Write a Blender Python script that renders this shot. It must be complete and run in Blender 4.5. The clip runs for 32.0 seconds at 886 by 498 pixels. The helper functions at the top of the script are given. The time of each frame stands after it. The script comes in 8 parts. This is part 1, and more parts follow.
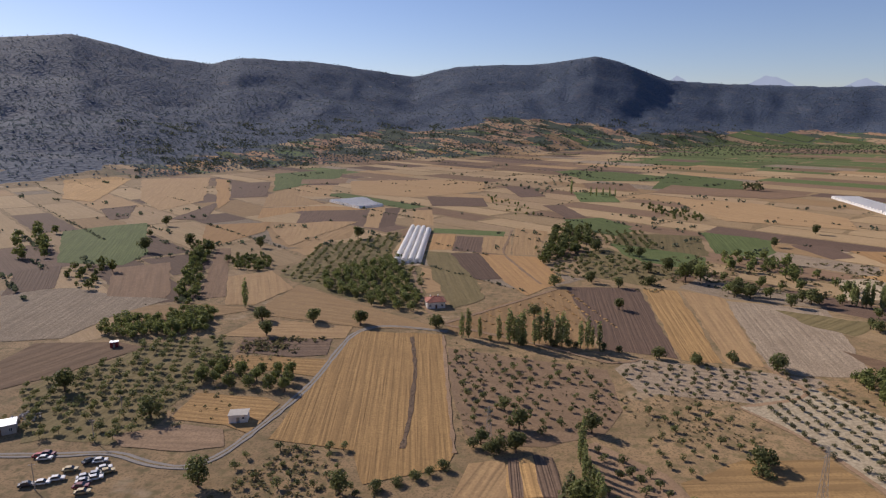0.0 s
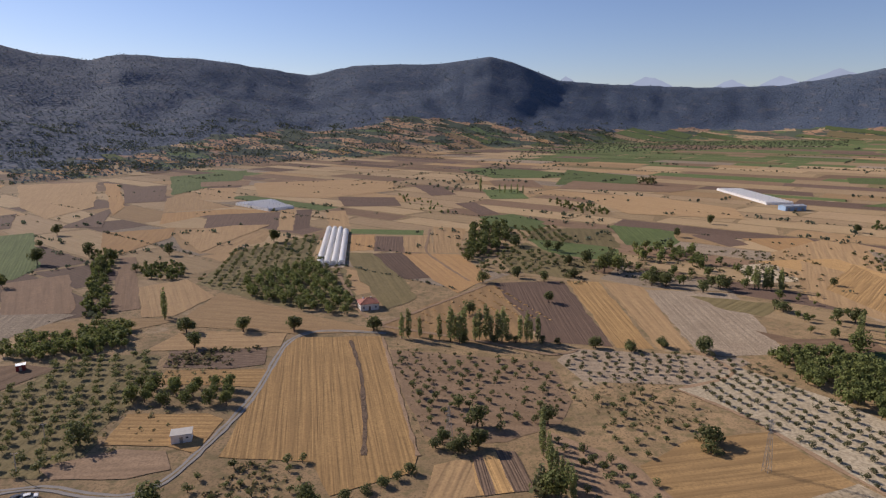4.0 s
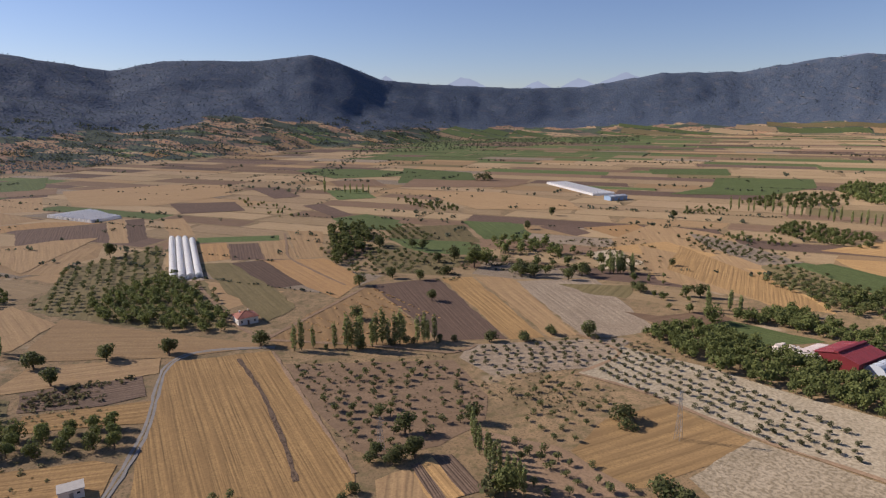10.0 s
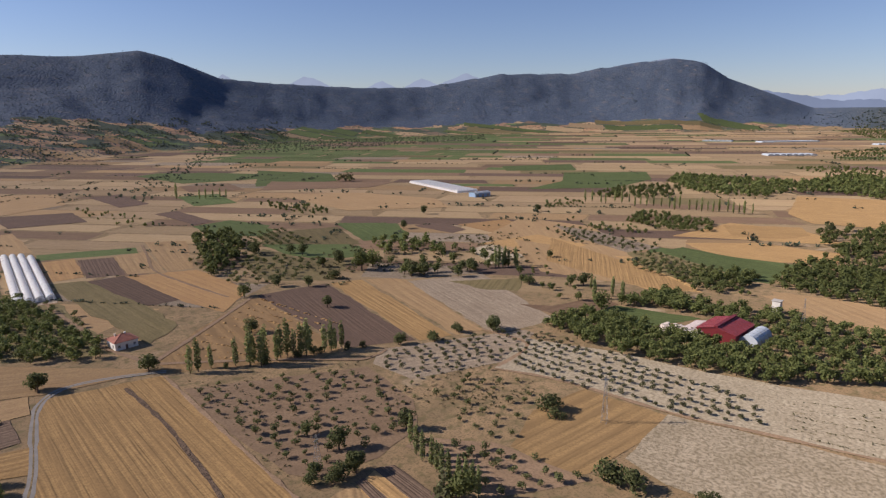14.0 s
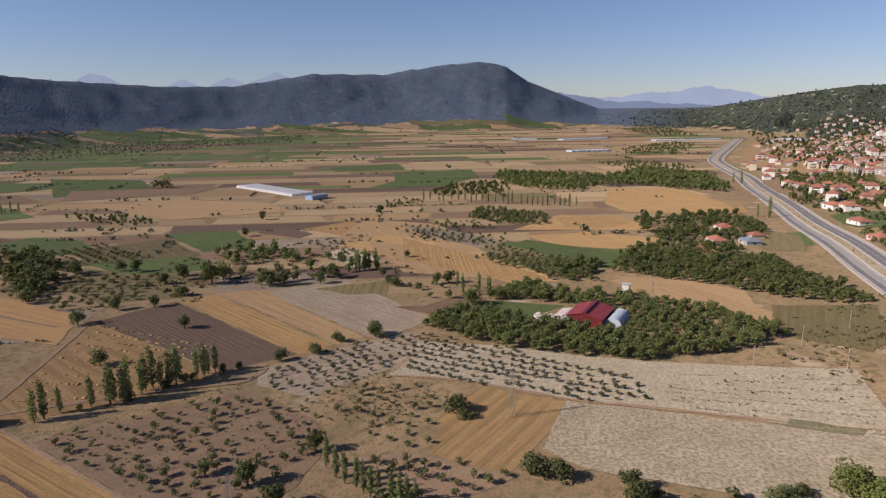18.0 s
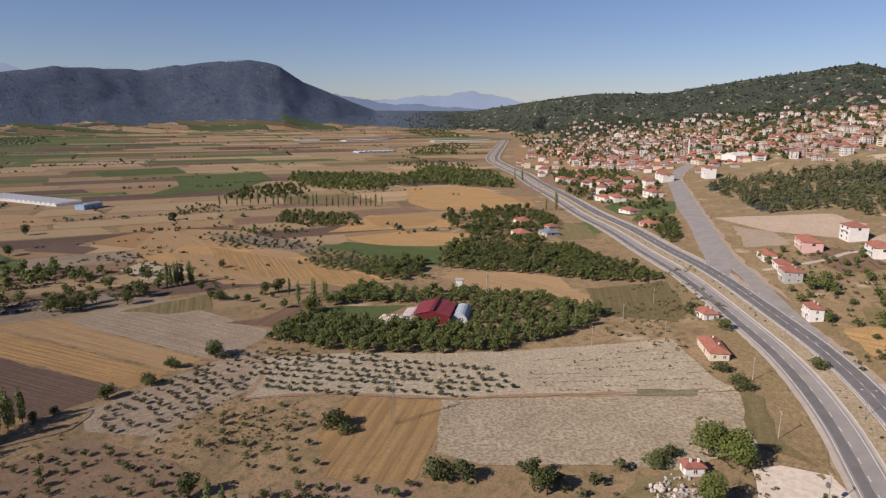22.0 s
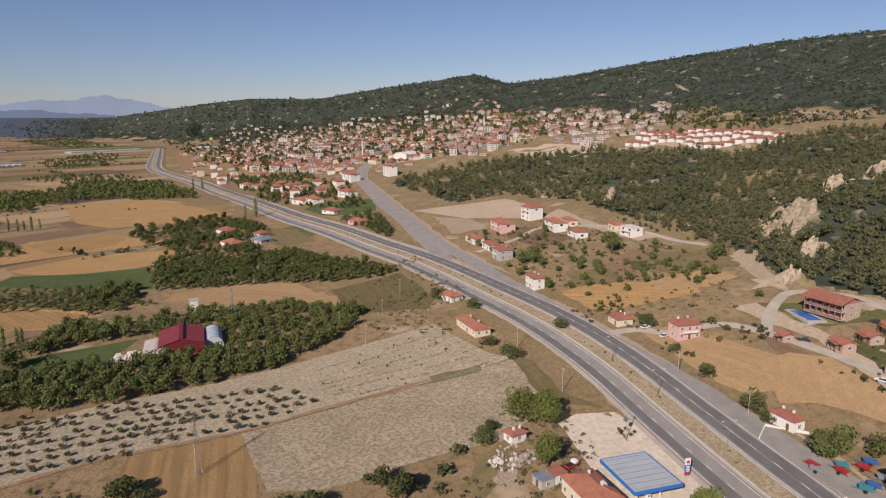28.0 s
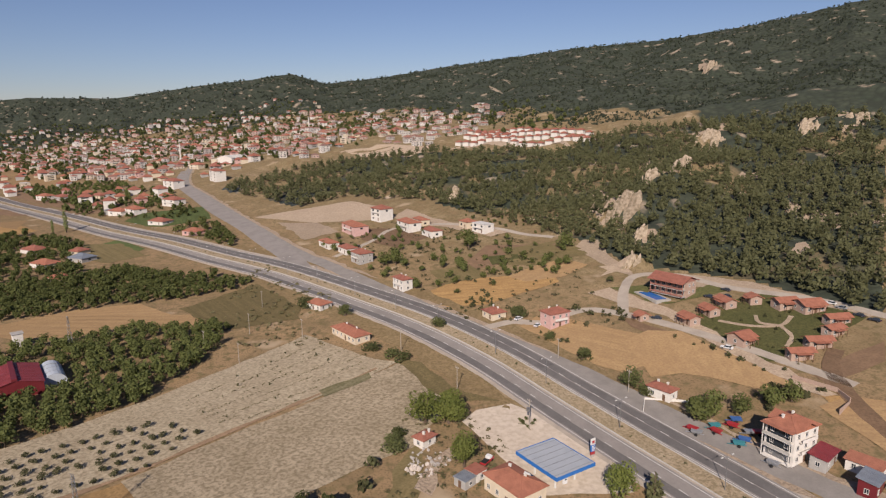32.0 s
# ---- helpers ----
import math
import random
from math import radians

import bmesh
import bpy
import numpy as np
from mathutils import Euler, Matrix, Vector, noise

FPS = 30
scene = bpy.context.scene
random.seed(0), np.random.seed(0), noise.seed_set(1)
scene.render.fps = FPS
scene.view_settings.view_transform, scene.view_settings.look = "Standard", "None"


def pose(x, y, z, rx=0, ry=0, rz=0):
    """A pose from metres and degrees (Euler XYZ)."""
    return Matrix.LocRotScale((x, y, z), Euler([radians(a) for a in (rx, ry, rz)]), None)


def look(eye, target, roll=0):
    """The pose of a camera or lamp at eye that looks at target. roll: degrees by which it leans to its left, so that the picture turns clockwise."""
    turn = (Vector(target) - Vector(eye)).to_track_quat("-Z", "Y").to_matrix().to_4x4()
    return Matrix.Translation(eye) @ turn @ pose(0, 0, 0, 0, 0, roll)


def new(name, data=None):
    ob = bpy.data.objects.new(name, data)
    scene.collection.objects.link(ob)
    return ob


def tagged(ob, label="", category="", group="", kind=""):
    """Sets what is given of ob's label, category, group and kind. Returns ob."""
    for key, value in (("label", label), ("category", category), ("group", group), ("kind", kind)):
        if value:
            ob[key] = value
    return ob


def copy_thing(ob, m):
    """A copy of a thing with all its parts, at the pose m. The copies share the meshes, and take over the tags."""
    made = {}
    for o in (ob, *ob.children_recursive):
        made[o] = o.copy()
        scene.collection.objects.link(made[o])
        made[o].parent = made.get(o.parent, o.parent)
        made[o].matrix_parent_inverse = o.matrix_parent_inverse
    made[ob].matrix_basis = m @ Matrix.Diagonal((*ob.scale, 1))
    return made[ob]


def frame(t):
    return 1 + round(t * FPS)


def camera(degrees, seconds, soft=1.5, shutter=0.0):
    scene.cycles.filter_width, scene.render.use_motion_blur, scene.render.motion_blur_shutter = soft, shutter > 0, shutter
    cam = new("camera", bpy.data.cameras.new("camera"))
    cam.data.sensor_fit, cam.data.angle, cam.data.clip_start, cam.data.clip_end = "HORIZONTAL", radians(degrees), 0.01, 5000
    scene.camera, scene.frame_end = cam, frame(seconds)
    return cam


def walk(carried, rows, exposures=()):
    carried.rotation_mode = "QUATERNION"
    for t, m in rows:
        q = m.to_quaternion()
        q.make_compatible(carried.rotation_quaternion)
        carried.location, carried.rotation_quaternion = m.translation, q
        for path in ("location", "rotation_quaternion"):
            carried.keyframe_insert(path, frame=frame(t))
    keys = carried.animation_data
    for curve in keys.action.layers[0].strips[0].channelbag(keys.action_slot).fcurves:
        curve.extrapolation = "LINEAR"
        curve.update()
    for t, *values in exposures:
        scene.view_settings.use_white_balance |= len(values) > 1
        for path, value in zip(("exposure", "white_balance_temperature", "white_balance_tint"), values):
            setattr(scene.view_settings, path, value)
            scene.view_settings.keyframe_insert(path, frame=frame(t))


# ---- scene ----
# ---- camera: a slow arc about 98 m over the fields, turning to the right ----
cam = camera(69.360, 32.0, soft=1.25)
PATH = [  # seconds, eye, heading from +y to the right, pitch, roll
    (0, (90.33, -42.26, 99.10), -10.72, -11.68, 0.00),
    (1, (86.13, -42.25, 98.95), -8.64, -11.72, -0.02),
    (2, (81.92, -42.19, 98.80), -6.32, -11.71, -0.07),
    (3, (77.66, -42.03, 98.67), -3.98, -11.73, -0.12),
    (4, (73.36, -41.72, 98.58), -1.59, -11.74, -0.16),
    (5, (68.98, -41.20, 98.53), 0.84, -11.74, -0.20),
    (6, (64.51, -40.40, 98.52), 3.26, -11.74, -0.23),
    (7, (59.93, -39.27, 98.54), 5.75, -11.77, -0.27),
    (8, (55.21, -37.73, 98.59), 8.35, -11.81, -0.29),
    (9, (50.35, -35.73, 98.64), 11.10, -11.85, -0.31),
    (10, (45.38, -33.28, 98.69), 14.17, -11.87, -0.27),
    (11, (40.33, -30.44, 98.68), 17.49, -11.87, -0.25),
    (12, (35.24, -27.22, 98.61), 20.88, -11.88, -0.32),
    (13, (30.17, -23.67, 98.45), 24.33, -11.92, -0.41),
    (14, (25.20, -19.72, 98.25), 27.82, -11.96, -0.48),
    (15, (20.46, -15.32, 98.08), 31.38, -11.98, -0.47),
    (16, (16.05, -10.41, 98.00), 35.33, -11.98, -0.48),
    (17, (12.06, -4.94, 98.05), 39.77, -12.00, -0.54),
    (18, (8.48, 1.04, 98.15), 44.22, -12.06, -0.54),
    (19, (5.26, 7.49, 98.18), 48.85, -12.10, -0.54),
    (20, (2.37, 14.36, 98.01), 53.89, -12.13, -0.50),
    (21, (-0.20, 21.56, 97.58), 59.06, -12.04, -0.15),
    (22, (-2.32, 28.98, 96.94), 64.07, -11.98, 0.24),
    (23, (-3.84, 36.45, 96.19), 68.79, -11.88, 0.24),
    (24, (-4.63, 43.81, 95.41), 73.49, -11.75, 0.18),
    (25, (-4.57, 50.95, 94.70), 78.77, -11.66, 0.07),
    (26, (-3.80, 57.77, 94.10), 84.27, -11.56, -0.21),
    (27, (-2.49, 64.23, 93.65), 89.36, -11.50, -0.31),
    (28, (-0.84, 70.29, 93.40), 94.05, -11.48, -0.31),
    (29, (1.00, 75.90, 93.38), 98.51, -11.48, -0.43),
    (30, (2.97, 81.17, 93.53), 102.84, -11.51, -0.60),
    (31, (5.02, 86.21, 93.80), 106.63, -11.55, -0.57),
    (32, (7.11, 91.13, 94.13), 110.13, -11.55, -0.53),
]


def aimed(eye, heading, pitch, roll):
    a, b = radians(heading), radians(pitch)
    ahead = Vector((math.sin(a) * math.cos(b), math.cos(a) * math.cos(b), math.sin(b)))
    return look(eye, Vector(eye) + ahead * 100, roll)


walk(cam, [(t, aimed(eye, h, p, r)) for t, eye, h, p, r in PATH], [(0, 0.35, 6400, 14), (11, 0.34, 6280, 14), (20, 0.09, 6220, 14), (26, -0.10, 6280, 14), (32, -0.18, 6450, 14)])

# ---- light: late-summer sun, low in the west-north-west, clear sky ----
SUN_AZ, SUN_EL = 300.0, 31.0  # heading from +y to the right, height
world = bpy.data.worlds.new("world")
scene.world = world
world.use_nodes = True
_n, _l = world.node_tree.nodes, world.node_tree.links
_sky = _n.new("ShaderNodeTexSky")
_sky.sky_type, _sky.sun_disc = "NISHITA", False
_sky.sun_elevation, _sky.sun_rotation = radians(SUN_EL), radians(SUN_AZ)
_sky.altitude, _sky.air_density, _sky.dust_density, _sky.ozone_density = 900, 1.05, 0.4, 2.1
_tint = _n.new("ShaderNodeMix")
_tint.data_type, _tint.blend_type = "RGBA", "MULTIPLY"
_tint.inputs[0].default_value, _tint.inputs[7].default_value = 1.0, (0.95, 0.94, 1.12, 1)
_l.new(_sky.outputs[0], _tint.inputs[6])
_l.new(_tint.outputs[2], _n["Background"].inputs[0])
_n["Background"].inputs[1].default_value = 0.070
_sun = new("sun", bpy.data.lights.new("sun", "SUN"))
_sun.data.energy, _sun.data.angle, _sun.data.color = 5.3, radians(0.53), (1.0, 0.89, 0.77)
_a, _e = radians(SUN_AZ), radians(SUN_EL)
_sun.matrix_world = look((math.sin(_a) * math.cos(_e) * 500, math.cos(_a) * math.cos(_e) * 500, math.sin(_e) * 500), (0, 0, 0))
scene.view_settings.exposure = 0.0

# ---- the lie of the land: a flat valley floor, a rising southern slope, ranges all round ----
CX, CY, REACH = 50.0, 0.0, 4900.0
RANGES = [  # heading from +y, skyline height in degrees over 98 m, distance of the crest, of the foot
    (-75, 5.6, 2500, 1000), (-44, 5.65, 2500, 1030), (-39.6, 6.13, 2500, 1060), (-33, 4.56, 2550, 1110), (-29.5, 4.22, 2600, 1160),
    (-27.4, 4.76, 2650, 1200), (-20.6, 4.49, 2750, 1300), (-12.6, 3.33, 2900, 1450), (-9, 4.18, 3000, 1500), (-1.3, 4.4, 3050, 1750),
    (3, 4.97, 3050, 1950), (5.7, 4.19, 3100, 1990), (8.8, 2.88, 3150, 2060), (13, 2.49, 3350, 2320), (21, 2.08, 3600, 2700), (26.3, 2.15, 3800, 2900),
    (32.8, 3.18, 4000, 3050), (38.9, 3.12, 4200, 3200), (43.1, 3.79, 4300, 3300), (47, 4.14, 4400, 3300), (49.4, 3.77, 4450, 3350),
    (51.3, 2.49, 4450, 3500), (54.2, 1.28, 4500, 3700), (57.4, 0.05, 4600, 3900), (66, 0.05, 4500, 3500), (72.5, 1.09, 3600, 2300),
    (76.3, 1.57, 3400, 2000), (82.1, 1.57, 3200, 1700), (86.9, 2.39, 3100, 1500), (95.8, 3.65, 3000, 1400), (98.6, 2.85, 3000, 1300),
    (103, 3.3, 2900, 1200), (109, 4.25, 2700, 1000), (114, 4.9, 2500, 900), (119.7, 5.64, 2300, 800), (126.6, 6.04, 2100, 700),
    (133.7, 6.88, 1900, 600), (140.8, 8.13, 1750, 520), (152, 9.0, 1700, 450), (175, 7.0, 1800, 500), (200, 2.0, 2500, 900), (285, 5.6, 2500, 1000)]


def ease(v):
    v = np.clip(v, 0, 1)
    return v * v * (3 - 2 * v)


def slope(x, y):
    east = np.where(x > 1250, 1250 + 0.25 * (x - 1250), x)
    p = 0.051 * east - 0.122 * y - 8.8
    return np.where(p < -6, 0, np.where(p > 6, p, (p + 6) ** 2 / 24))


SCARPS = [  # eroded cliffs in the pine slope: foot, half width, height
(341, -145, 13, 17), (399, -232, 13, 14), (515, -372, 14, 12), (481, -460, 9, 10), (462, -500, 12, 9), (489, -92, 4, 9), (272, -106, 4, 6), (998, -805, 12, 15), (306, -136, 4, 7), (372, -190, 7, 9), (440, -258, 6, 7), (560, -420, 8, 8)]
WAVES = {}


def waves(x, y, size, seed):
    """Smooth uneven noise, about -1 to 1, from a few crossed waves."""
    if (size, seed) not in WAVES:
        rng = np.random.RandomState(seed)
        WAVES[size, seed] = [(rng.uniform(0, 2 * np.pi), rng.uniform(0.6, 1.7) * 2 * np.pi / size, rng.uniform(0, 6.3, 2)) for _ in range(6)]
    out = 0
    for a, f, ph in WAVES[size, seed]:
        u = np.cos(a) * x + np.sin(a) * y
        v = -np.sin(a) * x + np.cos(a) * y
        out = out + np.sin(u * f + ph[0] + 1.6 * np.sin(v * f * 0.6 + ph[1]))
    return out / 3.2


def land(x, y, rough=True):
    """Height of the ground and how far it is mountain, 0 to 1."""
    x, y = np.asarray(x, float), np.asarray(y, float)
    dx, dy = x - CX, y - CY
    r = np.hypot(dx, dy) + 1e-6
    az = (np.degrees(np.arctan2(dx, dy)) + 75) % 360 - 75
    ks = np.array(RANGES)
    e, top, foot = (np.interp(az, ks[:, 0], ks[:, n]) for n in (1, 2, 3))
    at = slope(CX + dx / r * top, CY + dy / r * top)
    up = np.maximum(0, 98 + top * np.tan(np.radians(e + 0.14)) - at)
    k = np.clip((r - foot) / (top - foot), 0, 1)
    north = (az < 62) | (az > 210)
    arc = np.radians(az) * top
    rise = np.where(north, 0.25 * k + 0.75 * k ** 1.5, k ** 1.35)
    z = np.where(r < top, slope(x, y), at) + up * rise
    z = z * (1 - 0.45 * ease((r - top) / 900))
    if rough:
        # gullies running down between spurs, large and small
        deep = ease(1 - np.abs(np.where(north, waves(arc, r * 0.55, 950, 31), waves(arc, r * 0.7, 620, 35))) / 0.95)
        fine = ease(1 - np.abs(waves(arc, r * 0.6, 330, 32)) / 0.9)
        z = z - up * (np.where(north, 0.045, 0.30) * deep + np.where(north, 0.016, 0.05) * fine) * (4 * k * (1 - k)) ** 0.9 * ease((k - 0.12) / 0.4)
        for bx, by, w, tall in SCARPS:
            down = -0.386 * (x - bx) + 0.923 * (y - by)
            across = 0.923 * (x - bx) + 0.386 * (y - by)
            z = z + tall * ease(-down / (0.9 * tall)) * np.exp(-(np.abs(across) / (1.7 * w)) ** 4) * np.clip(1 + (down + 0.9 * tall) / (9 * tall), 0, 1)
        apron = ease((az + 40) / 10)
        hilly = np.where(north, ease((k - 0.16 * apron) / (0.2 + 0.2 * apron)), ease(k * 5)) * (1 - ease((k - 0.8) / 0.2)) * np.clip(up / 150, 0.15, 1.3)
        z = z + hilly * (np.where(north, 4.5, 8) * waves(x, y, 620, 3) + np.where(north, 6, 17) * (0.6 - np.abs(waves(x, y, 460, 8))) + np.where(north, 1.2, 4.5) * waves(x, y, 160, 4) + np.where(north, 0.4, 2) * waves(x, y, 70, 5))
        steep = ease((slope(x, y) - 14) / 25) * (1 - ease(k * 4)) 
        z = z + steep * (3.2 * waves(x, y, 120, 6) + 1.5 * waves(x, y, 55, 7))
    return z, k


def high(x, y):
    return float(land(x, y)[0])


# ---- materials ----
def nodes(name, rough=0.9, metal=0.0, spec=0.25):
    m = bpy.data.materials.new(name)
    m.use_nodes = True
    b = m.node_tree.nodes["Principled BSDF"]
    b.inputs["Roughness"].default_value, b.inputs["Metallic"].default_value = rough, metal
    b.inputs["Specular IOR Level"].default_value = spec
    b.inputs["Diffuse Roughness"].default_value = 0.42 if rough > 0.9 else 0.25
    return m, m.node_tree.nodes, m.node_tree.links, b


def mixed(n, l, fac, a, b, kind="MIX"):
    """A colour mix; fac, a and b are sockets or values."""
    x = n.new("ShaderNodeMix")
    x.data_type, x.blend_type = "RGBA", kind
    for sock, v in ((x.inputs[0], fac), (x.inputs[6], a), (x.inputs[7], b)):
        if isinstance(v, bpy.types.NodeSocket):
            l.new(v, sock)
        elif isinstance(v, (int, float)):
            sock.default_value = v
        else:
            sock.default_value = (*v, 1)
    return x.outputs[2]


def grain(n, l, coord, scale, lo=0.35, hi=0.65, detail=4.0, stretch=None, kind="noise", off=0.0):
    """Noise between two levels, 0 to 1, on the given coordinates in metres."""
    if stretch or off:
        mp = n.new("ShaderNodeMapping")
        mp.inputs["Scale"].default_value = stretch or (1, 1, 1)
        mp.inputs["Location"].default_value = (off, off * 0.7, 0)
        l.new(coord, mp.inputs[0])
        coord = mp.outputs[0]
    if kind == "noise":
        t = n.new("ShaderNodeTexNoise")
        t.inputs["Detail"].default_value = detail
        out = t.outputs[0]
    else:
        t = n.new("ShaderNodeTexVoronoi")
        out = t.outputs[0]
    t.inputs["Scale"].default_value = scale
    l.new(coord, t.inputs["Vector"])
    r = n.new("ShaderNodeMapRange")
    r.inputs[1].default_value, r.inputs[2].default_value = lo, hi
    l.new(out, r.inputs[0])
    return r.outputs[0]


def bumped(n, l, b, height, strength=0.4, dist=0.2):
    x = n.new("ShaderNodeBump")
    x.inputs["Strength"].default_value, x.inputs["Distance"].default_value = strength, dist
    l.new(height, x.inputs["Height"])
    l.new(x.outputs[0], b.inputs["Normal"])


def coords(n, which="Object"):
    return n.new("ShaderNodeTexCoord").outputs[which]


def earth(name, base, other, dark, rows=0.0, row_mix=0.5, patch=0.03, fine=1.2, bump=0.7, speck=0.68):
    """Worked ground: patches of two colours, fine grain, rows along local x, a shift of tone from field to field."""
    m, n, l, b = nodes(name, 0.95, 0, 0.1)
    c = coords(n)
    big = grain(n, l, c, patch, 0.3, 0.7)
    mid = grain(n, l, c, patch * 7, 0.42, 0.66, 6, off=31)
    sm = grain(n, l, c, fine, 0.42, 0.64, 6)
    col = mixed(n, l, big, base, other)
    h = sm
    d = n.new("ShaderNodeMath")
    d.operation = "MULTIPLY"
    d.inputs[1].default_value = speck
    l.new(sm, d.inputs[0])
    col = mixed(n, l, d.outputs[0], col, dark)
    d3 = n.new("ShaderNodeMath")
    d3.operation = "MULTIPLY"
    d3.inputs[1].default_value = 0.35
    l.new(mid, d3.inputs[0])
    col = mixed(n, l, d3.outputs[0], col, dark)
    if rows:
        g = grain(n, l, c, 1.0, 0.36, 0.64, 2.0, (0.02, 1 / rows, 1), off=7)
        d2 = n.new("ShaderNodeMath")
        d2.operation = "MULTIPLY"
        d2.inputs[1].default_value = row_mix
        l.new(g, d2.inputs[0])
        col = mixed(n, l, d2.outputs[0], col, dark)
        h = g
    oi = n.new("ShaderNodeObjectInfo")
    hsv = n.new("ShaderNodeHueSaturation")
    r = n.new("ShaderNodeMapRange")
    r.inputs[3].default_value, r.inputs[4].default_value = 0.80, 1.16
    l.new(oi.outputs["Random"], r.inputs[0])
    l.new(r.outputs[0], hsv.inputs["Value"])
    l.new(col, hsv.inputs["Color"])
    l.new(hsv.outputs[0], b.inputs["Base Color"])
    bumped(n, l, b, h, bump, 0.25)
    return m


SOIL = {
    "gold": earth("gold_stubble", (0.52, 0.328, 0.138), (0.40, 0.25, 0.108), (0.29, 0.178, 0.08), 1.6, 0.55, 0.045),
    "stripe": earth("mown_stubble", (0.355, 0.227, 0.098), (0.304, 0.194, 0.090), (0.211, 0.134, 0.063), 3.0, 0.8),
    "straw": earth("straw_rows", (0.403, 0.258, 0.123), (0.346, 0.216, 0.102), (0.240, 0.152, 0.076), 3.5, 0.8),
    "tan": earth("tan_stubble", (0.394, 0.267, 0.134), (0.350, 0.230, 0.115), (0.259, 0.166, 0.089), 3.0, 0.4),
    "orange": earth("orange_stubble", (0.413, 0.258, 0.111), (0.374, 0.225, 0.098), (0.288, 0.170, 0.085), 3.0, 0.4),
    # stubble of the far patchwork: less saturated, with distance haze in the colour
    "wheat": earth("hazed_wheat_stubble", (0.43, 0.312, 0.175), (0.375, 0.262, 0.142), (0.27, 0.19, 0.105), 3.0, 0.4),
    "biscuit": earth("hazed_biscuit_stubble", (0.40, 0.285, 0.165), (0.345, 0.24, 0.135), (0.25, 0.175, 0.10), 3.0, 0.4),
    "plough": earth("ploughed_soil", (0.178, 0.115, 0.081), (0.149, 0.099, 0.072), (0.101, 0.069, 0.051), 1.3, 0.4, bump=0.6),
    "furrow": earth("furrowed_soil", (0.211, 0.143, 0.098), (0.173, 0.120, 0.085), (0.115, 0.078, 0.055), 1.0, 0.6, bump=0.8),
    "clay": earth("brown_clay", (0.259, 0.166, 0.102), (0.221, 0.143, 0.089), (0.154, 0.101, 0.064), 4.0, 0.5),
    "olive": earth("dry_weeds", (0.225, 0.172, 0.084), (0.185, 0.145, 0.072), (0.12, 0.098, 0.046), 3.0, 0.4),
    "fallow": earth("grey_fallow", (0.385, 0.305, 0.215), (0.28, 0.215, 0.15), (0.15, 0.115, 0.08), 2.0, 0.3, 0.06, 1.5, 0.5, speck=0.75),
    "weedy": earth("weedy_marl", (0.33, 0.285, 0.18), (0.225, 0.20, 0.11), (0.14, 0.125, 0.065), 1.2, 0.5, 0.2, 0.9),
    "pale": earth("pale_fallow", (0.51, 0.418, 0.295), (0.39, 0.315, 0.213), (0.19, 0.15, 0.092), 0, 0, 0.06, 0.85, 0.4, speck=0.7),
    "white": earth("white_marl", (0.50, 0.42, 0.30), (0.40, 0.33, 0.23), (0.22, 0.175, 0.11), 0, 0, 0.06, 0.9, 0.4, speck=0.65),
    "yard": earth("pale_concrete_yard", (0.58, 0.50, 0.41), (0.52, 0.44, 0.35), (0.40, 0.33, 0.26), 0, 0, 0.05, 0.6, 0.2),
    "dust": earth("dusty_soil", (0.336, 0.230, 0.145), (0.288, 0.193, 0.119), (0.192, 0.129, 0.081), 5.0, 0.4),
    "sand": earth("bare_sand", (0.47, 0.37, 0.27), (0.42, 0.33, 0.24), (0.30, 0.225, 0.16), 0, 0.4, 0.05),
    "green": earth("green_crop", (0.15, 0.18, 0.066), (0.115, 0.145, 0.052), (0.07, 0.09, 0.034), 1.8, 0.5),
    "lawn": earth("lawn_grass", (0.145, 0.135, 0.055), (0.105, 0.11, 0.042), (0.065, 0.068, 0.028), 0, 0.5, 0.08),
}


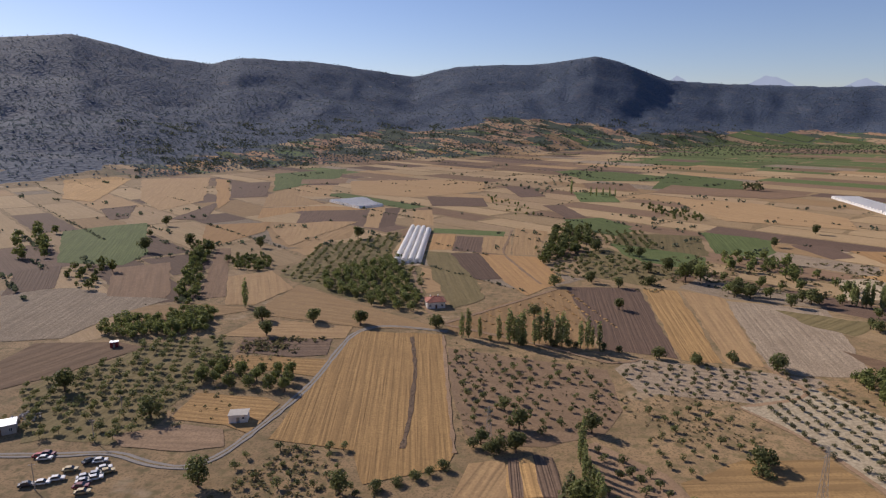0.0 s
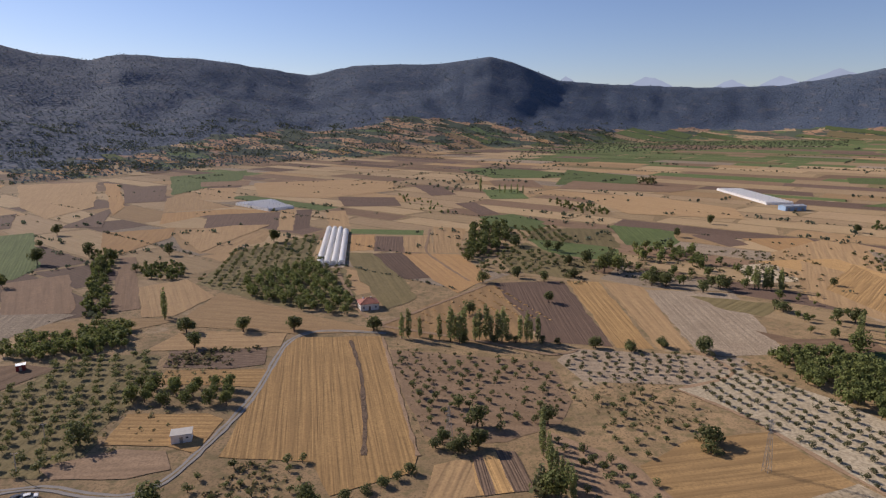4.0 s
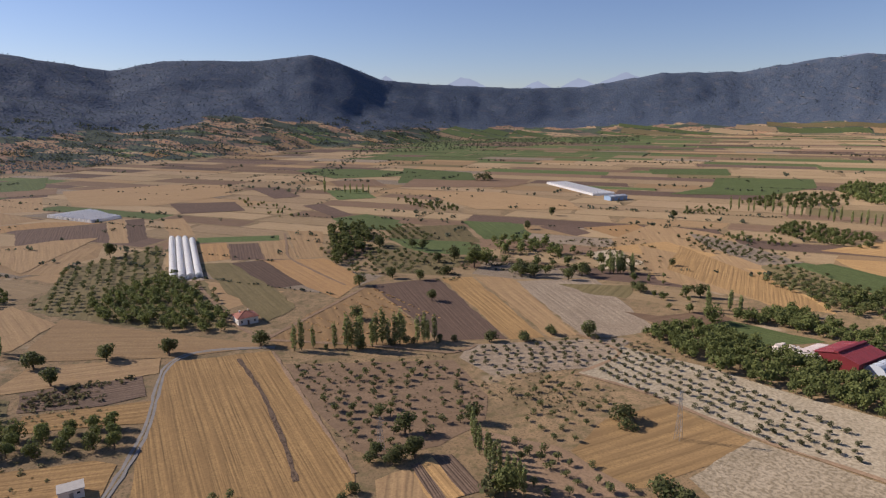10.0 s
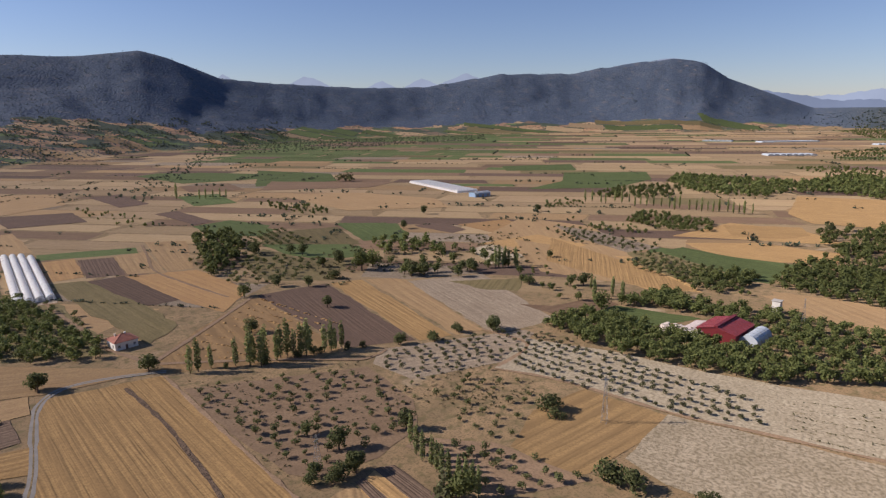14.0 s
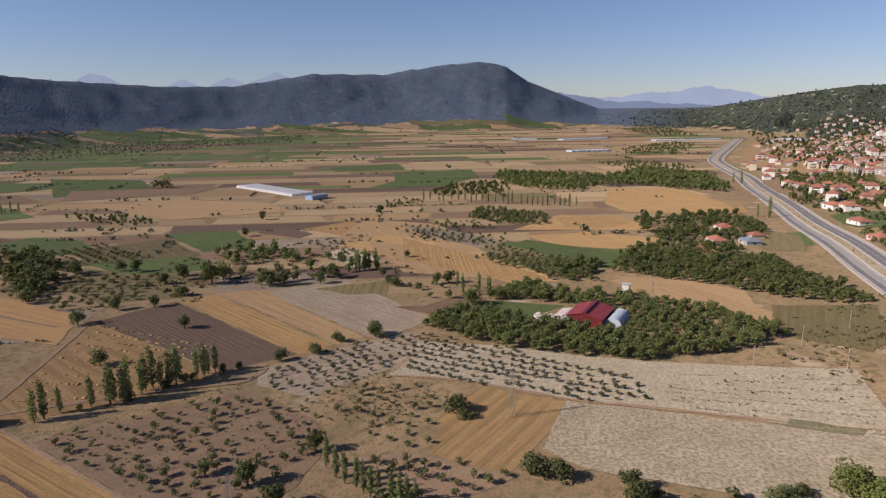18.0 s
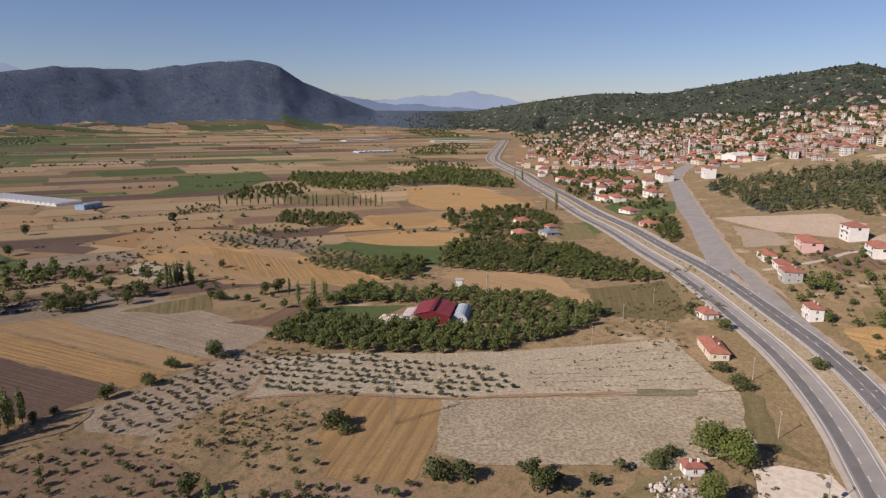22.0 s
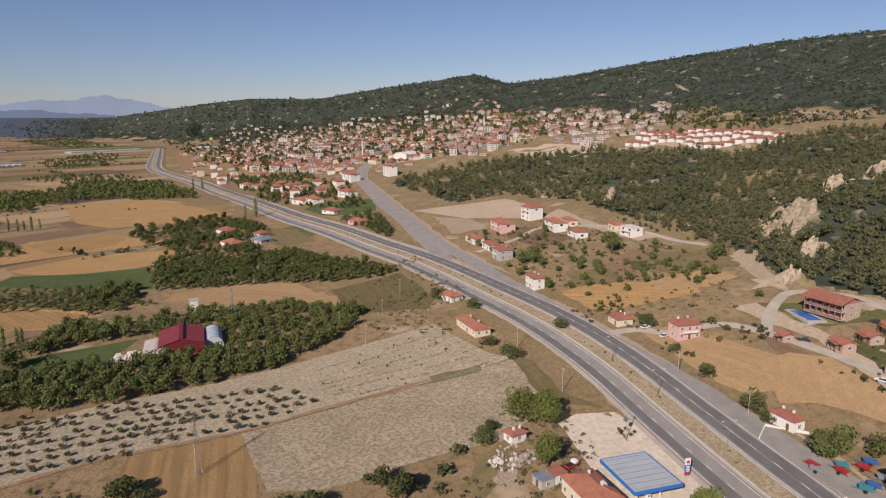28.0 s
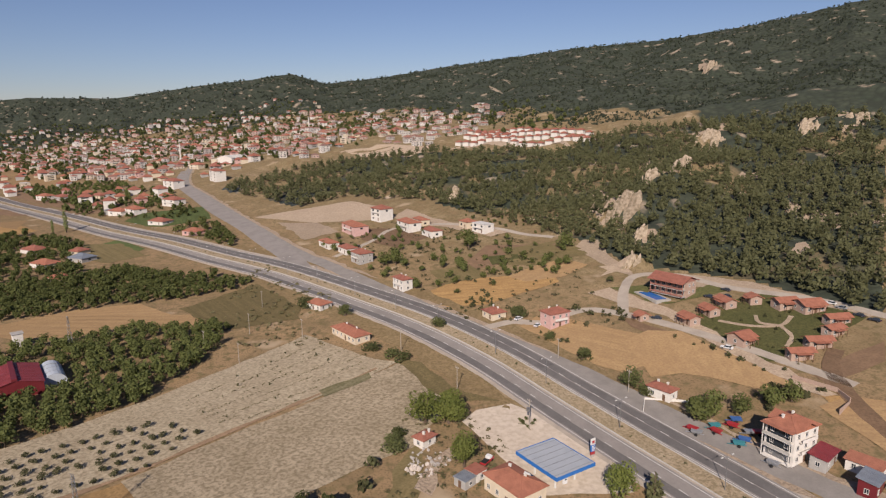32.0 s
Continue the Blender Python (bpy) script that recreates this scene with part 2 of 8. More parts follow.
def ground_material():
    """Dry earth with weeds in the valley; dark woods with bare patches on the mountains, the northern ones painted hazy
    blue.
    """
    m, n, l, b = nodes("dry_ground", 0.95, 0, 0.1)
    c = coords(n)
    big = grain(n, l, c, 0.008, 0.4, 0.6)
    mid = grain(n, l, c, 0.06, 0.35, 0.65, 6)
    fine = grain(n, l, c, 0.8, 0.3, 0.7, 6)
    soil = mixed(n, l, big, (0.32, 0.218, 0.120), (0.27, 0.182, 0.100))
    ap = n.new("ShaderNodeAttribute")
    ap.attribute_name = "pines"
    grass = mixed(n, l, mid, (0.30, 0.225, 0.13), (0.205, 0.165, 0.085))
    soil = mixed(n, l, ap.outputs["Fac"], soil, grass)
    soil = mixed(n, l, grain(n, l, c, 0.06, 0.42, 0.62, 6), soil, (0.235, 0.165, 0.09))
    soil = mixed(n, l, grain(n, l, c, 0.3, 0.5, 0.66, 6, off=13), soil, (0.165, 0.13, 0.065))
    soil = mixed(n, l, grain(n, l, c, 1.3, 0.5, 0.68, 4, off=19), soil, (0.15, 0.11, 0.06))
    soil = mixed(n, l, grain(n, l, c, 0.045, 0.62, 0.72, 6, off=41), soil, (0.38, 0.29, 0.19))
    # crown-sized cells; the shade between crowns is painted in as darker colour
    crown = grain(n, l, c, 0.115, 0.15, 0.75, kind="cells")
    # northern woods: blue distance haze is mixed into the base colour
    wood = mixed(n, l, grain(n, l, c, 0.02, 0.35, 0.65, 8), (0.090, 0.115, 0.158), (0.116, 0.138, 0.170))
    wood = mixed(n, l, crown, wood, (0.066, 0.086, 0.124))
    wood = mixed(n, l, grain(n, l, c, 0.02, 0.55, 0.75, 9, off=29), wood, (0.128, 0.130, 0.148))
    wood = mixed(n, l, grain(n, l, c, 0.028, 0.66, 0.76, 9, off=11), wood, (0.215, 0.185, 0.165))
    pine = mixed(n, l, grain(n, l, c, 0.03, 0.35, 0.65, 8, off=17), (0.052, 0.064, 0.045), (0.072, 0.082, 0.056))
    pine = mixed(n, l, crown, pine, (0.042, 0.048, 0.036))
    pine = mixed(n, l, grain(n, l, c, 0.034, 0.61, 0.70, 10, off=23), pine, (0.33, 0.265, 0.195))
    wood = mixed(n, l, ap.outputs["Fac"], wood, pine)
    # terraces below the pass: small plots of stubble, soil and scrub
    vo = n.new("ShaderNodeTexVoronoi")
    vo.inputs["Scale"].default_value = 0.021
    mp = n.new("ShaderNodeMapping")
    mp.inputs["Rotation"].default_value = (0, 0, 0.66)
    mp.inputs["Scale"].default_value = (0.6, 1.25, 1.0)
    l.new(c, mp.inputs[0])
    l.new(mp.outputs[0], vo.inputs["Vector"])
    sp = n.new("ShaderNodeSeparateColor")
    l.new(vo.outputs["Color"], sp.inputs[0])
    ra = n.new("ShaderNodeValToRGB")
    ra.color_ramp.interpolation = "CONSTANT"
    for p, q in ((0.0, (0.075, 0.09, 0.062)), (0.3, (0.42, 0.25, 0.14)), (0.46, (0.095, 0.11, 0.072)), (0.62, (0.34, 0.205, 0.13)), (0.74, (0.44, 0.30, 0.17)), (0.85, (0.20, 0.14, 0.10)), (0.92, (0.13, 0.17, 0.07))):
        e = ra.color_ramp.elements[0] if p == 0.0 else ra.color_ramp.elements.new(p)
        e.position, e.color = p, (*q, 1)
    ra.color_ramp.elements[-1].color = (0.13, 0.17, 0.07, 1)
    l.new(sp.outputs[0], ra.inputs[0])
    plots = mixed(n, l, grain(n, l, c, 0.07, 0.53, 0.62, 6, off=3), ra.outputs[0], (0.085, 0.098, 0.066))
    af = n.new("ShaderNodeAttribute")
    af.attribute_name = "farm"
    soil = mixed(n, l, af.outputs["Fac"], soil, plots)
    at = n.new("ShaderNodeAttribute")
    at.attribute_name = "woods"
    edge = n.new("ShaderNodeMath")
    edge.operation = "ADD"
    l.new(at.outputs["Fac"], edge.inputs[0])
    g = grain(n, l, c, 0.009, 0.25, 0.75, 6, off=5)
    ms = n.new("ShaderNodeMath")
    ms.operation = "MULTIPLY_ADD"
    ms.inputs[1].default_value, ms.inputs[2].default_value = 0.9, -0.45
    l.new(g, ms.inputs[0])
    l.new(ms.outputs[0], edge.inputs[1])
    st = n.new("ShaderNodeMapRange")
    st.inputs[1].default_value, st.inputs[2].default_value = 0.42, 0.5
    l.new(edge.outputs[0], st.inputs[0])
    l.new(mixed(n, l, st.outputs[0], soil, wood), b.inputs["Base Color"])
    canopy = n.new("ShaderNodeMath")
    canopy.operation = "MULTIPLY"
    l.new(crown, canopy.inputs[0])
    l.new(st.outputs[0], canopy.inputs[1])
    height = n.new("ShaderNodeMath")
    height.operation = "MULTIPLY_ADD"
    height.inputs[1].default_value = -2.2
    l.new(canopy.outputs[0], height.inputs[0])
    l.new(grain(n, l, c, 0.09, 0.2, 0.8, 8), height.inputs[2])
    bumped(n, l, b, height.outputs[0], 0.5, 1.4)
    return m


GROUND = ground_material()


def plain(name, colour, rough=0.7, metal=0.0, spread=0.12, scale=0.8, spec=0.3):
    """A painted or mineral surface with stains at two sizes."""
    m, n, l, b = nodes(name, rough, metal, spec)
    c = coords(n)
    dark = tuple(v * 0.6 for v in colour)
    a = grain(n, l, c, scale, 0.4, 0.8, 6)
    d = n.new("ShaderNodeMath")
    d.operation = "MULTIPLY"
    d.inputs[1].default_value = spread * 4
    l.new(a, d.inputs[0])
    col = mixed(n, l, d.outputs[0], colour, dark)
    g = grain(n, l, c, scale * 9, 0.35, 0.75, 4, off=3)
    d2 = n.new("ShaderNodeMath")
    d2.operation = "MULTIPLY"
    d2.inputs[1].default_value = spread * 2
    l.new(g, d2.inputs[0])
    l.new(mixed(n, l, d2.outputs[0], col, dark), b.inputs["Base Color"])
    bumped(n, l, b, g, 0.15, 0.03)
    return m


def foliage(name, a, b_, c_):
    """Leaves: each clump its own tone, each tree its own shade."""
    m, n, l, b = nodes(name, 0.75, 0, 0.2)
    gi = n.new("ShaderNodeNewGeometry")
    oi = n.new("ShaderNodeObjectInfo")
    col = mixed(n, l, gi.outputs["Random Per Island"], a, b_)
    big = grain(n, l, coords(n), 0.35, 0.4, 0.65)
    col = mixed(n, l, big, col, c_)
    hsv = n.new("ShaderNodeHueSaturation")
    r = n.new("ShaderNodeMapRange")
    r.inputs[3].default_value, r.inputs[4].default_value = 0.75, 1.25
    l.new(oi.outputs["Random"], r.inputs[0])
    l.new(r.outputs[0], hsv.inputs["Value"])
    l.new(col, hsv.inputs["Color"])
    l.new(hsv.outputs[0], b.inputs["Base Color"])
    tr = n.new("ShaderNodeBsdfTranslucent")
    l.new(hsv.outputs[0], tr.inputs[0])
    mx = n.new("ShaderNodeMixShader")
    mx.inputs[0].default_value = 0.35
    l.new(b.outputs[0], mx.inputs[1])
    l.new(tr.outputs[0], mx.inputs[2])
    l.new(mx.outputs[0], n["Material Output"].inputs[0])
    return m


LEAF = {
    "young": foliage("young_leaves", (0.12, 0.135, 0.05), (0.18, 0.18, 0.075), (0.11, 0.115, 0.045)),
    "olive": foliage("olive_leaves", (0.155, 0.155, 0.075), (0.22, 0.21, 0.115), (0.135, 0.132, 0.062)),
    "leafy": foliage("walnut_leaves", (0.125, 0.145, 0.046), (0.185, 0.20, 0.066), (0.105, 0.122, 0.04)),
    "poplar": foliage("poplar_leaves", (0.19, 0.215, 0.08), (0.27, 0.285, 0.115), (0.16, 0.185, 0.066)),
    "willow": foliage("willow_leaves", (0.15, 0.18, 0.045), (0.22, 0.235, 0.065), (0.12, 0.15, 0.04)),
    "bush": foliage("bush_leaves", (0.105, 0.12, 0.046), (0.16, 0.168, 0.066), (0.09, 0.10, 0.036)),
    "pine": foliage("pine_needles", (0.165, 0.172, 0.078), (0.235, 0.232, 0.115), (0.14, 0.143, 0.066)),
    # leaves of the far mountains, blued to stand in for haze
    "scrub": foliage("hazed_far_scrub", (0.13, 0.165, 0.19), (0.165, 0.195, 0.212), (0.115, 0.15, 0.172)),
}
LEAF["stand"], LEAF["hill"] = LEAF["leafy"], foliage("hill_scrub", (0.074, 0.09, 0.058), (0.102, 0.118, 0.075), (0.065, 0.078, 0.052))
LEAF["shrub"] = foliage("dry_shrub_leaves", (0.10, 0.105, 0.045), (0.15, 0.15, 0.07), (0.09, 0.09, 0.04))
LEAF["weed"] = foliage("dry_weed_leaves", (0.155, 0.14, 0.07), (0.22, 0.19, 0.10), (0.13, 0.12, 0.058))
LEAF["far"] = LEAF["close"] = LEAF["leafy"]
LEAF["round"], LEAF["sapling"], LEAF["conifer"] = LEAF["bush"], LEAF["young"], LEAF["pine"]
BARK = plain("bark", (0.14, 0.10, 0.07), 0.95)
ASPHALT = plain("worn_asphalt", (0.155, 0.143, 0.136), 0.92, 0, 0.2, 0.15)
OLD_ASPHALT = plain("pale_old_asphalt", (0.275, 0.247, 0.225), 0.95, 0, 0.14, 0.12)
DIRT_GREY = plain("grey_dirt_road", (0.27, 0.245, 0.22), 0.95, 0, 0.16, 0.2)
GRAVEL = plain("grey_gravel", (0.42, 0.36, 0.295), 0.95, 0, 0.16, 0.2)
VERGE = earth("dry_verge", (0.33, 0.24, 0.13), (0.27, 0.19, 0.10), (0.16, 0.12, 0.06), 0, 0, 0.06, 0.9)
DITCH = earth("dark_ditch_soil", (0.185, 0.128, 0.085), (0.15, 0.102, 0.07), (0.09, 0.062, 0.044), 0, 0, 0.12, 0.9)
MEDIAN = earth("dusty_median", (0.40, 0.32, 0.22), (0.34, 0.26, 0.165), (0.19, 0.15, 0.085), 0, 0, 0.08, 1.2)
CONCRETE_PALE = plain("pale_kerb", (0.52, 0.49, 0.44), 0.9, 0, 0.16, 1.0)
PAINT = plain("road_paint", (0.62, 0.6, 0.56), 0.8, 0, 0.2, 0.6)
WALLS = {"white": plain("white_render", (0.72, 0.68, 0.62), 0.85, 0, 0.1), "cream": plain("cream_render", (0.66, 0.56, 0.42), 0.85, 0, 0.1),
         "pink": plain("pink_render", (0.62, 0.40, 0.36), 0.85, 0, 0.1), "grey": plain("grey_block", (0.42, 0.40, 0.37), 0.9, 0, 0.14),
         "stone": plain("pale_stone", (0.46, 0.33, 0.26), 0.9, 0, 0.16, 2.0), "brick": plain("brick_red_render", (0.36, 0.17, 0.13), 0.85, 0, 0.12), "maroon": plain("maroon_sheet", (0.20, 0.03, 0.035), 0.5, 0.2)}


def tiles(name, colour, pitch=0.35, rough=0.85, metal=0.0):
    """Roofing in ridged courses, weathered."""
    m, n, l, b = nodes(name, rough, metal, 0.3)
    c = coords(n)
    col = mixed(n, l, grain(n, l, c, 0.5, 0.35, 0.7, 6), colour, tuple(v * 0.72 for v in colour))
    col = mixed(n, l, grain(n, l, c, 6.0, 0.5, 0.8, 3, off=2), col, tuple(v * 0.5 for v in colour))
    l.new(col, b.inputs["Base Color"])
    w = n.new("ShaderNodeTexWave")
    w.inputs["Scale"].default_value = 1 / pitch / 3
    w.inputs["Distortion"].default_value = 0.6
    l.new(c, w.inputs["Vector"])
    bumped(n, l, b, w.outputs[1], 0.5, 0.08)
    return m


ROOFS = {"red": tiles("red_tiles", (0.37, 0.145, 0.10)), "orange": tiles("orange_tiles", (0.43, 0.175, 0.11)), "tin": tiles("tin_sheet", (0.40, 0.43, 0.47), 0.25, 0.5, 0.5),
         "maroon": tiles("maroon_roof_sheet", (0.30, 0.055, 0.06), 0.3, 0.5, 0.1), "pale": tiles("pale_weathered_sheet", (0.62, 0.52, 0.48), 0.3, 0.6), "white": tiles("white_roof", (0.7, 0.67, 0.62), 0.5)}


def mottled(name, tones, rough=0.88):
    """Many alike pieces in one mesh, each with a tone of its own."""
    m, n, l, b = nodes(name, rough, 0, 0.25)
    ra = n.new("ShaderNodeValToRGB")
    ra.color_ramp.interpolation = "CONSTANT"
    for k, q in enumerate(tones):
        e = ra.color_ramp.elements[k] if k < 2 else ra.color_ramp.elements.new(0.99)
        e.position, e.color = k / len(tones), (*q, 1)
    l.new(n.new("ShaderNodeNewGeometry").outputs["Random Per Island"], ra.inputs[0])
    l.new(mixed(n, l, grain(n, l, coords(n), 0.6, 0.4, 0.75, 6), ra.outputs[0], (0.25, 0.2, 0.17)), b.inputs["Base Color"])
    return m


TOWN_WALL = mottled("town_render", ((0.70, 0.66, 0.60), (0.62, 0.53, 0.42), (0.66, 0.62, 0.58), (0.58, 0.42, 0.36), (0.46, 0.42, 0.38), (0.72, 0.69, 0.64)))
TOWN_ROOF = mottled("town_tiles", ((0.36, 0.15, 0.105), (0.30, 0.125, 0.09), (0.40, 0.19, 0.13), (0.33, 0.16, 0.12), (0.26, 0.14, 0.11), (0.41, 0.17, 0.11)))
GLASS = plain("dark_window_glass", (0.035, 0.042, 0.05), 0.12, 0, 0.05, 0.8, 0.6)
FRAME = plain("white_frame", (0.68, 0.66, 0.62), 0.6)
WOODEN = plain("brown_door", (0.16, 0.09, 0.055), 0.7)
STEEL = plain("grey_steel", (0.34, 0.34, 0.34), 0.5, 0.7)
CONCRETE = plain("concrete", (0.44, 0.41, 0.37), 0.9, 0, 0.14)


def film(name, colour, rough):
    """Thin plastic sheet that lets part of the light through."""
    m = plain(name, colour, rough, 0, 0.06, 0.3)
    n, l = m.node_tree.nodes, m.node_tree.links
    tr, mx = n.new("ShaderNodeBsdfTranslucent"), n.new("ShaderNodeMixShader")
    tr.inputs[0].default_value = (*colour, 1)
    mx.inputs[0].default_value = 0.4
    l.new(n["Principled BSDF"].outputs[0], mx.inputs[1])
    l.new(tr.outputs[0], mx.inputs[2])
    l.new(mx.outputs[0], n["Material Output"].inputs[0])
    return m


FILM = film("white_plastic_film", (0.88, 0.88, 0.87), 0.45)
GREY_FILM = plain("grey_plastic_film", (0.48, 0.52, 0.56), 0.35, 0, 0.08, 0.3)
BLUE = plain("blue_fascia", (0.035, 0.16, 0.46), 0.4, 0, 0.05)
CANOPY = plain("grey_canopy_sheet", (0.45, 0.47, 0.49), 0.5, 0.1, 0.08, 0.3)
RUBBER = plain("black_rubber", (0.025, 0.025, 0.025), 0.9)
CAR_PAINT = {"white": plain("white_car_paint", (0.7, 0.7, 0.69), 0.3, 0, 0.04), "red": plain("red_car_paint", (0.38, 0.035, 0.04), 0.3, 0, 0.04), "dark": plain("dark_car_paint", (0.05, 0.055, 0.07), 0.3, 0.3, 0.04),
             "silver": plain("silver_car_paint", (0.42, 0.43, 0.45), 0.3, 0.4, 0.04), "teal": plain("teal_machine_paint", (0.06, 0.25, 0.28), 0.5), "blue": plain("blue_machine_paint", (0.06, 0.14, 0.36), 0.5), "maroon": plain("maroon_car_paint", (0.16, 0.025, 0.05), 0.35), "tan": plain("tan_car_paint", (0.45, 0.36, 0.2), 0.4)}
ROCK = plain("white_limestone", (0.62, 0.54, 0.47), 0.95, 0, 0.15, 1.2)
RUBBLE = plain("grey_rubble", (0.46, 0.42, 0.38), 0.95, 0, 0.18, 1.5)
POOL = plain("blue_pool_water", (0.03, 0.14, 0.42), 0.08, 0, 0.03, 0.5, 0.5)
POLE = plain("weathered_pole", (0.40, 0.35, 0.29), 0.9)
MARL = earth("eroded_marl", (0.50, 0.41, 0.31), (0.40, 0.315, 0.23), (0.20, 0.16, 0.10), 0, 0, 0.12, 0.45, 0.8, 0.8)
PINE_SLOPE = [(755, 81), (791, -7), (800, -129), (740, -190), (634, -284), (687, -363), (681, -432), (611, -498), (493, -587), (170, -149), (186, -143), (225, -139), (242, -129), (274, -112), (319, -114), (362, -106), (402, -98), (470, -86), (549, -63), (577, -29), (573, 17), (666, 54)]

# ---- ground: one sheet to the horizon ----
def mesh_of(name, verts, faces, mat, sizes=None):
    """A mesh from arrays; faces all of one size."""
    me = bpy.data.meshes.new(name)
    verts, faces = np.asarray(verts, np.float32), np.asarray(faces, np.int32)
    me.vertices.add(len(verts))
    me.vertices.foreach_set("co", verts.ravel())
    k = faces.shape[1]
    me.loops.add(faces.size)
    me.loops.foreach_set("vertex_index", faces.ravel())
    me.polygons.add(len(faces))
    me.polygons.foreach_set("loop_start", np.arange(0, faces.size, k, dtype=np.int32))
    me.polygons.foreach_set("loop_total", np.full(len(faces), k, np.int32))
    me.materials.append(mat)
    me.update(calc_edges=True)
    return me


def part(name, bm, material, parent, label=""):
    me = bpy.data.meshes.new(name)
    bm.to_mesh(me)
    bm.free()
    me.materials.append(material)
    ob = new(name, me)
    ob.parent = parent
    return tagged(ob, label)


def build_ground():
    na, nr = 780, 280
    az = np.radians(np.concatenate([np.linspace(-62, 162, 690, endpoint=False), np.linspace(162, 298, 90, endpoint=False)]))
    rr = np.concatenate([[0.0], 18 * (REACH / 18) ** np.linspace(0, 1, nr)])
    a, r = np.meshgrid(az, rr[1:])
    x, y = CX + r * np.sin(a), CY + r * np.cos(a)
    z, k = land(x, y)
    verts = np.stack([x, y, z], -1).reshape(-1, 3)
    verts = np.vstack([verts, [[CX, CY, high(CX, CY)]]])
    i, j = np.meshgrid(np.arange(nr - 1), np.arange(na), indexing="ij")
    jn = (j + 1) % na
    faces = np.stack([i * na + j, i * na + jn, (i + 1) * na + jn, (i + 1) * na + j], -1).reshape(-1, 4)
    me = mesh_of("ground", verts, faces, GROUND)
    cap = bmesh.new()
    cap.from_mesh(me)
    cap.verts.ensure_lookup_table()
    for q in range(0, na):
        cap.faces.new((cap.verts[len(verts) - 1], cap.verts[(q + 1) % na], cap.verts[q]))
    cap.to_mesh(me)
    cap.free()
    # woods begin at the foot of the ranges; the apron below the pass stays farmed
    azd = (np.degrees(np.arctan2(x - CX, y - CY)) + 75) % 360 - 75
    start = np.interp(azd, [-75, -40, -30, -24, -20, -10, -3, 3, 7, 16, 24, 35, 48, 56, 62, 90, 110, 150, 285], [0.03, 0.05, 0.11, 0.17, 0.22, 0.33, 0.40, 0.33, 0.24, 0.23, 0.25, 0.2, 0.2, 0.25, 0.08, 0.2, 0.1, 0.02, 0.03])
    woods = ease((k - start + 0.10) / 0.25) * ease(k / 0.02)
    near = (r < 1300) & (azd > 60) & (azd < 165)
    px, py = x[near], y[near]
    cover = np.zeros(px.shape, bool)
    for (x0, y0), (x1, y1) in zip(PINE_SLOPE, PINE_SLOPE[1:] + PINE_SLOPE[:1]):
        if y0 != y1:
            cover ^= ((y0 > py) != (y1 > py)) & (px < (x1 - x0) * (py - y0) / (y1 - y0) + x0)
    woods[near] = np.maximum(woods[near], 0.47 * cover)
    w = me.attributes.new("woods", "FLOAT", "POINT")
    w.data.foreach_set("value", np.append(woods.ravel(), 0).astype(np.float32))
    p = me.attributes.new("pines", "FLOAT", "POINT")
    south = ease((azd - 58) / 40) * (azd < 200) * ease((slope(x, y) - 6) / 14)
    south = np.maximum(south, ease((azd - 57) / 9) * (azd < 200) * ease(k / 0.04))
    p.data.foreach_set("value", np.append(south.ravel(), 0).astype(np.float32))
    fm = me.attributes.new("farm", "FLOAT", "POINT")
    farm = ease(k / 0.02) * ease((azd + 40) / 5) * ease((60 - azd) / 5)
    fm.data.foreach_set("value", np.append(farm.ravel(), 0).astype(np.float32))
    me.polygons.foreach_set("use_smooth", np.ones(len(me.polygons), bool))
    tagged(new("ground", me), "dry brown valley ground rising into wooded mountains", "ground", kind="structure")


build_ground()


# ---- fields ----
FIELD_LOOK = {
    "gold": "golden cut wheat stubble field", "wheat": "golden stubble field across the valley, paled for haze", "biscuit": "harvested field across the valley, colour dulled for haze", "stripe": "mown golden stubble field with stripes", "straw": "harvested field with rows of straw",
    "tan": "pale tan harvested grain field", "orange": "orange-tan harvested grain field", "plough": "dark brown ploughed field",
    "furrow": "rough dark furrowed strip of soil", "clay": "bare reddish-brown earth field", "olive": "dry olive-brown weedy plot",
    "fallow": "grey fallow plot with dry weeds", "weedy": "strip of green weeds on pale marl", "pale": "pale fallow field with dry weeds", "white": "whitish marl orchard soil",
    "dust": "dusty brown orchard soil", "sand": "bare sandy yard", "yard": "pale dusty concrete forecourt", "green": "irrigated green crop field", "lawn": "watered green lawn"}
field_count = [0]


def outline(pts, step=7.0, wobble=0.35):
    """Corners joined by slightly uneven edges."""
    out = []
    for (x0, y0), (x1, y1) in zip(pts, pts[1:] + pts[:1]):
        d = math.hypot(x1 - x0, y1 - y0)
        step_here = max(step, d / 14)
        k = max(1, round(d / step_here))
        w = min(wobble + d * 0.004, 1.5)
        for q in range(k):
            f = q / k
            off = random.uniform(-w, w) if q else 0
            out.append((x0 + (x1 - x0) * f - (y1 - y0) / d * off, y0 + (y1 - y0) * f + (x1 - x0) / d * off))
    return out


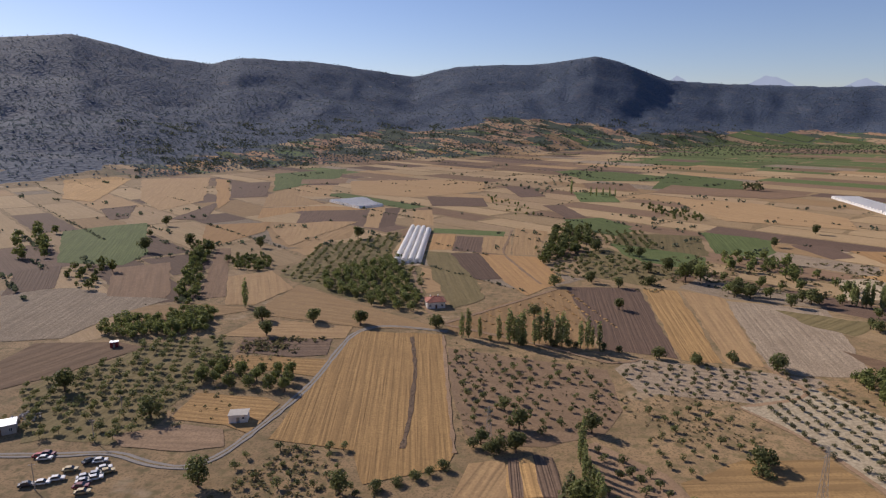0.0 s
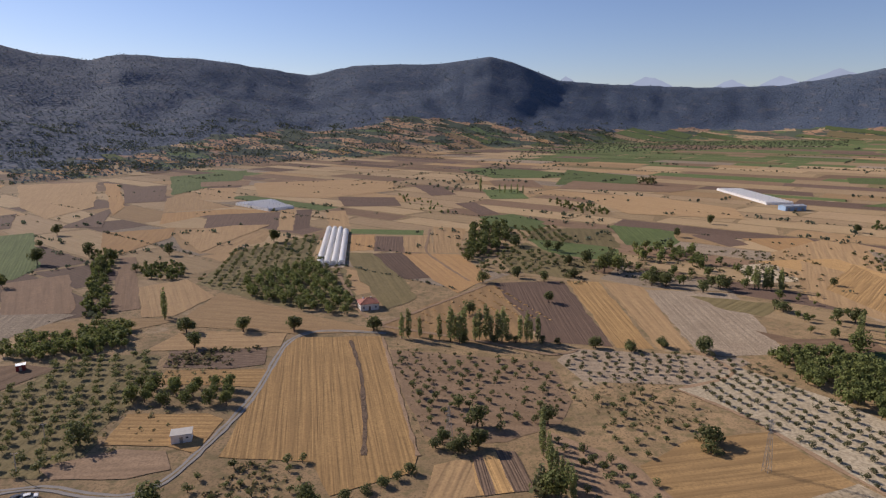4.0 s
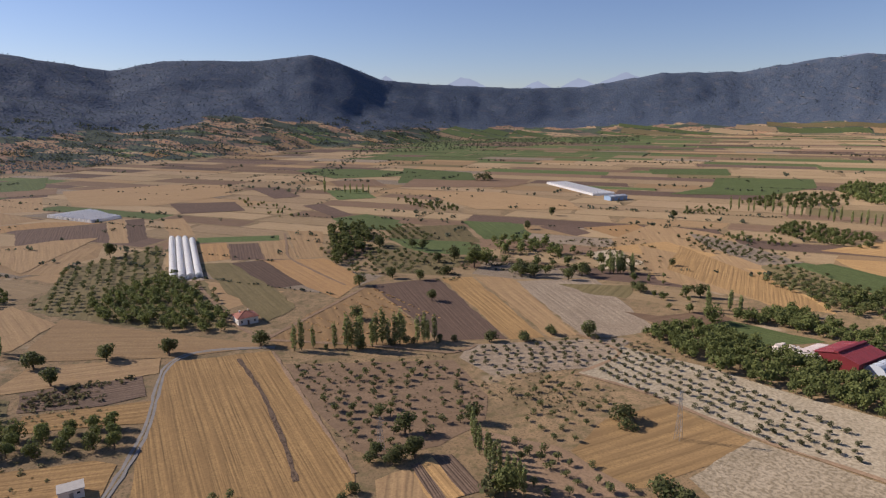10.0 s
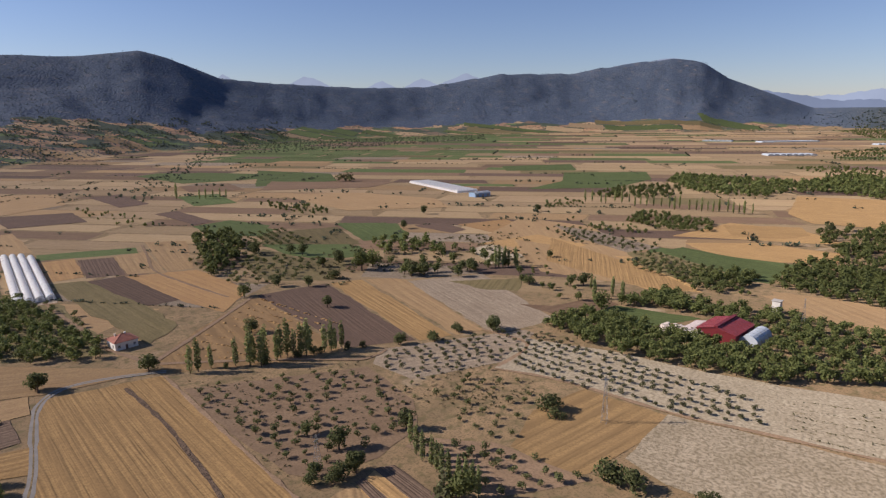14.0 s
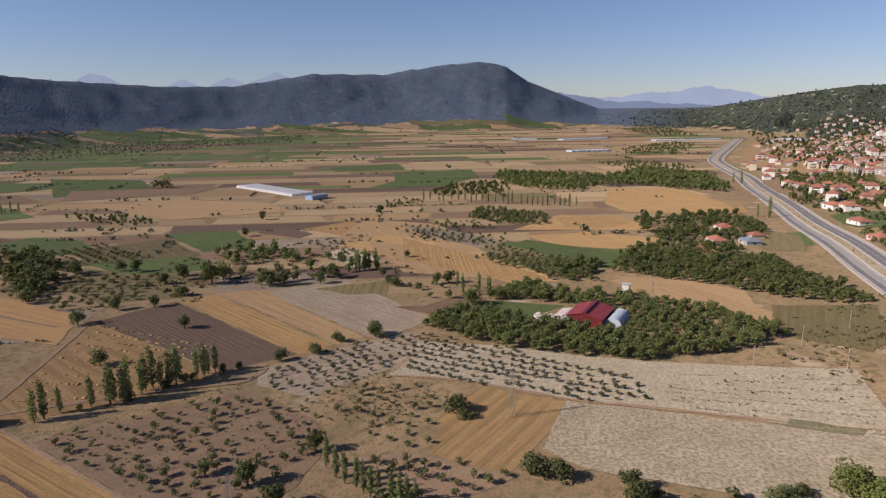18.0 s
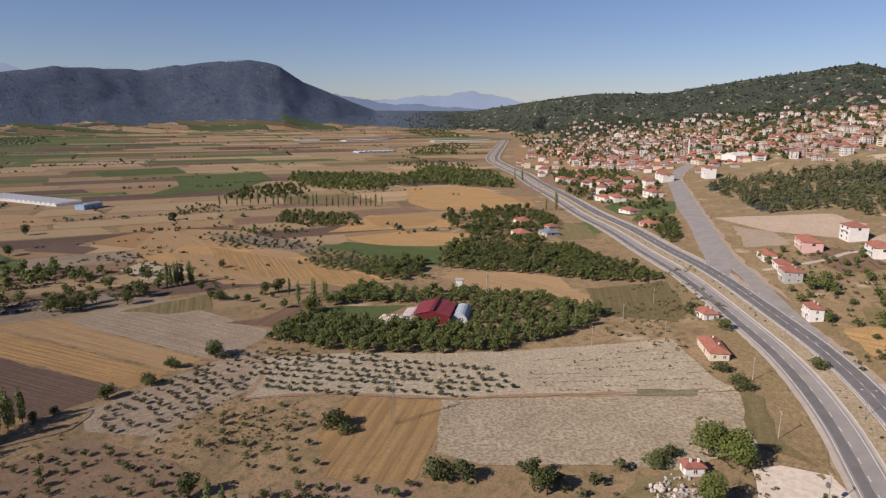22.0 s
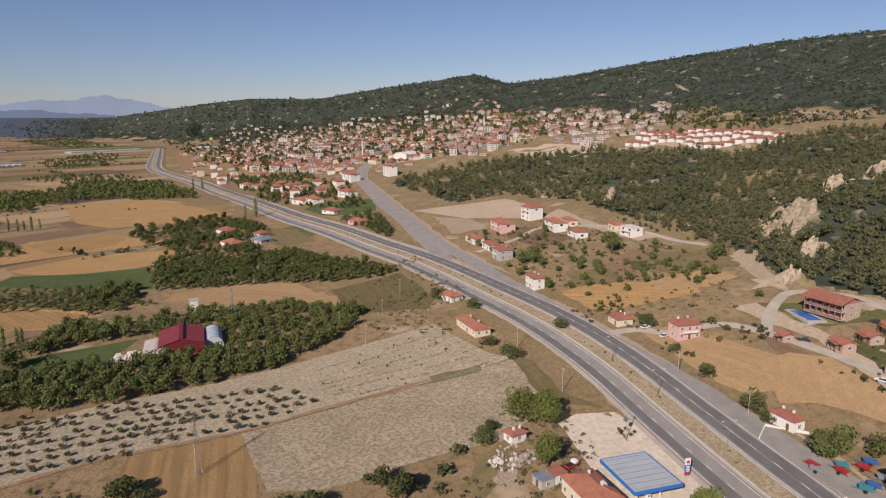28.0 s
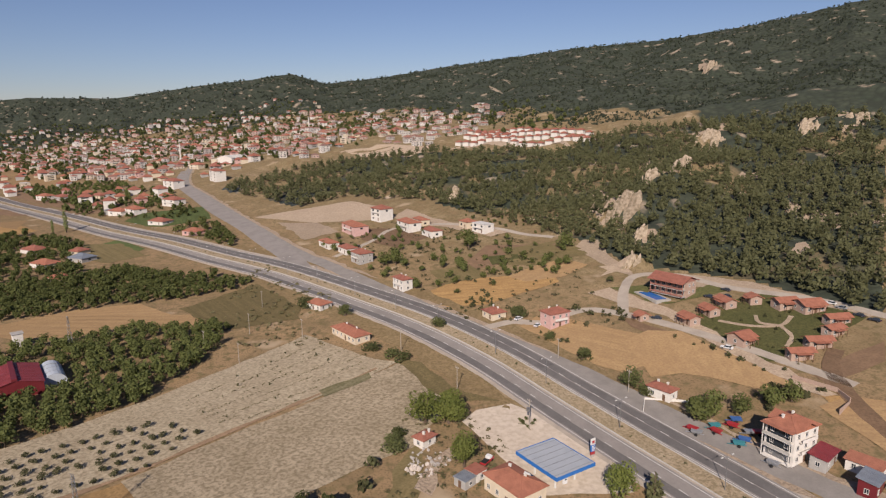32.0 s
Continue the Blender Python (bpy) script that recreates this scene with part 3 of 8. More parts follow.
def field(kind, angle, *pts, lift=None, name="field", wobble=0.35):
    """A plot of worked land draped on the ground; rows run along angle (degrees from +x)."""
    field_count[0] += 1
    lift = 0.065 + 0.0004 * (field_count[0] % 307) if lift is None else lift
    pts = outline(list(pts), wobble=2.2 if kind in ("sand", "olive") else wobble)
    cx, cy = sum(p[0] for p in pts) / len(pts), sum(p[1] for p in pts) / len(pts)
    bm = bmesh.new()
    bm.faces.new([bm.verts.new((x, y, 0)) for x, y in pts])
    zs = land(np.array([p[0] for p in pts]), np.array([p[1] for p in pts]))[0]
    if zs.max() > 0.15:
        for axis in (0, 1):
            lo, hi = min(p[axis] for p in pts), max(p[axis] for p in pts)
            step = max(6.0, (hi - lo) / 25)
            v = lo + step
            while v < hi:
                no = (1, 0, 0) if axis == 0 else (0, 1, 0)
                co = (v, 0, 0) if axis == 0 else (0, v, 0)
                bmesh.ops.bisect_plane(bm, geom=bm.verts[:] + bm.edges[:] + bm.faces[:], plane_co=co, plane_no=no)
                v += step
        lift += 0.12
    bmesh.ops.triangulate(bm, faces=bm.faces[:])
    z0 = float(zs.mean())
    turn = Matrix.Rotation(-radians(angle), 3, "Z")
    co = np.array([v.co[:2] for v in bm.verts])
    z = land(co[:, 0], co[:, 1])[0]
    for v, h in zip(bm.verts, z):
        v.co = turn @ Vector((v.co.x - cx, v.co.y - cy, float(h) + lift - z0))
    bmesh.ops.recalc_face_normals(bm, faces=bm.faces[:])
    if sum(f.normal.z for f in bm.faces) < 0:
        bmesh.ops.reverse_faces(bm, faces=bm.faces[:])
    me = bpy.data.meshes.new(name)
    bm.to_mesh(me)
    bm.free()
    me.materials.append(SOIL[kind])
    ob = new(name, me)
    ob.matrix_world = Matrix.Translation((cx, cy, z0)) @ Matrix.Rotation(radians(angle), 4, "Z")
    return tagged(ob, FIELD_LOOK[kind], "field", "fields of the valley", "structure")


def inside(x, y, pts):
    hit, j = False, len(pts) - 1
    for i, (xi, yi) in enumerate(pts):
        xj, yj = pts[j]
        if (yi > y) != (yj > y) and x < (xj - xi) * (y - yi) / (yj - yi) + xi:
            hit = not hit
        j = i
    return hit


# far patchwork: long strips across the valley, in tiers
def patchwork():
    rng = random.Random(4)
    a = radians(-38)
    ux, uy = math.cos(a), math.sin(a)  # along a strip
    vx, vy = -uy, ux  # across the valley
    v = -200.0
    while v < 3600:
        deep = rng.uniform(26, 55) * (1 + max(0, v - 500) / 1600)
        u = -2600 + rng.uniform(0, 150)
        while u < 2800:
            wide = rng.uniform(45, 190) * (1 + max(0, v - 500) / 2500)
            cx, cy = ux * (u + wide / 2) + vx * (v + deep / 2), uy * (u + wide / 2) + vy * (v + deep / 2)
            r = math.hypot(cx - CX, cy - CY)
            az = math.degrees(math.atan2(cx - CX, cy - CY))
            k = float(land(cx, cy, False)[1])
            flat = float(slope(cx, cy))
            if FAR_FROM < r < 4600 and -60 < az < 72 and (k < 0.03 or (k < 0.13 and -34 < az < 12 and rng.random() < 0.75) or (k < 0.2 and 8 < az < 58)) and flat < 4 and near_clear(cx, cy):
                greenish = 0.5 + 0.5 * math.sin(cx / 260 + 1.0) * math.cos(cy / 310 + 0.4)
                far_green = 0.62 if (8 < az < 36 and r > 1400) else 0.0
                q = rng.random()
                kind = "biscuit"
                if q < (0.02 if az < 8 or r < 1100 else 0.05 + 0.12 * greenish) + far_green:
                    kind = "green"
                elif q < 0.37 + far_green:
                    kind = rng.choice(("plough", "plough", "clay", "clay", "olive", "fallow"))
                elif q < 0.60 + far_green * 0.5:
                    kind = "wheat"
                elif q < 0.86:
                    kind = "wheat" if rng.random() < 0.5 else "tan"
                if r < 520 and kind == "green":
                    kind = "olive"
                if k > 0.03 and az > 10:
                    kind = rng.choice(("green", "olive", "biscuit", "green", "green", "olive") if az < 36 else ("biscuit", "wheat", "biscuit", "olive", "green", "wheat"))
                    deep_here, wide_here = deep * 0.9, wide
                elif k > 0.03:
                    kind = rng.choice(("orange", "orange", "orange", "clay", "tan", "gold", "olive", "green"))
                    deep_here, wide_here = deep * 0.8, wide * rng.uniform(0.3, 0.8)
                else:
                    deep_here, wide_here = deep, wide
                g = rng.uniform(0.8, 3.2)
                q4 = [(u + g, v + g), (u + wide_here - g, v + g), (u + wide_here - g + rng.uniform(-12, 12), v + deep_here - g), (u + g + rng.uniform(-8, 8), v + deep_here - g)]
                field(kind, -38, *[(ux * p + vx * q_, uy * p + vy * q_) for p, q_ in q4], lift=0.02 + 0.005 * (field_count[0] % 9) + (0.7 if k > 0.05 else 0.5 if k > 0.004 else 0))
                EDGES.append((q4, rng.random(), k))
            u += wide
        v += deep


FAR_FROM = 330.0
EDGES = []  # borders of the far fields, in strip coordinates


def near_clear(x, y):
    """Off the woods, the road and the town side."""
    return 0.051 * x - 0.122 * y < 0 and not inside(x, y, [(200, 100), (330, 230), (700, 330), (1000, 470), (1000, 250), (300, 0)])


patchwork()
field("gold", 103, (-4, 233), (37, 236), (61, 132), (60, 122), (39, 110), (30, 127), (2, 129))
field("gold", 101, (72, 110), (78, 130), (84, 134), (88, 113))
field("furrow", 97, (77, 131), (80, 132), (83, 112), (80, 111))
field("furrow", 101, (84, 135), (90, 134), (94, 114), (88, 113))
field("tan", 76, (64, 108), (66, 126), (76, 130), (79, 111))
field("gold", 0, (-36, 135), (-39, 156), (-12, 157), (-5, 153), (-6, 131), (-16, 135))
field("gold", 2, (-42, 181), (-43, 194), (-2, 196), (-1, 178), (-16, 180))
field("furrow", 11, (-51, 215), (-11, 222), (-6, 201), (-19, 196), (-46, 197))
field("tan", 6, (-62, 215), (-57, 239), (-38, 241), (-7, 239), (-5, 222), (-18, 219))
field("tan", 168, (-65, 265), (-64, 307), (-22, 279), (24, 251), (38, 242), (-3, 238), (-21, 242), (-53, 247))
field("tan", 0, (-130, 232), (-129, 251), (-103, 260), (-63, 260), (-82, 240), (-112, 227))
field("fallow", 107, (-192, 225), (-229, 263), (-192, 276), (-164, 269), (-122, 265), (-132, 232), (-132, 198), (-156, 189))
field("clay", 74, (-136, 169), (-139, 190), (-104, 199), (-87, 195), (-100, 164), (-112, 145))
field("dust", 8, (-48, 122), (-29, 133), (-15, 132), (-9, 122), (-19, 117), (-40, 116))
field("clay", 123, (-160, 264), (-203, 325), (-176, 348), (-129, 276), (-126, 267))
field("clay", 116, (-107, 268), (-169, 398), (-159, 400), (-94, 276))
field("tan", 118, (-86, 261), (-116, 318), (-96, 338), (-64, 300), (-71, 264))
field("green", 120, (-253, 333), (-342, 441), (-321, 475), (-298, 496), (-209, 370), (-203, 334))
field("plough", 127, (-219, 253), (-260, 306), (-243, 326), (-203, 274))
field("orange", 109, (30, 416), (72, 413), (93, 347), (72, 309), (57, 337))
field("plough", 109, (9, 414), (30, 418), (55, 344), (42, 340), (34, 342))
field("olive", 107, (-12, 418), (9, 416), (42, 328), (49, 298), (35, 276), (9, 348))
field("orange", 98, (-22, 489), (1, 491), (8, 427), (-13, 422))
field("plough", 95, (3, 485), (26, 483), (31, 422), (9, 423))
field("tan", 94, (25, 485), (48, 493), (54, 417), (32, 422))
field("tan", 93, (48, 533), (78, 521), (72, 419), (55, 417))
field("green", 174, (-24, 519), (41, 513), (42, 489), (-22, 496))
field("tan", 103, (-70, 629), (-49, 632), (-27, 533), (-46, 530))
field("plough", 103, (-103, 637), (-87, 641), (-63, 525), (-74, 510))
field("tan", 104, (-120, 641), (-104, 637), (-74, 510), (-89, 513))
field("plough", 103, (-185, 599), (-116, 622), (-93, 527), (-158, 522))
field("tan", 119, (-192, 525), (-158, 522), (-92, 514), (-84, 457), (-117, 411), (-141, 433))
field("tan", 93, (-118, 415), (-122, 486), (-91, 502), (-96, 450), (-91, 409))
field("tan", 108, (-239, 720), (-200, 720), (-244, 860), (-293, 842))
field("plough", 106, (-296, 843), (-318, 910), (-259, 929), (-238, 858))
field("tan", 113, (-288, 732), (-285, 813), (-239, 720), (-179, 655), (-239, 617))
field("orange", 113, (-236, 610), (-175, 643), (-118, 623), (-185, 599), (-207, 540))
field("straw", 95, (35, 253), (59, 290), (90, 329), (94, 332), (103, 266), (107, 230), (95, 223), (42, 237))
field("plough", 92, (94, 333), (136, 338), (140, 224), (110, 230))
field("gold", 92, (138, 337), (157, 336), (157, 222), (141, 223))
field("tan", 90, (159, 336), (180, 328), (173, 221), (159, 221))
field("fallow", 88, (180, 319), (228, 312), (211, 217), (184, 214), (174, 219))
field("green", 149, (127, 472), (192, 434), (185, 397), (175, 396), (145, 412))
field("green", 85, (209, 540), (251, 521), (248, 463), (234, 441), (202, 450))
field("green", 96, (92, 592), (128, 610), (154, 560), (138, 525), (98, 534))
field("plough", 105, (268, 495), (297, 494), (297, 452), (279, 443), (267, 486))
field("pale", 72, (259, 381), (298, 392), (281, 340), (246, 332))
field("gold", 80, (265, 313), (325, 366), (335, 354), (312, 222), (289, 226), (293, 279))
field("tan", 69, (298, 392), (316, 411), (335, 360), (270, 319))
field("orange", 86, (303, 478), (356, 481), (349, 381), (311, 411))
field("fallow", 172, (122, 221), (190, 212), (191, 206), (160, 184), (120, 187), (113, 208))
field("stripe", 13, (171, 148), (183, 115), (136, 104), (131, 105), (125, 127), (145, 143))
field("dust", 111, (97, 142), (103, 146), (122, 131), (134, 101), (105, 107), (103, 132))
field("pale", 120, (182, 119), (198, 91), (233, 27), (200, 15), (171, 41), (167, 55), (150, 90), (150, 105))
field("gold", 25, (266, 307), (324, 333), (342, 302), (333, 257), (311, 215), (288, 251))
field("tan", 66, (375, 482), (399, 411), (348, 297), (307, 333), (276, 353), (299, 421))
field("green", 112, (381, 320), (417, 230), (360, 209), (339, 262), (356, 303))
field("gold", 11, (424, 342), (518, 361), (533, 300), (512, 244), (463, 301))
field("tan", 115, (426, 328), (461, 300), (472, 234), (423, 228), (390, 297))
field("tan", 87, (624, 383), (729, 419), (722, 258), (633, 253), (600, 335))
field("tan", 79, (334, 196), (367, 169), (366, 129), (321, 103), (323, 141))
field("green", 120, (232, 218), (252, 222), (274, 184), (242, 187), (227, 209))
field("green", 28, (545, 184), (566, 160), (516, 138), (489, 153))
field("green", 6, (638, 171), (678, 153), (659, 97), (593, 90), (593, 130))
field("tan", 28, (236, -19), (246, -40), (235, -50), (182, -78), (151, -80), (152, -73), (184, -59), (185, -41), (198, -35))
field("gold", 62, (305, -11), (312, -29), (289, -73), (277, -69), (271, -27), (280, -8))
field("clay", 52, (332, -40), (359, -66), (327, -106), (319, -87), (321, -42))
field("sand", 34, (566, 56), (564, 14), (559, -25), (515, -44), (478, -25), (503, 14))
field("yard", 71, (180, 22), (185, 15), (184, 3), (169, -4), (151, -6), (135, -7), (128, -4), (140, 29), (150, 19), (160, 20))
field("sand", 144, (151, 47), (162, 39), (167, 31), (163, 29), (156, 39), (146, 44))
field("lawn", 133, (174, 7), (175, 3), (173, 0), (169, 0), (166, 3), (167, 7), (170, 8))
field("sand", 9, (529, 41), (503, 14), (463, 4), (457, 30))
field("lawn", 14, (256, -84), (248, -101), (233, -86), (224, -98), (236, -123), (223, -134), (222, -123), (225, -92))
field("lawn", 102, (208, -84), (214, -128), (193, -146), (173, -145), (162, -93), (166, -85), (193, -87))
field("gold", 126, (142, -83), (130, -95), (117, -78), (128, -78))
field("sand", 156, (439, -191), (415, -195), (345, -164), (346, -155), (349, -140), (387, -155))
field("sand", 148, (510, -292), (511, -303), (456, -280), (408, -262), (380, -234), (397, -225), (443, -251))
field("sand", 136, (579, -405), (655, -487), (605, -481), (521, -398), (516, -369))
field("sand", 128, (507, -477), (538, -529), (536, -542), (484, -475), (483, -456))
field("sand", 126, (515, -534), (536, -576), (516, -585), (453, -499), (452, -473))
field("sand", 126, (322, -252), (298, -254), (282, -260), (266, -280), (237, -240), (278, -243), (301, -241))
field("sand", 90, (394, -308), (396, -338), (388, -356), (375, -338), (375, -299))
field("sand", 162, (318, -103), (327, -114), (322, -121), (280, -108), (262, -102), (275, -99))
field("sand", 153, (516, -99), (542, -117), (529, -115), (481, -91))
field("sand", 134, (1037, -813), (1173, -952), (1083, -894), (976, -795))
field("sand", 21, (477, -38), (488, -55), (456, -63), (425, -69), (399, -84), (376, -89), (374, -76), (410, -63))
field("sand", 30, (920, -88), (897, -165), (851, -200), (751, -158), (847, -103))
field("sand", 29, (807, -200), (786, -248), (676, -309), (645, -298), (718, -255))
field("clay", 101, (151, -91), (155, -111), (156, -130), (146, -117), (145, -98), (141, -89))
field("clay", 9, (225, -69), (204, -75), (153, -83), (152, -78), (180, -73), (214, -66))
field("sand", 177, (256, -72), (256, -84), (222, -90), (171, -87), (139, -87), (140, -83), (168, -79), (215, -84), (240, -76))
field("sand", 33, (251, -103), (252, -120), (224, -138), (203, -144), (172, -150), (172, -144), (201, -136), (226, -124))
field("tan", 107, (300, -52), (311, -89), (290, -94), (282, -75), (287, -56))
field("clay", 27, (780, 296), (1122, 357), (811, 201), (708, 144), (729, 227))
field("tan", 22, (2062, 756), (2388, 777), (1102, 251), (989, 286), (1161, 410), (1421, 541))
field("green", 111, (95, 575), (126, 607), (153, 538), (137, 508), (100, 536))
field("green", 150, (128, 476), (189, 442), (179, 396), (164, 399), (136, 424))
field("green", 87, (212, 542), (258, 511), (243, 455), (208, 466))
field("gold", 119, (276, 395), (336, 402), (343, 348), (307, 339))
field("tan", 65, (308, 396), (332, 330), (334, 309), (310, 220), (283, 259), (263, 299))
field("dust", 169, (43, 219), (110, 206), (113, 170), (106, 152), (88, 140), (68, 138), (62, 144), (49, 188))
field("white", 118, (184, 202), (207, 169), (222, 137), (239, 110), (281, 56), (241, 35), (234, 27), (200, 92), (184, 120), (169, 157), (153, 180))
field("olive", 46, (201, 306), (226, 297), (245, 290), (224, 268), (211, 279))
field("clay", 10, (211, 247), (224, 236), (257, 237), (256, 221), (223, 215), (216, 223))
field("fallow", 139, (179, 376), (225, 336), (229, 313), (182, 323), (159, 343))
field("olive", 93, (101, 426), (125, 458), (144, 406), (173, 390), (141, 343), (105, 363))
field("olive", 84, (140, 524), (205, 522), (196, 437), (128, 477))
field("olive", 17, (348, 110), (375, 69), (322, 52), (303, 55), (305, 93))
field("olive", 7, (235, 28), (229, 19), (205, 16), (187, 5), (193, 20), (210, 25))
field("olive", 148, (148, 56), (167, 45), (174, 39), (158, 42), (143, 50))
field("clay", 18, (458, -11), (440, -32), (402, -44), (392, -18), (428, -4))
field("olive", 72, (347, -71), (335, -107), (306, -104), (305, -75), (316, -60))
field("lawn", 78, (338, -57), (330, -74), (318, -73), (322, -53))
field("olive", 0, (335, -21), (330, -43), (307, -43), (308, -21))
field("olive", 100, (-86, 327), (-93, 422), (-47, 492), (-27, 379), (-3, 368), (23, 270), (-18, 281), (-72, 315))
field("olive", 88, (-105, 147), (-97, 165), (-89, 183), (-93, 199), (-69, 210), (-52, 209), (-44, 184), (-41, 162), (-42, 150), (-38, 128), (-45, 116), (-65, 117), (-72, 112))
field("gold", 50, (337, 385), (333, 346), (327, 268), (313, 222), (295, 223), (289, 262), (284, 321))
field("gold", 137, (503, 357), (549, 314), (519, 287), (489, 289), (464, 316))
field("gold", 107, (411, 317), (458, 290), (474, 237), (442, 219), (413, 241), (395, 280))
field("green", 95, (377, 306), (398, 307), (405, 227), (382, 221), (359, 253))
field("tan", 70, (346, 198), (360, 173), (335, 103), (318, 96), (315, 120), (323, 175))
field("gold", 142, (616, 334), (707, 264), (651, 235), (614, 271), (589, 314))
field("olive", 22, (509, 184), (561, 185), (549, 158), (491, 135), (480, 158))
field("olive", 81, (350, 314), (371, 303), (360, 238), (323, 237), (327, 275))
field("fallow", 86, (376, 433), (387, 384), (382, 313), (350, 314), (355, 378))
field("plough", 112, (-405, 852), (-354, 881), (-279, 705), (-316, 685), lift=0.3)
field("green", 112, (-412, 1019), (-325, 1148), (-275, 970), (-287, 833), (-295, 763), lift=0.32)
field("clay", 20, (-324, 928), (-255, 953), (-236, 885), (-297, 862), lift=0.36)
field("tan", 118, (-580, 885), (-486, 930), (-336, 658), (-334, 570), (-415, 650), lift=0.3)
field("gold", 118, (-664, 816), (-626, 883), (-595, 880), (-457, 621), (-514, 639), lift=0.3)
field("plough", 118, (-407, 570), (-388, 606), (-333, 516), (-345, 505), lift=0.3)
field("plough", 118, (-290, 520), (-311, 650), (-253, 524), lift=0.31)
field("orange", 118, (-467, 914), (-435, 899), (-303, 661), (-281, 595), lift=0.32)
field("tan", 10, (-239, 918), (-106, 968), (-30, 939), (-16, 817), (-92, 735), (-181, 756), lift=0.3)
field("plough", 10, (-80, 748), (-8, 744), (7, 668), (-56, 662), lift=0.3)
field("orange", 108, (-236, 495), (-184, 522), (-167, 473), (-175, 412), (-202, 432), lift=0.3)
field("tan", 108, (-175, 501), (-135, 536), (-103, 540), (-119, 418), (-142, 450), lift=0.31)
field("green", 0, (72, 1160), (176, 1170), (341, 1011), (332, 941), (252, 1003), (127, 990), lift=0.3)
field("green", 95, (102, 829), (151, 834), (157, 733), (110, 728), lift=0.3)
field("clay", 95, (117, 953), (186, 960), (191, 859), (122, 873), lift=0.32)
field("plough", 108, (6, 877), (41, 896), (68, 775), (37, 760), lift=0.3)
field("plough", 108, (67, 689), (89, 701), (114, 608), (94, 598), lift=0.3)
field("tan", 125, (212, 795), (311, 749), (368, 649), (349, 577), (245, 610), lift=0.3)
field("green", 145, (271, 1159), (364, 1028), (335, 907), (211, 892), lift=0.33)
field("clay", 145, (247, 951), (400, 843), (346, 798), (206, 842), lift=0.34)
field("green", 145, (688, 998), (827, 967), (753, 861), (642, 912), lift=0.3)
field("green", 145, (703, 831), (826, 768), (740, 673), (621, 622), (513, 669), (615, 724), lift=0.3)
field("gold", 125, (738, 444), (790, 367), (707, 286), (651, 242), (602, 273), (575, 322), (607, 366), lift=0.3)
field("tan", 150, (205, -56), (208, -69), (200, -79), (151, -82), (154, -70), (167, -63), (174, -57), (177, -47))
field("tan", 60, (137, -84), (135, -91), (129, -95), (113, -73), (126, -75), (137, -77))

# ---- roads ----
def smooth(pts, step=6.0):
    """A curve through the given points, sampled evenly."""
    p = [Vector(q) for q in [pts[0]] + list(pts) + [pts[-1]]]
    out = []
    for i in range(1, len(p) - 2):
        k = max(2, int((p[i + 1] - p[i]).length / step))
        for s in range(k):
            t = s / k
            out.append(0.5 * (2 * p[i] + (p[i + 1] - p[i - 1]) * t + (2 * p[i - 1] - 5 * p[i] + 4 * p[i + 1] - p[i + 2]) * t * t + (3 * p[i] - p[i - 1] - 3 * p[i + 1] + p[i + 2]) * t ** 3))
    return out + [p[-2]]


def shifted(line, off):
    """The same curve moved sideways, to the left of travel."""
    out = []
    for i, q in enumerate(line):
        d = (line[min(i + 1, len(line) - 1)] - line[max(i - 1, 0)]).normalized()
        out.append(Vector((q.x - d.y * off, q.y + d.x * off)))
    return out


def ribbon(line, half, lift, across=2, wobble=0.0, depth=0.25):
    """A strip draped on the ground, with edges that go down into it."""
    rng = random.Random(len(line))
    bm = bmesh.new()
    offs = [-half - 0.02] + [half * (2 * k / across - 1) for k in range(across + 1)] + [half + 0.02]
    xy = []
    for i, q in enumerate(line):
        d = (line[min(i + 1, len(line) - 1)] - line[max(i - 1, 0)]).normalized()
        w = rng.uniform(-wobble, wobble)
        for o in offs:
            o2 = o + (w if o > 0 else -w)
            xy.append((q.x - d.y * o2, q.y + d.x * o2))
    xy = np.array(xy)
    zs = land(xy[:, 0], xy[:, 1])[0] + lift
    m = len(offs)
    rows = [[bm.verts.new((*xy[i * m + k], zs[i * m + k] - (depth if k in (0, m - 1) else 0))) for k in range(m)] for i in range(len(line))]
    for a, b in zip(rows, rows[1:]):
        for k in range(len(offs) - 1):
            bm.faces.new((a[k], b[k], b[k + 1], a[k + 1]))
    bmesh.ops.recalc_face_normals(bm, faces=bm.faces[:])
    if sum(f.normal.z for f in bm.faces) < 0:
        bmesh.ops.reverse_faces(bm, faces=bm.faces[:])
    return bm


def sheet(name, bm, mat, label, category="road", kind="structure"):
    me = bpy.data.meshes.new(name)
    bm.to_mesh(me)
    bm.free()
    me.materials.append(mat)
    return tagged(new(name, me), label, category, kind=kind)


HIGHWAY = smooth([(60, -36), (95, -28.5), (125, -24), (150, -20), (180, -15.5), (222, -9), (268, 3), (318, 22), (392, 53), (455, 86), (530, 124), (610, 170), (730, 232), (860, 303), (1000, 375), (1160, 470), (1340, 560), (1760, 705), (2300, 890)])
NORTH, SOUTH = shifted(HIGHWAY, 9.0), shifted(HIGHWAY, -8.0)
sheet("road", ribbon(HIGHWAY, 15.5, 0.22, 8), GRAVEL, "pale gravel bed and shoulders of the dual carriageway")
sheet("road", ribbon(NORTH, 4.9, 0.30), OLD_ASPHALT, "worn grey asphalt carriageway of the highway")
sheet("road", ribbon(SOUTH, 4.9, 0.30), OLD_ASPHALT, "worn grey asphalt carriageway of the highway")
sheet("median", ribbon(HIGHWAY, 3.0, 0.34, 2, 0.25), MEDIAN, "dry grass median strip with small bushes", "median")
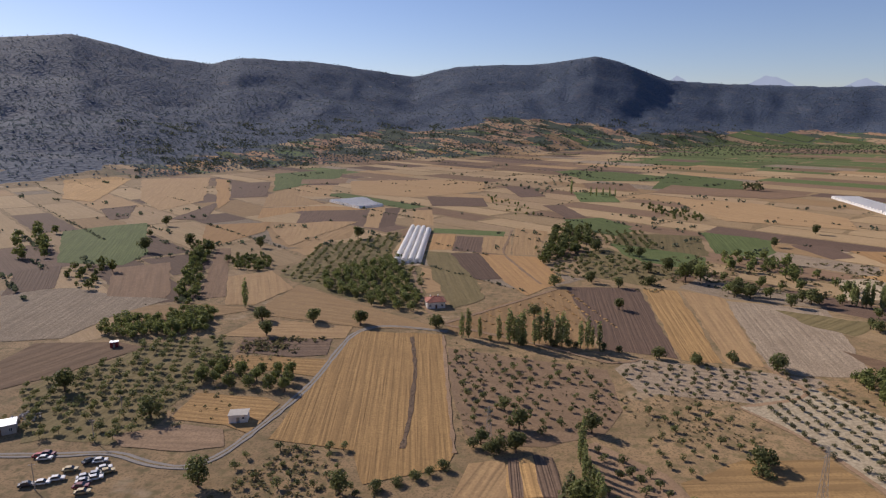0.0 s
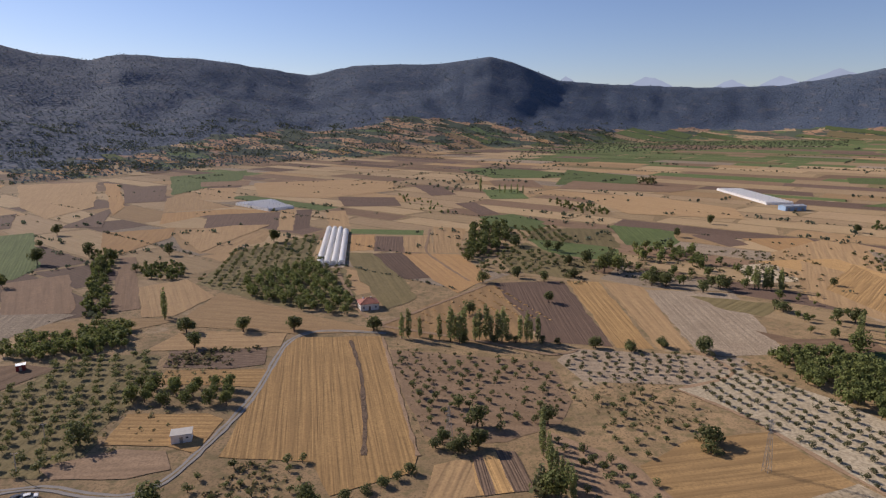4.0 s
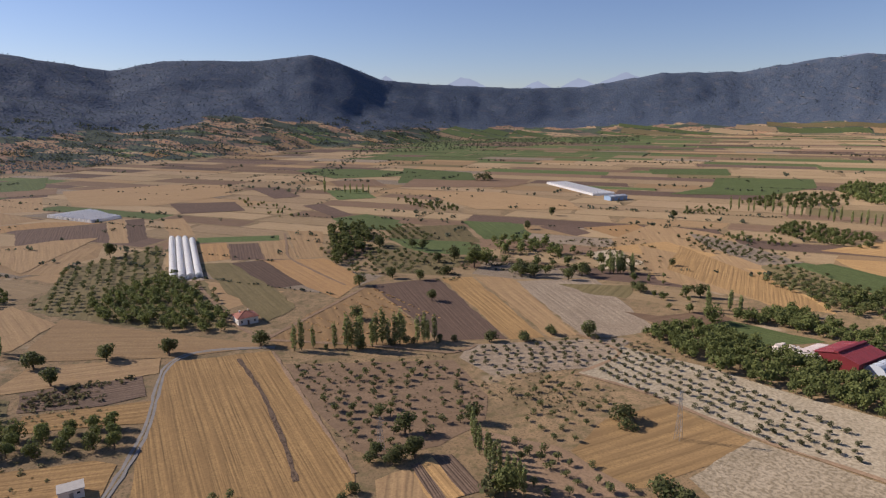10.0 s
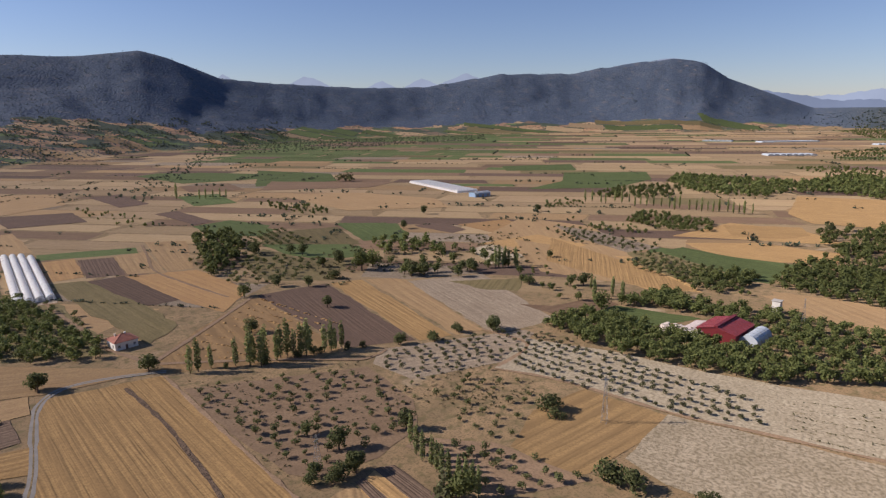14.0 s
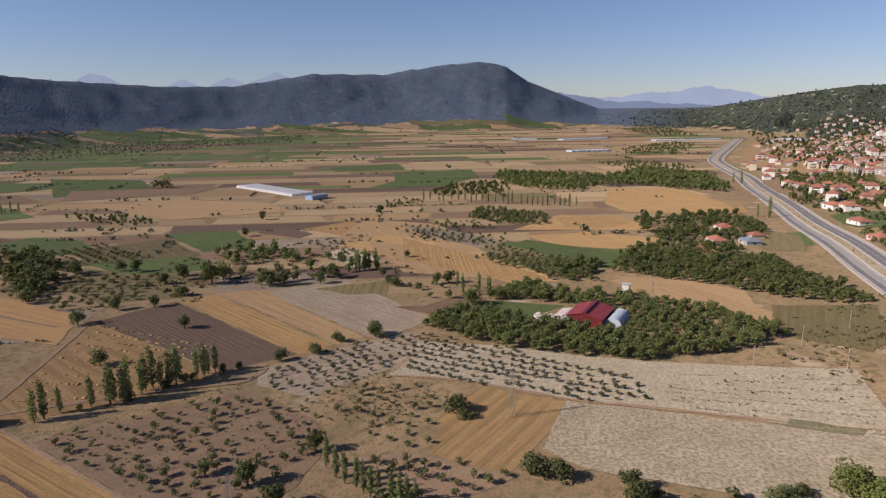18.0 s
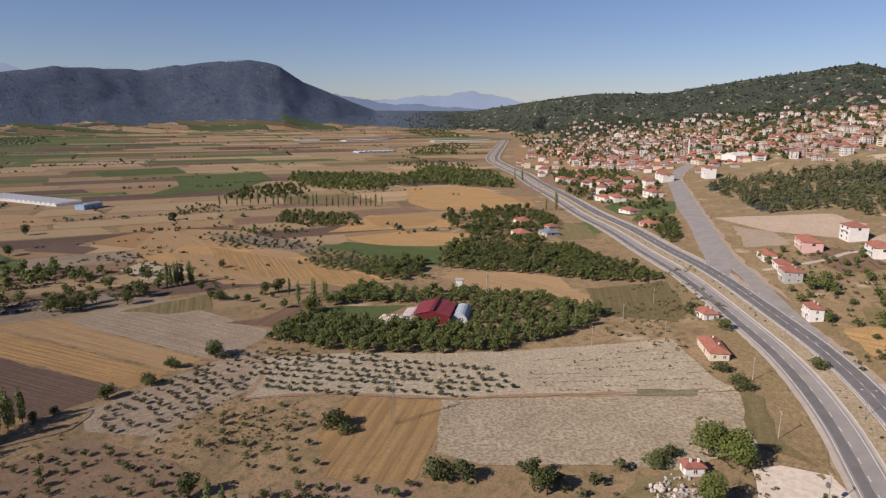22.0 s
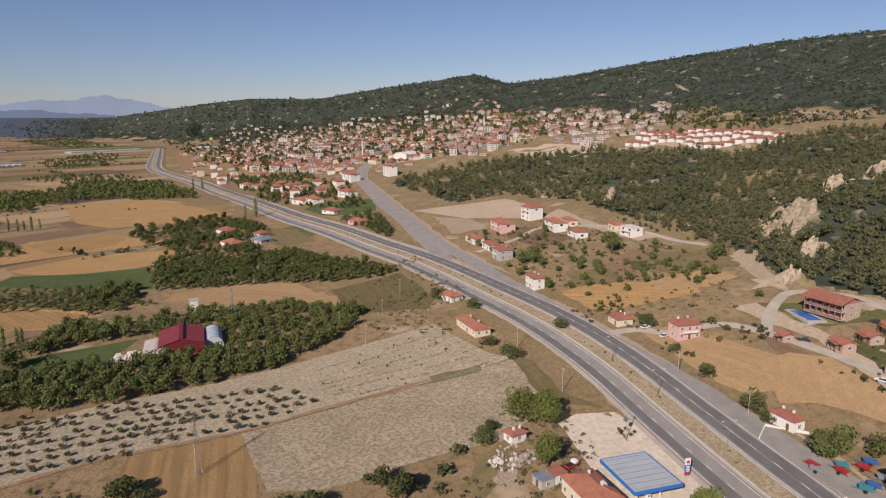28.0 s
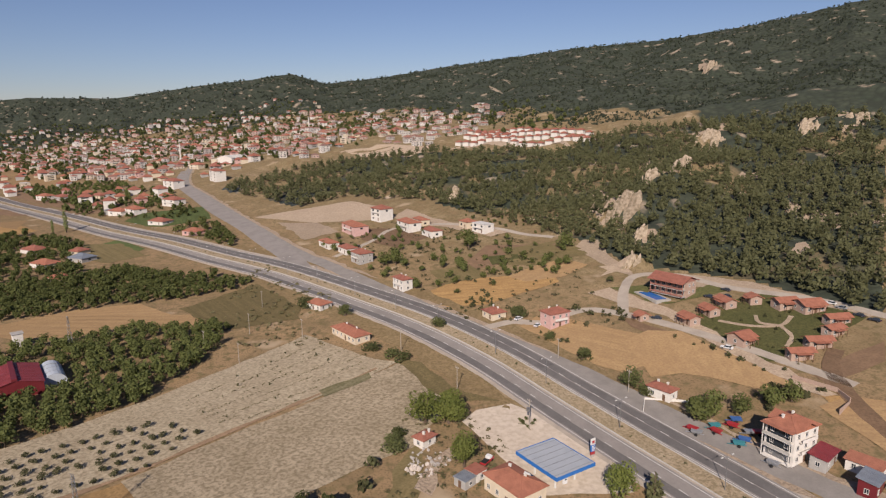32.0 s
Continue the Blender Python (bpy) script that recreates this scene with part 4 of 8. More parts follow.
for line, bands in ((NORTH, ((1.9, 1.5),)), (SOUTH, ((-1.75, 1.6), (1.8, 1.45)))):
    for off, half in bands:
        sheet("wheel_lane", ribbon(shifted(line, off), half, 0.325, 1, 0.15, 0.01), ASPHALT, "dark tyre-worn lane of the carriageway", "road")
    for off in (-4.05, 4.05):
        sheet("edge_line", ribbon(shifted(line, off), 0.10, 0.34, 1, 0, 0.01), PAINT, "white painted edge line", "road marking")
    # broken centre line: 3 m dashes, 6 m gaps
    near = smooth([(q.x, q.y) for q in line if q.x < 700][::6], 3.0)
    dashes = tagged(new("lane_line"), "broken white centre line of the carriageway", "road marking", kind="structure")
    for k in range(0, len(near) - 2, 3):
        part("dash", ribbon(near[k:k + 2], 0.10, 0.36, 1, 0, 0.01), PAINT, dashes)
for off in (-3.15, 3.15):
    sheet("kerb", ribbon(shifted(HIGHWAY, off), 0.14, 0.45, 1, 0, 0.3), CONCRETE_PALE, "pale concrete kerb along the median", "kerb")
sheet("verge", ribbon(shifted(HIGHWAY, -19.5), 3.0, 0.235, 2, 0.9), VERGE, "dry grass verge between highway and frontage road", "verge")
sheet("verge", ribbon(shifted([q for q in HIGHWAY if 175 < q.x < 420], 20.5), 5.0, 0.20, 3, 1.5), VERGE, "dry grass verge beside the highway", "verge")
SERVICE = smooth([(60, -62), (110, -47), (150, -37), (176, -32), (206, -25), (238, -15), (282, -2), (339, 14), (390, 28), (430, 40), (537, 61), (712, 94), (846, 116), (1000, 110), (1150, 90)])
sheet("verge", ribbon(SERVICE, 7.0, 0.23, 3, 1.2), SOIL["sand"], "sandy verge of the frontage road", "verge")
sheet("road", ribbon(SERVICE, 4.2, 0.28, 3, 0.35), DIRT_GREY, "grey gravelled frontage road leading into the town")
TOWN = smooth([(372, 42), (420, 45), (480, 56), (537, 66), (620, 84), (712, 100), (846, 121), (960, 118)])
sheet("road", ribbon(TOWN, 6.4, 0.30, 4), OLD_ASPHALT, "wide pale asphalt approach road to the town")
LANE = smooth([(-110, 96), (-80, 103), (-56, 108), (-40, 112), (-26, 109), (-14, 109), (-8, 116), (-5, 130), (-2, 154), (-1, 177), (-3, 208), (-3, 228), (3, 240), (16, 243), (39, 240)], 4.0)
sheet("road", ribbon(LANE, 1.25, 0.2, 2, 0.3), DIRT_GREY, "narrow grey field lane between plots")
sheet("verge", ribbon(LANE, 0.24, 0.215, 1, 0.12, 0.01), VERGE, "strip of dry grass along the middle of the lane", "verge")
sheet("road", ribbon(smooth([(247, -16), (246, -30), (238, -38), (240, -60), (225, -72), (206, -80), (186, -86), (160, -92), (140, -96)], 4.0), 2.3, 0.24, 2, 0.2), GRAVEL, "pale concrete drive to the hotel")
sheet("road", ribbon(smooth([(228, -72), (250, -88), (262, -104), (250, -118), (222, -127), (195, -143), (165, -150)], 4.0), 2.3, 0.3, 2, 0.2), GRAVEL, "pale gravel drive below the pine wood")
sheet("road", ribbon(smooth([(400, 20), (420, -10), (440, -30), (430, -60), (380, -90), (345, -105)], 4.0), 2.0, 0.24, 2, 0.2), GRAVEL, "pale dirt track between the houses")
sheet("road", ribbon(smooth([(60, -80), (100, -78), (126, -84), (150, -98), (160, -112)], 4.0), 2.6, 0.24, 2, 0.3), SOIL["clay"], "reddish dirt track past the houses")
for pts, half in (([(35, 252), (47, 268), (65, 293), (90, 329)], 1.6), ([(-10, 374), (-1, 343), (11.5, 305), (18.6, 279), (36, 250)], 1.5), ([(46, 520), (47, 470), (48, 424), (62, 380), (79, 336)], 1.3), ([(153, 180), (169, 157), (184, 119), (200, 92), (232, 36)], 1.1),
                  ([(36, 250), (60, 240), (90, 226), (112, 214), (124, 220)], 1.5), ([(173, 222), (180, 196), (155, 181)], 1.2), ([(61, 131), (50, 180), (38, 235)], 0.8)):
    sheet("track", ribbon(smooth(pts, 5.0), half * 0.75, 0.24, 2, 0.35, 0.05), SOIL["dust"], "pale two-wheel farm track between fields", "track")
sheet("ditch", ribbon(smooth([(24.3, 229.7), (29.9, 210.3), (35.3, 189.3), (39.1, 168.7), (42.3, 151.2), (44.9, 130.8)], 4.0), 0.75, 0.28, 2, 0.3, 0.1), DITCH, "dark furrow dividing the stubble field", "furrow")


def windrows():
    """Low rows of straw left on the cut field behind the poplars."""
    rng = random.Random(2)
    bm = bmesh.new()
    for k in range(11):
        f = k / 10
        a, b = Vector((44 + 50 * f, 258 + 66 * f)), Vector((66 + 52 * f, 240 + 20 * f))
        n = max(4, int((b - a).length / 2.6))
        for j in range(n):
            if rng.random() < 0.3:
                continue
            c = a.lerp(b, (j + rng.random() * 0.6) / n)
            s = rng.uniform(0.5, 1.1)
            m = Matrix.Translation((c.x, c.y, high(c.x, c.y) + 0.15)) @ Matrix.Rotation(rng.uniform(0, 3), 4, "Z") @ Matrix.Diagonal((s * 1.4, s * 0.7, 0.45 * s, 1))
            for v in bmesh.ops.create_icosphere(bm, subdivisions=1, radius=1, matrix=m)["verts"]:
                v.co += Vector((rng.uniform(-1, 1), rng.uniform(-1, 1), rng.uniform(-0.6, 0.6))) * 0.2
    sheet("straw_row", bm, SOIL["gold"], "rows of loose straw heaps on the cut field", "straw", "stuff")


windrows()
for pts in ([(200, -97), (190, -103), (184, -112), (188, -122)], [(184, -112), (175, -108), (170, -100)], [(196, -112), (190, -108), (184, -112)]):
    sheet("path", ribbon(smooth(pts, 2.0), 0.8, 0.42, 1, 0.2), SOIL["sand"], "worn earth footpath across the hotel lawn", "path")

# ---- trees: trunk with limbs, crown of many leaf clumps ----
def clumps(rng, n, blobs, leaf):
    """Leaf clumps round a set of blobs (x, y, z, radius across, radius up): quads of uneven size, facing about outwards."""
    vs = []
    vol = np.array([b[3] ** 2 * b[4] for b in blobs])
    pick = rng.choice(len(blobs), n, p=vol / vol.sum())
    for k in pick:
        x, y, z, rx, rz = blobs[k]
        d = rng.normal(size=3)
        d /= np.linalg.norm(d)
        rad = rng.uniform(0.72, 1.06)
        c = np.array([x + d[0] * rx * rad, y + d[1] * rx * rad, z + d[2] * rz * rad])
        nrm = d + rng.normal(size=3) * 0.45
        nrm /= np.linalg.norm(nrm)
        t = np.cross(nrm, rng.normal(size=3))
        t /= np.linalg.norm(t)
        s = np.cross(nrm, t)
        a, b = leaf * rng.uniform(0.6, 1.3), leaf * rng.uniform(0.5, 1.1)
        lift = nrm * leaf * 0.18
        vs += [c - t * a - s * b * 0.6, c + t * a * 0.5 - s * b + lift, c + t * a + s * b * 0.5, c - t * a * 0.4 + s * b + lift]
    v = np.array(vs)
    return v, np.arange(len(v)).reshape(-1, 4)


def limb(bm, a, b, ra, rb, sides=5):
    a, b = Vector(a), Vector(b)
    turn = (b - a).to_track_quat("Z", "Y")
    rings = [[bm.verts.new(p + turn @ Vector((r * math.cos(k * 2 * math.pi / sides), r * math.sin(k * 2 * math.pi / sides), 0))) for k in range(sides)] for p, r in ((a, ra), (b, rb))]
    for k in range(sides):
        bm.faces.new((rings[0][k], rings[0][(k + 1) % sides], rings[1][(k + 1) % sides], rings[1][k]))


def tree_shape(kind, seed):
    """Unit trees, 1 m tall: blobs, number of clumps, leaf size, and limbs as (from, to, radii)."""
    rng = np.random.RandomState(seed)
    blobs, limbs = [], []
    if kind in ("young", "sapling", "olive"):
        n, leaf = (130, 0.072) if kind != "sapling" else (16, 0.16)
        for k in range(5):
            a = rng.uniform(0, 6.28)
            r = rng.uniform(0.1, 0.3)
            z = rng.uniform(0.4, 0.72) if kind == "young" else rng.uniform(0.35, 0.65)
            blobs.append((r * math.cos(a), r * math.sin(a), z, rng.uniform(0.17, 0.28), rng.uniform(0.15, 0.24)))
            limbs.append(((0, 0, 0.22), (r * math.cos(a), r * math.sin(a), z), 0.025, 0.01))
        limbs.append(((0, 0, -0.03), (0, 0, 0.3), 0.045, 0.03))
    elif kind in ("leafy", "round", "willow", "stand", "far", "close"):
        n, leaf = {"stand": (110, 0.098), "close": (210, 0.07), "far": (28, 0.2), "willow": (2200, 0.025)}.get(kind, (700, 0.043))
        for k in range(11):
            a = rng.uniform(0, 6.28)
            r = rng.uniform(0.03, 0.3)
            z = rng.uniform(0.32, 0.8)
            s = rng.uniform(0.16, 0.27) * (1.15 - abs(z - 0.52))
            blobs.append((r * math.cos(a), r * math.sin(a), z, s, s * rng.uniform(0.75, 1.0)))
            if k < 6:
                limbs.append(((0, 0, 0.2 + 0.03 * k), (r * math.cos(a), r * math.sin(a), z), 0.022, 0.008))
        limbs += [((0, 0, -0.03), (0.01, 0.01, 0.25), 0.045, 0.034), ((0.01, 0.01, 0.25), (0, 0.02, 0.7), 0.034, 0.012)]
    elif kind in ("bush", "shrub"):
        n, leaf = (520, 0.05) if kind == "bush" else (46, 0.14)
        for k in range(8):
            a = rng.uniform(0, 6.28)
            r = rng.uniform(0.0, 0.42)
            s = rng.uniform(0.2, 0.34)
            blobs.append((r * math.cos(a), r * math.sin(a), rng.uniform(0.22, 0.68), s, s * 0.95))
            if k < 4:
                limbs.append(((0, 0, -0.03), (r * math.cos(a), r * math.sin(a), 0.45), 0.03, 0.01))
    elif kind == "poplar":
        n, leaf = 460, 0.023
        for k in range(11):
            z = 0.12 + 0.08 * k
            s = 0.072 * min(1.0, (z - 0.02) * 6, (1.06 - z) * 3.2) + 0.008
            blobs.append((rng.uniform(-0.02, 0.02), rng.uniform(-0.02, 0.02), z, s, 0.075))
        limbs = [((0, 0, -0.02), (0, 0, 0.5), 0.013, 0.009), ((0, 0, 0.5), (0, 0, 0.95), 0.009, 0.002)]
        limbs += [((0, 0, 0.15 + 0.1 * k), (0.05 * math.cos(k * 2.4), 0.05 * math.sin(k * 2.4), 0.25 + 0.1 * k), 0.004, 0.002) for k in range(6)]
    elif kind in ("scrub", "hill", "weed"):
        n, leaf = 6, 0.36
        for k in range(3):
            blobs.append((rng.uniform(-0.35, 0.35), rng.uniform(-0.35, 0.35), rng.uniform(0.3, 0.55), 0.36, 0.34))
    else:  # pine, conifer
        n, leaf = (70, 0.083) if kind == "pine" else (150, 0.07)
        for k in range(7):
            z = 0.3 + 0.1 * k if kind == "pine" else 0.12 + 0.125 * k
            s = (0.29 - 0.03 * k) * rng.uniform(0.75, 1.2) if kind == "pine" else 0.3 - 0.04 * k
            a = rng.uniform(0, 6.28)
            o = 0.09 if kind == "pine" else 0.02
            blobs.append((o * math.cos(a), o * math.sin(a), z, max(s, 0.05), 0.085))
        limbs = [((0, 0, -0.03), (0, 0, 0.9), 0.028, 0.006)]
        limbs += [((0, 0, 0.35 + 0.08 * k), (0.18 * math.cos(k * 2.4), 0.18 * math.sin(k * 2.4), 0.4 + 0.08 * k), 0.009, 0.003) for k in range(5)]
    v, f = clumps(rng, n, blobs, leaf)
    return v, f, limbs


TREE_LABEL = {
    "young": "young orchard tree with a loose green crown", "olive": "low grey-green orchard bush on bare soil", "sapling": "thin planted sapling on bare soil",
    "leafy": "full dark green walnut tree", "round": "lone rounded green field tree", "willow": "large bright yellow-green willow tree",
    "bush": "dense dark green bush", "poplar": "slender columnar green poplar", "conifer": "dark green conifer with a pointed top", "pine": "dark green pine", "stand": "full dark green walnut trees", "far": "", "close": "", "scrub": "", "hill": "", "weed": "", "shrub": ""}
TEMPLATES = {}


def template(kind, k):
    """Shared crown and wood meshes of one kind."""
    if (kind, k) not in TEMPLATES:
        v, f, limbs = tree_shape(kind, 10 + k)
        crown = mesh_of("crown", v, f, LEAF[kind])
        bm = bmesh.new()
        for a, b, ra, rb in limbs:
            limb(bm, a, b, ra, rb)
        trunk = bpy.data.meshes.new("trunk")
        bm.to_mesh(trunk)
        bm.free()
        trunk.materials.append(BARK)
        TEMPLATES[kind, k] = crown, trunk, v, f
    return TEMPLATES[kind, k]


VARIANTS = 4
tree_rng = random.Random(21)


def tree(kind, x, y, tall, spread=1.0, group=""):
    """One tree of its own: an empty at the foot, trunk and crown."""
    crown, trunk, _, _ = template(kind, tree_rng.randrange(VARIANTS))
    root = new("bush" if kind in ("bush", "olive") else "tree")
    root.matrix_world = Matrix.Translation((x, y, high(x, y))) @ Matrix.Rotation(tree_rng.uniform(0, 6.28), 4, "Z") @ Matrix.Diagonal((tall * spread, tall * spread, tall, 1))
    for name, me in (("trunk", trunk), ("crown", crown)):
        new(name, me).parent = root
    return tagged(root, TREE_LABEL[kind], "bush" if kind in ("bush", "olive") else "tree", group)


def grove(name, kind, spots, label):
    """Many trees that nobody would count: one mesh. Spots: x, y, tall, spread."""
    kind = {"leafy": "stand", "bush": "shrub", "olive": "shrub" if len(spots) > 600 else "olive"}.get(kind, kind)
    away = math.hypot(sum(s[0] for s in spots) / len(spots) - 60, sum(s[1] for s in spots) / len(spots) - 60)
    if kind == "stand" and away < 340:
        kind = "close"
    if kind == "shrub" and away > 700:
        kind = "hill"
    if kind == "stand" and away > 560:
        kind = "far"
    rng = np.random.RandomState(len(spots))
    vs, fs, base = [], [], 0
    z = land(np.array([s[0] for s in spots]), np.array([s[1] for s in spots]))[0]
    for (x, y, tall, spread), h in zip(spots, z):
        _, _, v, f = template(kind, rng.randint(VARIANTS))
        a = rng.uniform(0, 6.28)
        c, s = math.cos(a) * tall * spread, math.sin(a) * tall * spread
        w = np.stack([v[:, 0] * c - v[:, 1] * s + x, v[:, 0] * s + v[:, 1] * c + y, v[:, 2] * tall + h], -1)
        vs.append(w)
        fs.append(f + base)
        base += len(v)
    me = mesh_of(name, np.vstack(vs), np.vstack(fs), LEAF[kind])
    ob = tagged(new(name, me), label, "trees", kind="stuff")
    bm = bmesh.new()
    for (x, y, tall, spread), h in zip(spots[:1500], z):
        limb(bm, (x, y, h - 0.1), (x, y, h + tall * 0.5), tall * 0.03, tall * 0.015, 3)
    part("trunks", bm, BARK, ob)
    return ob


FAR_LONE = {}  # single trees too far off to count


def lone(kind, x, y, tall):
    if math.hypot(x - 60, y - 60) > 330:
        FAR_LONE.setdefault(kind, []).append((x, y, tall, 1.0))
        return
    tree(kind, x, y, tall * (0.82 if kind == "bush" else 1.0), {"poplar": 1.0, "willow": 1.0, "bush": 1.3, "round": 1.08}.get(kind, tree_rng.uniform(0.9, 1.1)))


def orchard(kind, angle, gap, lo, hi, fill, *pts):
    """Rows of trees inside a plot."""
    a = radians(angle)
    c, s = math.cos(a), math.sin(a)
    us, vs = [p[0] * c + p[1] * s for p in pts], [-p[0] * s + p[1] * c for p in pts]
    spots, v = [], min(vs)
    while v < max(vs):
        u = min(us) + tree_rng.uniform(0, gap)
        while u < max(us):
            j = gap * (0.12 if kind in ("olive", "young") else 0.18)
            p, q = u + tree_rng.uniform(-j, j), v + tree_rng.uniform(-j, j)
            x, y = p * c - q * s, p * s + q * c
            if inside(x, y, list(pts)) and tree_rng.random() < fill:
                rad = tree_rng.uniform(lo, hi)
                k = {"young": (2.0, 1.2), "olive": (1.7, 1.15), "sapling": (3.0, 0.6)}.get(kind, (2.1, 1.0))
                spots.append((x, y, rad * k[0], k[1]))
            u += gap
        v += gap * (1.15 if kind == "olive" else 1.0)
    near = math.hypot(sum(p[0] for p in pts) / len(pts) - 60, sum(p[1] for p in pts) / len(pts) - 60)
    if near < 150 and kind != "sapling":
        for x, y, tall, spread in spots:
            tree(kind, x, y, tall, spread, "orchard rows" if kind != "leafy" else "trees of the grove")
    elif spots:
        grove("orchard" if kind != "leafy" else "grove", kind, spots, "rows of " + TREE_LABEL[kind].replace("tree", "trees"))


# poplar row behind the lane
for i, (x, y) in enumerate(((47, 233), (50, 233.5), (55, 235), (64, 232), (69, 229), (71, 231), (73, 227), (75, 229), (80, 230), (82, 232), (85, 233), (87, 230), (90, 230), (92, 229), (94, 231), (100, 230), (103, 230), (105, 231), (108, 231))):
    tree("poplar", x, y, 12.5 + 2.4 * math.sin(i * 2.1) + (2.5 if 3 < i < 15 else 0), 1.15, "poplar row")
for x, y, tall in ((74, 228, 5), (88, 229, 4), (95, 229, 4.5), (110, 228, 4), (60, 231, 3), (116, 228, 3.5), (98, 228.5, 3.5)):
    tree("bush", x, y, tall, 1.0, "bushes under the poplars")
orchard("young", 169, 6.0, 0.8, 1.8, 0.85, (43, 218), (110, 205), (112, 170), (105, 152), (87, 140), (68, 139), (63, 144), (49, 188))
orchard("young", 45, 6.2, 0.8, 1.6, 0.75, (113, 191), (143, 188), (156, 174), (152, 155), (127, 130), (116, 140), (113, 165))
orchard("olive", 106, 4.5, 1.1, 1.7, 0.93, (180, 200), (193, 205), (218, 115), (200, 97), (183, 117), (160, 179))
orchard("olive", 172, 4.8, 1.0, 1.9, 0.85, (122, 220), (189, 211), (189, 205), (161, 185), (120, 188), (113, 206))
orchard("young", 109, 5, 1.0, 1.9, 0.8, (97, 140), (103, 144), (122, 131), (132, 102), (106, 107), (103, 129))
orchard("young", 116, 5.6, 1.2, 2.1, 0.9, (-105, 147), (-97, 165), (-89, 183), (-93, 199), (-69, 210), (-52, 209), (-44, 184), (-41, 162), (-42, 150), (-38, 128), (-45, 116), (-65, 117), (-72, 112))
orchard("young", 11, 5, 0.9, 1.8, 0.7, (-2, 106), (-0, 124), (29, 128), (41, 104), (8, 98))
orchard("young", 100, 6.8, 1.2, 2.2, 0.9, (-86, 327), (-93, 422), (-47, 492), (-27, 379), (-3, 368), (23, 270), (-18, 281), (-72, 315))
orchard("leafy", 87, 9, 3.5, 5, 0.9, (78, 521), (114, 536), (108, 435), (77, 385), (73, 422))
orchard("young", 131, 7, 1.2, 2.4, 0.8, (68, 438), (89, 470), (151, 398), (115, 345), (84, 356))
orchard("young", 94, 7, 1.5, 2.2, 0.85, (94, 523), (157, 530), (162, 453), (92, 482))
orchard("leafy", 113, 10, 2.5, 4.5, 0.7, (201, 448), (236, 433), (259, 381), (220, 371), (199, 394))
orchard("leafy", 168, 11, 1.5, 4, 0.55, (178, 380), (254, 363), (260, 314), (196, 320), (169, 349))
orchard("leafy", 9, 5.0, 2.3, 3.5, 0.96, (198, 212), (287, 225), (297, 216), (274, 194), (252, 222), (230, 218), (241, 186), (246, 164), (256, 143), (264, 100), (245, 112), (234, 114), (205, 168))
orchard("leafy", 120, 5.3, 2.05, 3.3, 0.88, (281, 225), (308, 178), (320, 136), (309, 86), (277, 94), (263, 102), (262, 141), (283, 153), (275, 183))
orchard("leafy", 47, 5.6, 2.05, 3.3, 0.92, (352, 209), (423, 228), (456, 148), (381, 69), (367, 84), (363, 152))
orchard("young", 117, 8, 1.3, 2, 0.75, (356, 419), (403, 329), (361, 307), (334, 360))
orchard("young", 88, 7, 1.6, 2.6, 0.9, (325, 296), (353, 272), (367, 215), (314, 204), (317, 268))
orchard("sapling", 125, 9, 0.4, 0.7, 0.5, (229, 103), (277, 58), (246, 37), (205, 94))
orchard("leafy", 28, 4.8, 2.0, 3.2, 0.95, (-122, 204), (-128, 223), (-87, 245), (-73, 225), (-100, 202))
orchard("leafy", 117, 9, 2.5, 3.6, 0.9, (-125, 270), (-181, 375), (-173, 398), (-108, 268))
orchard("leafy", 0, 7, 2.2, 3.4, 0.85, (-42, 161), (-48, 180), (-16, 180), (-3, 174), (-10, 157), (-25, 159))
orchard("leafy", 135, 14, 3, 6, 0.8, (-299, 333), (-373, 408), (-347, 440), (-283, 366), (-262, 323))
orchard("leafy", 121, 9, 1.5, 4, 0.7, (-212, 286), (-234, 337), (-205, 333), (-177, 286), (-181, 272))
orchard("leafy", 114, 6.5, 2.3, 3.5, 0.9, (-59, 320), (-37, 373), (-24, 387), (-11, 346), (20, 278), (19, 266), (-11, 273), (-43, 300))
orchard("young", 81, 7, 1.2, 2, 0.9, (350, 314), (371, 303), (360, 238), (323, 237), (327, 275))
orchard("young", 86, 9, 1.2, 2, 0.85, (376, 433), (387, 384), (382, 313), (350, 314), (355, 378))
orchard("leafy", 2, 8, 2.5, 3.8, 0.9, (323, 237), (360, 238), (369, 222), (342, 207), (318, 211))
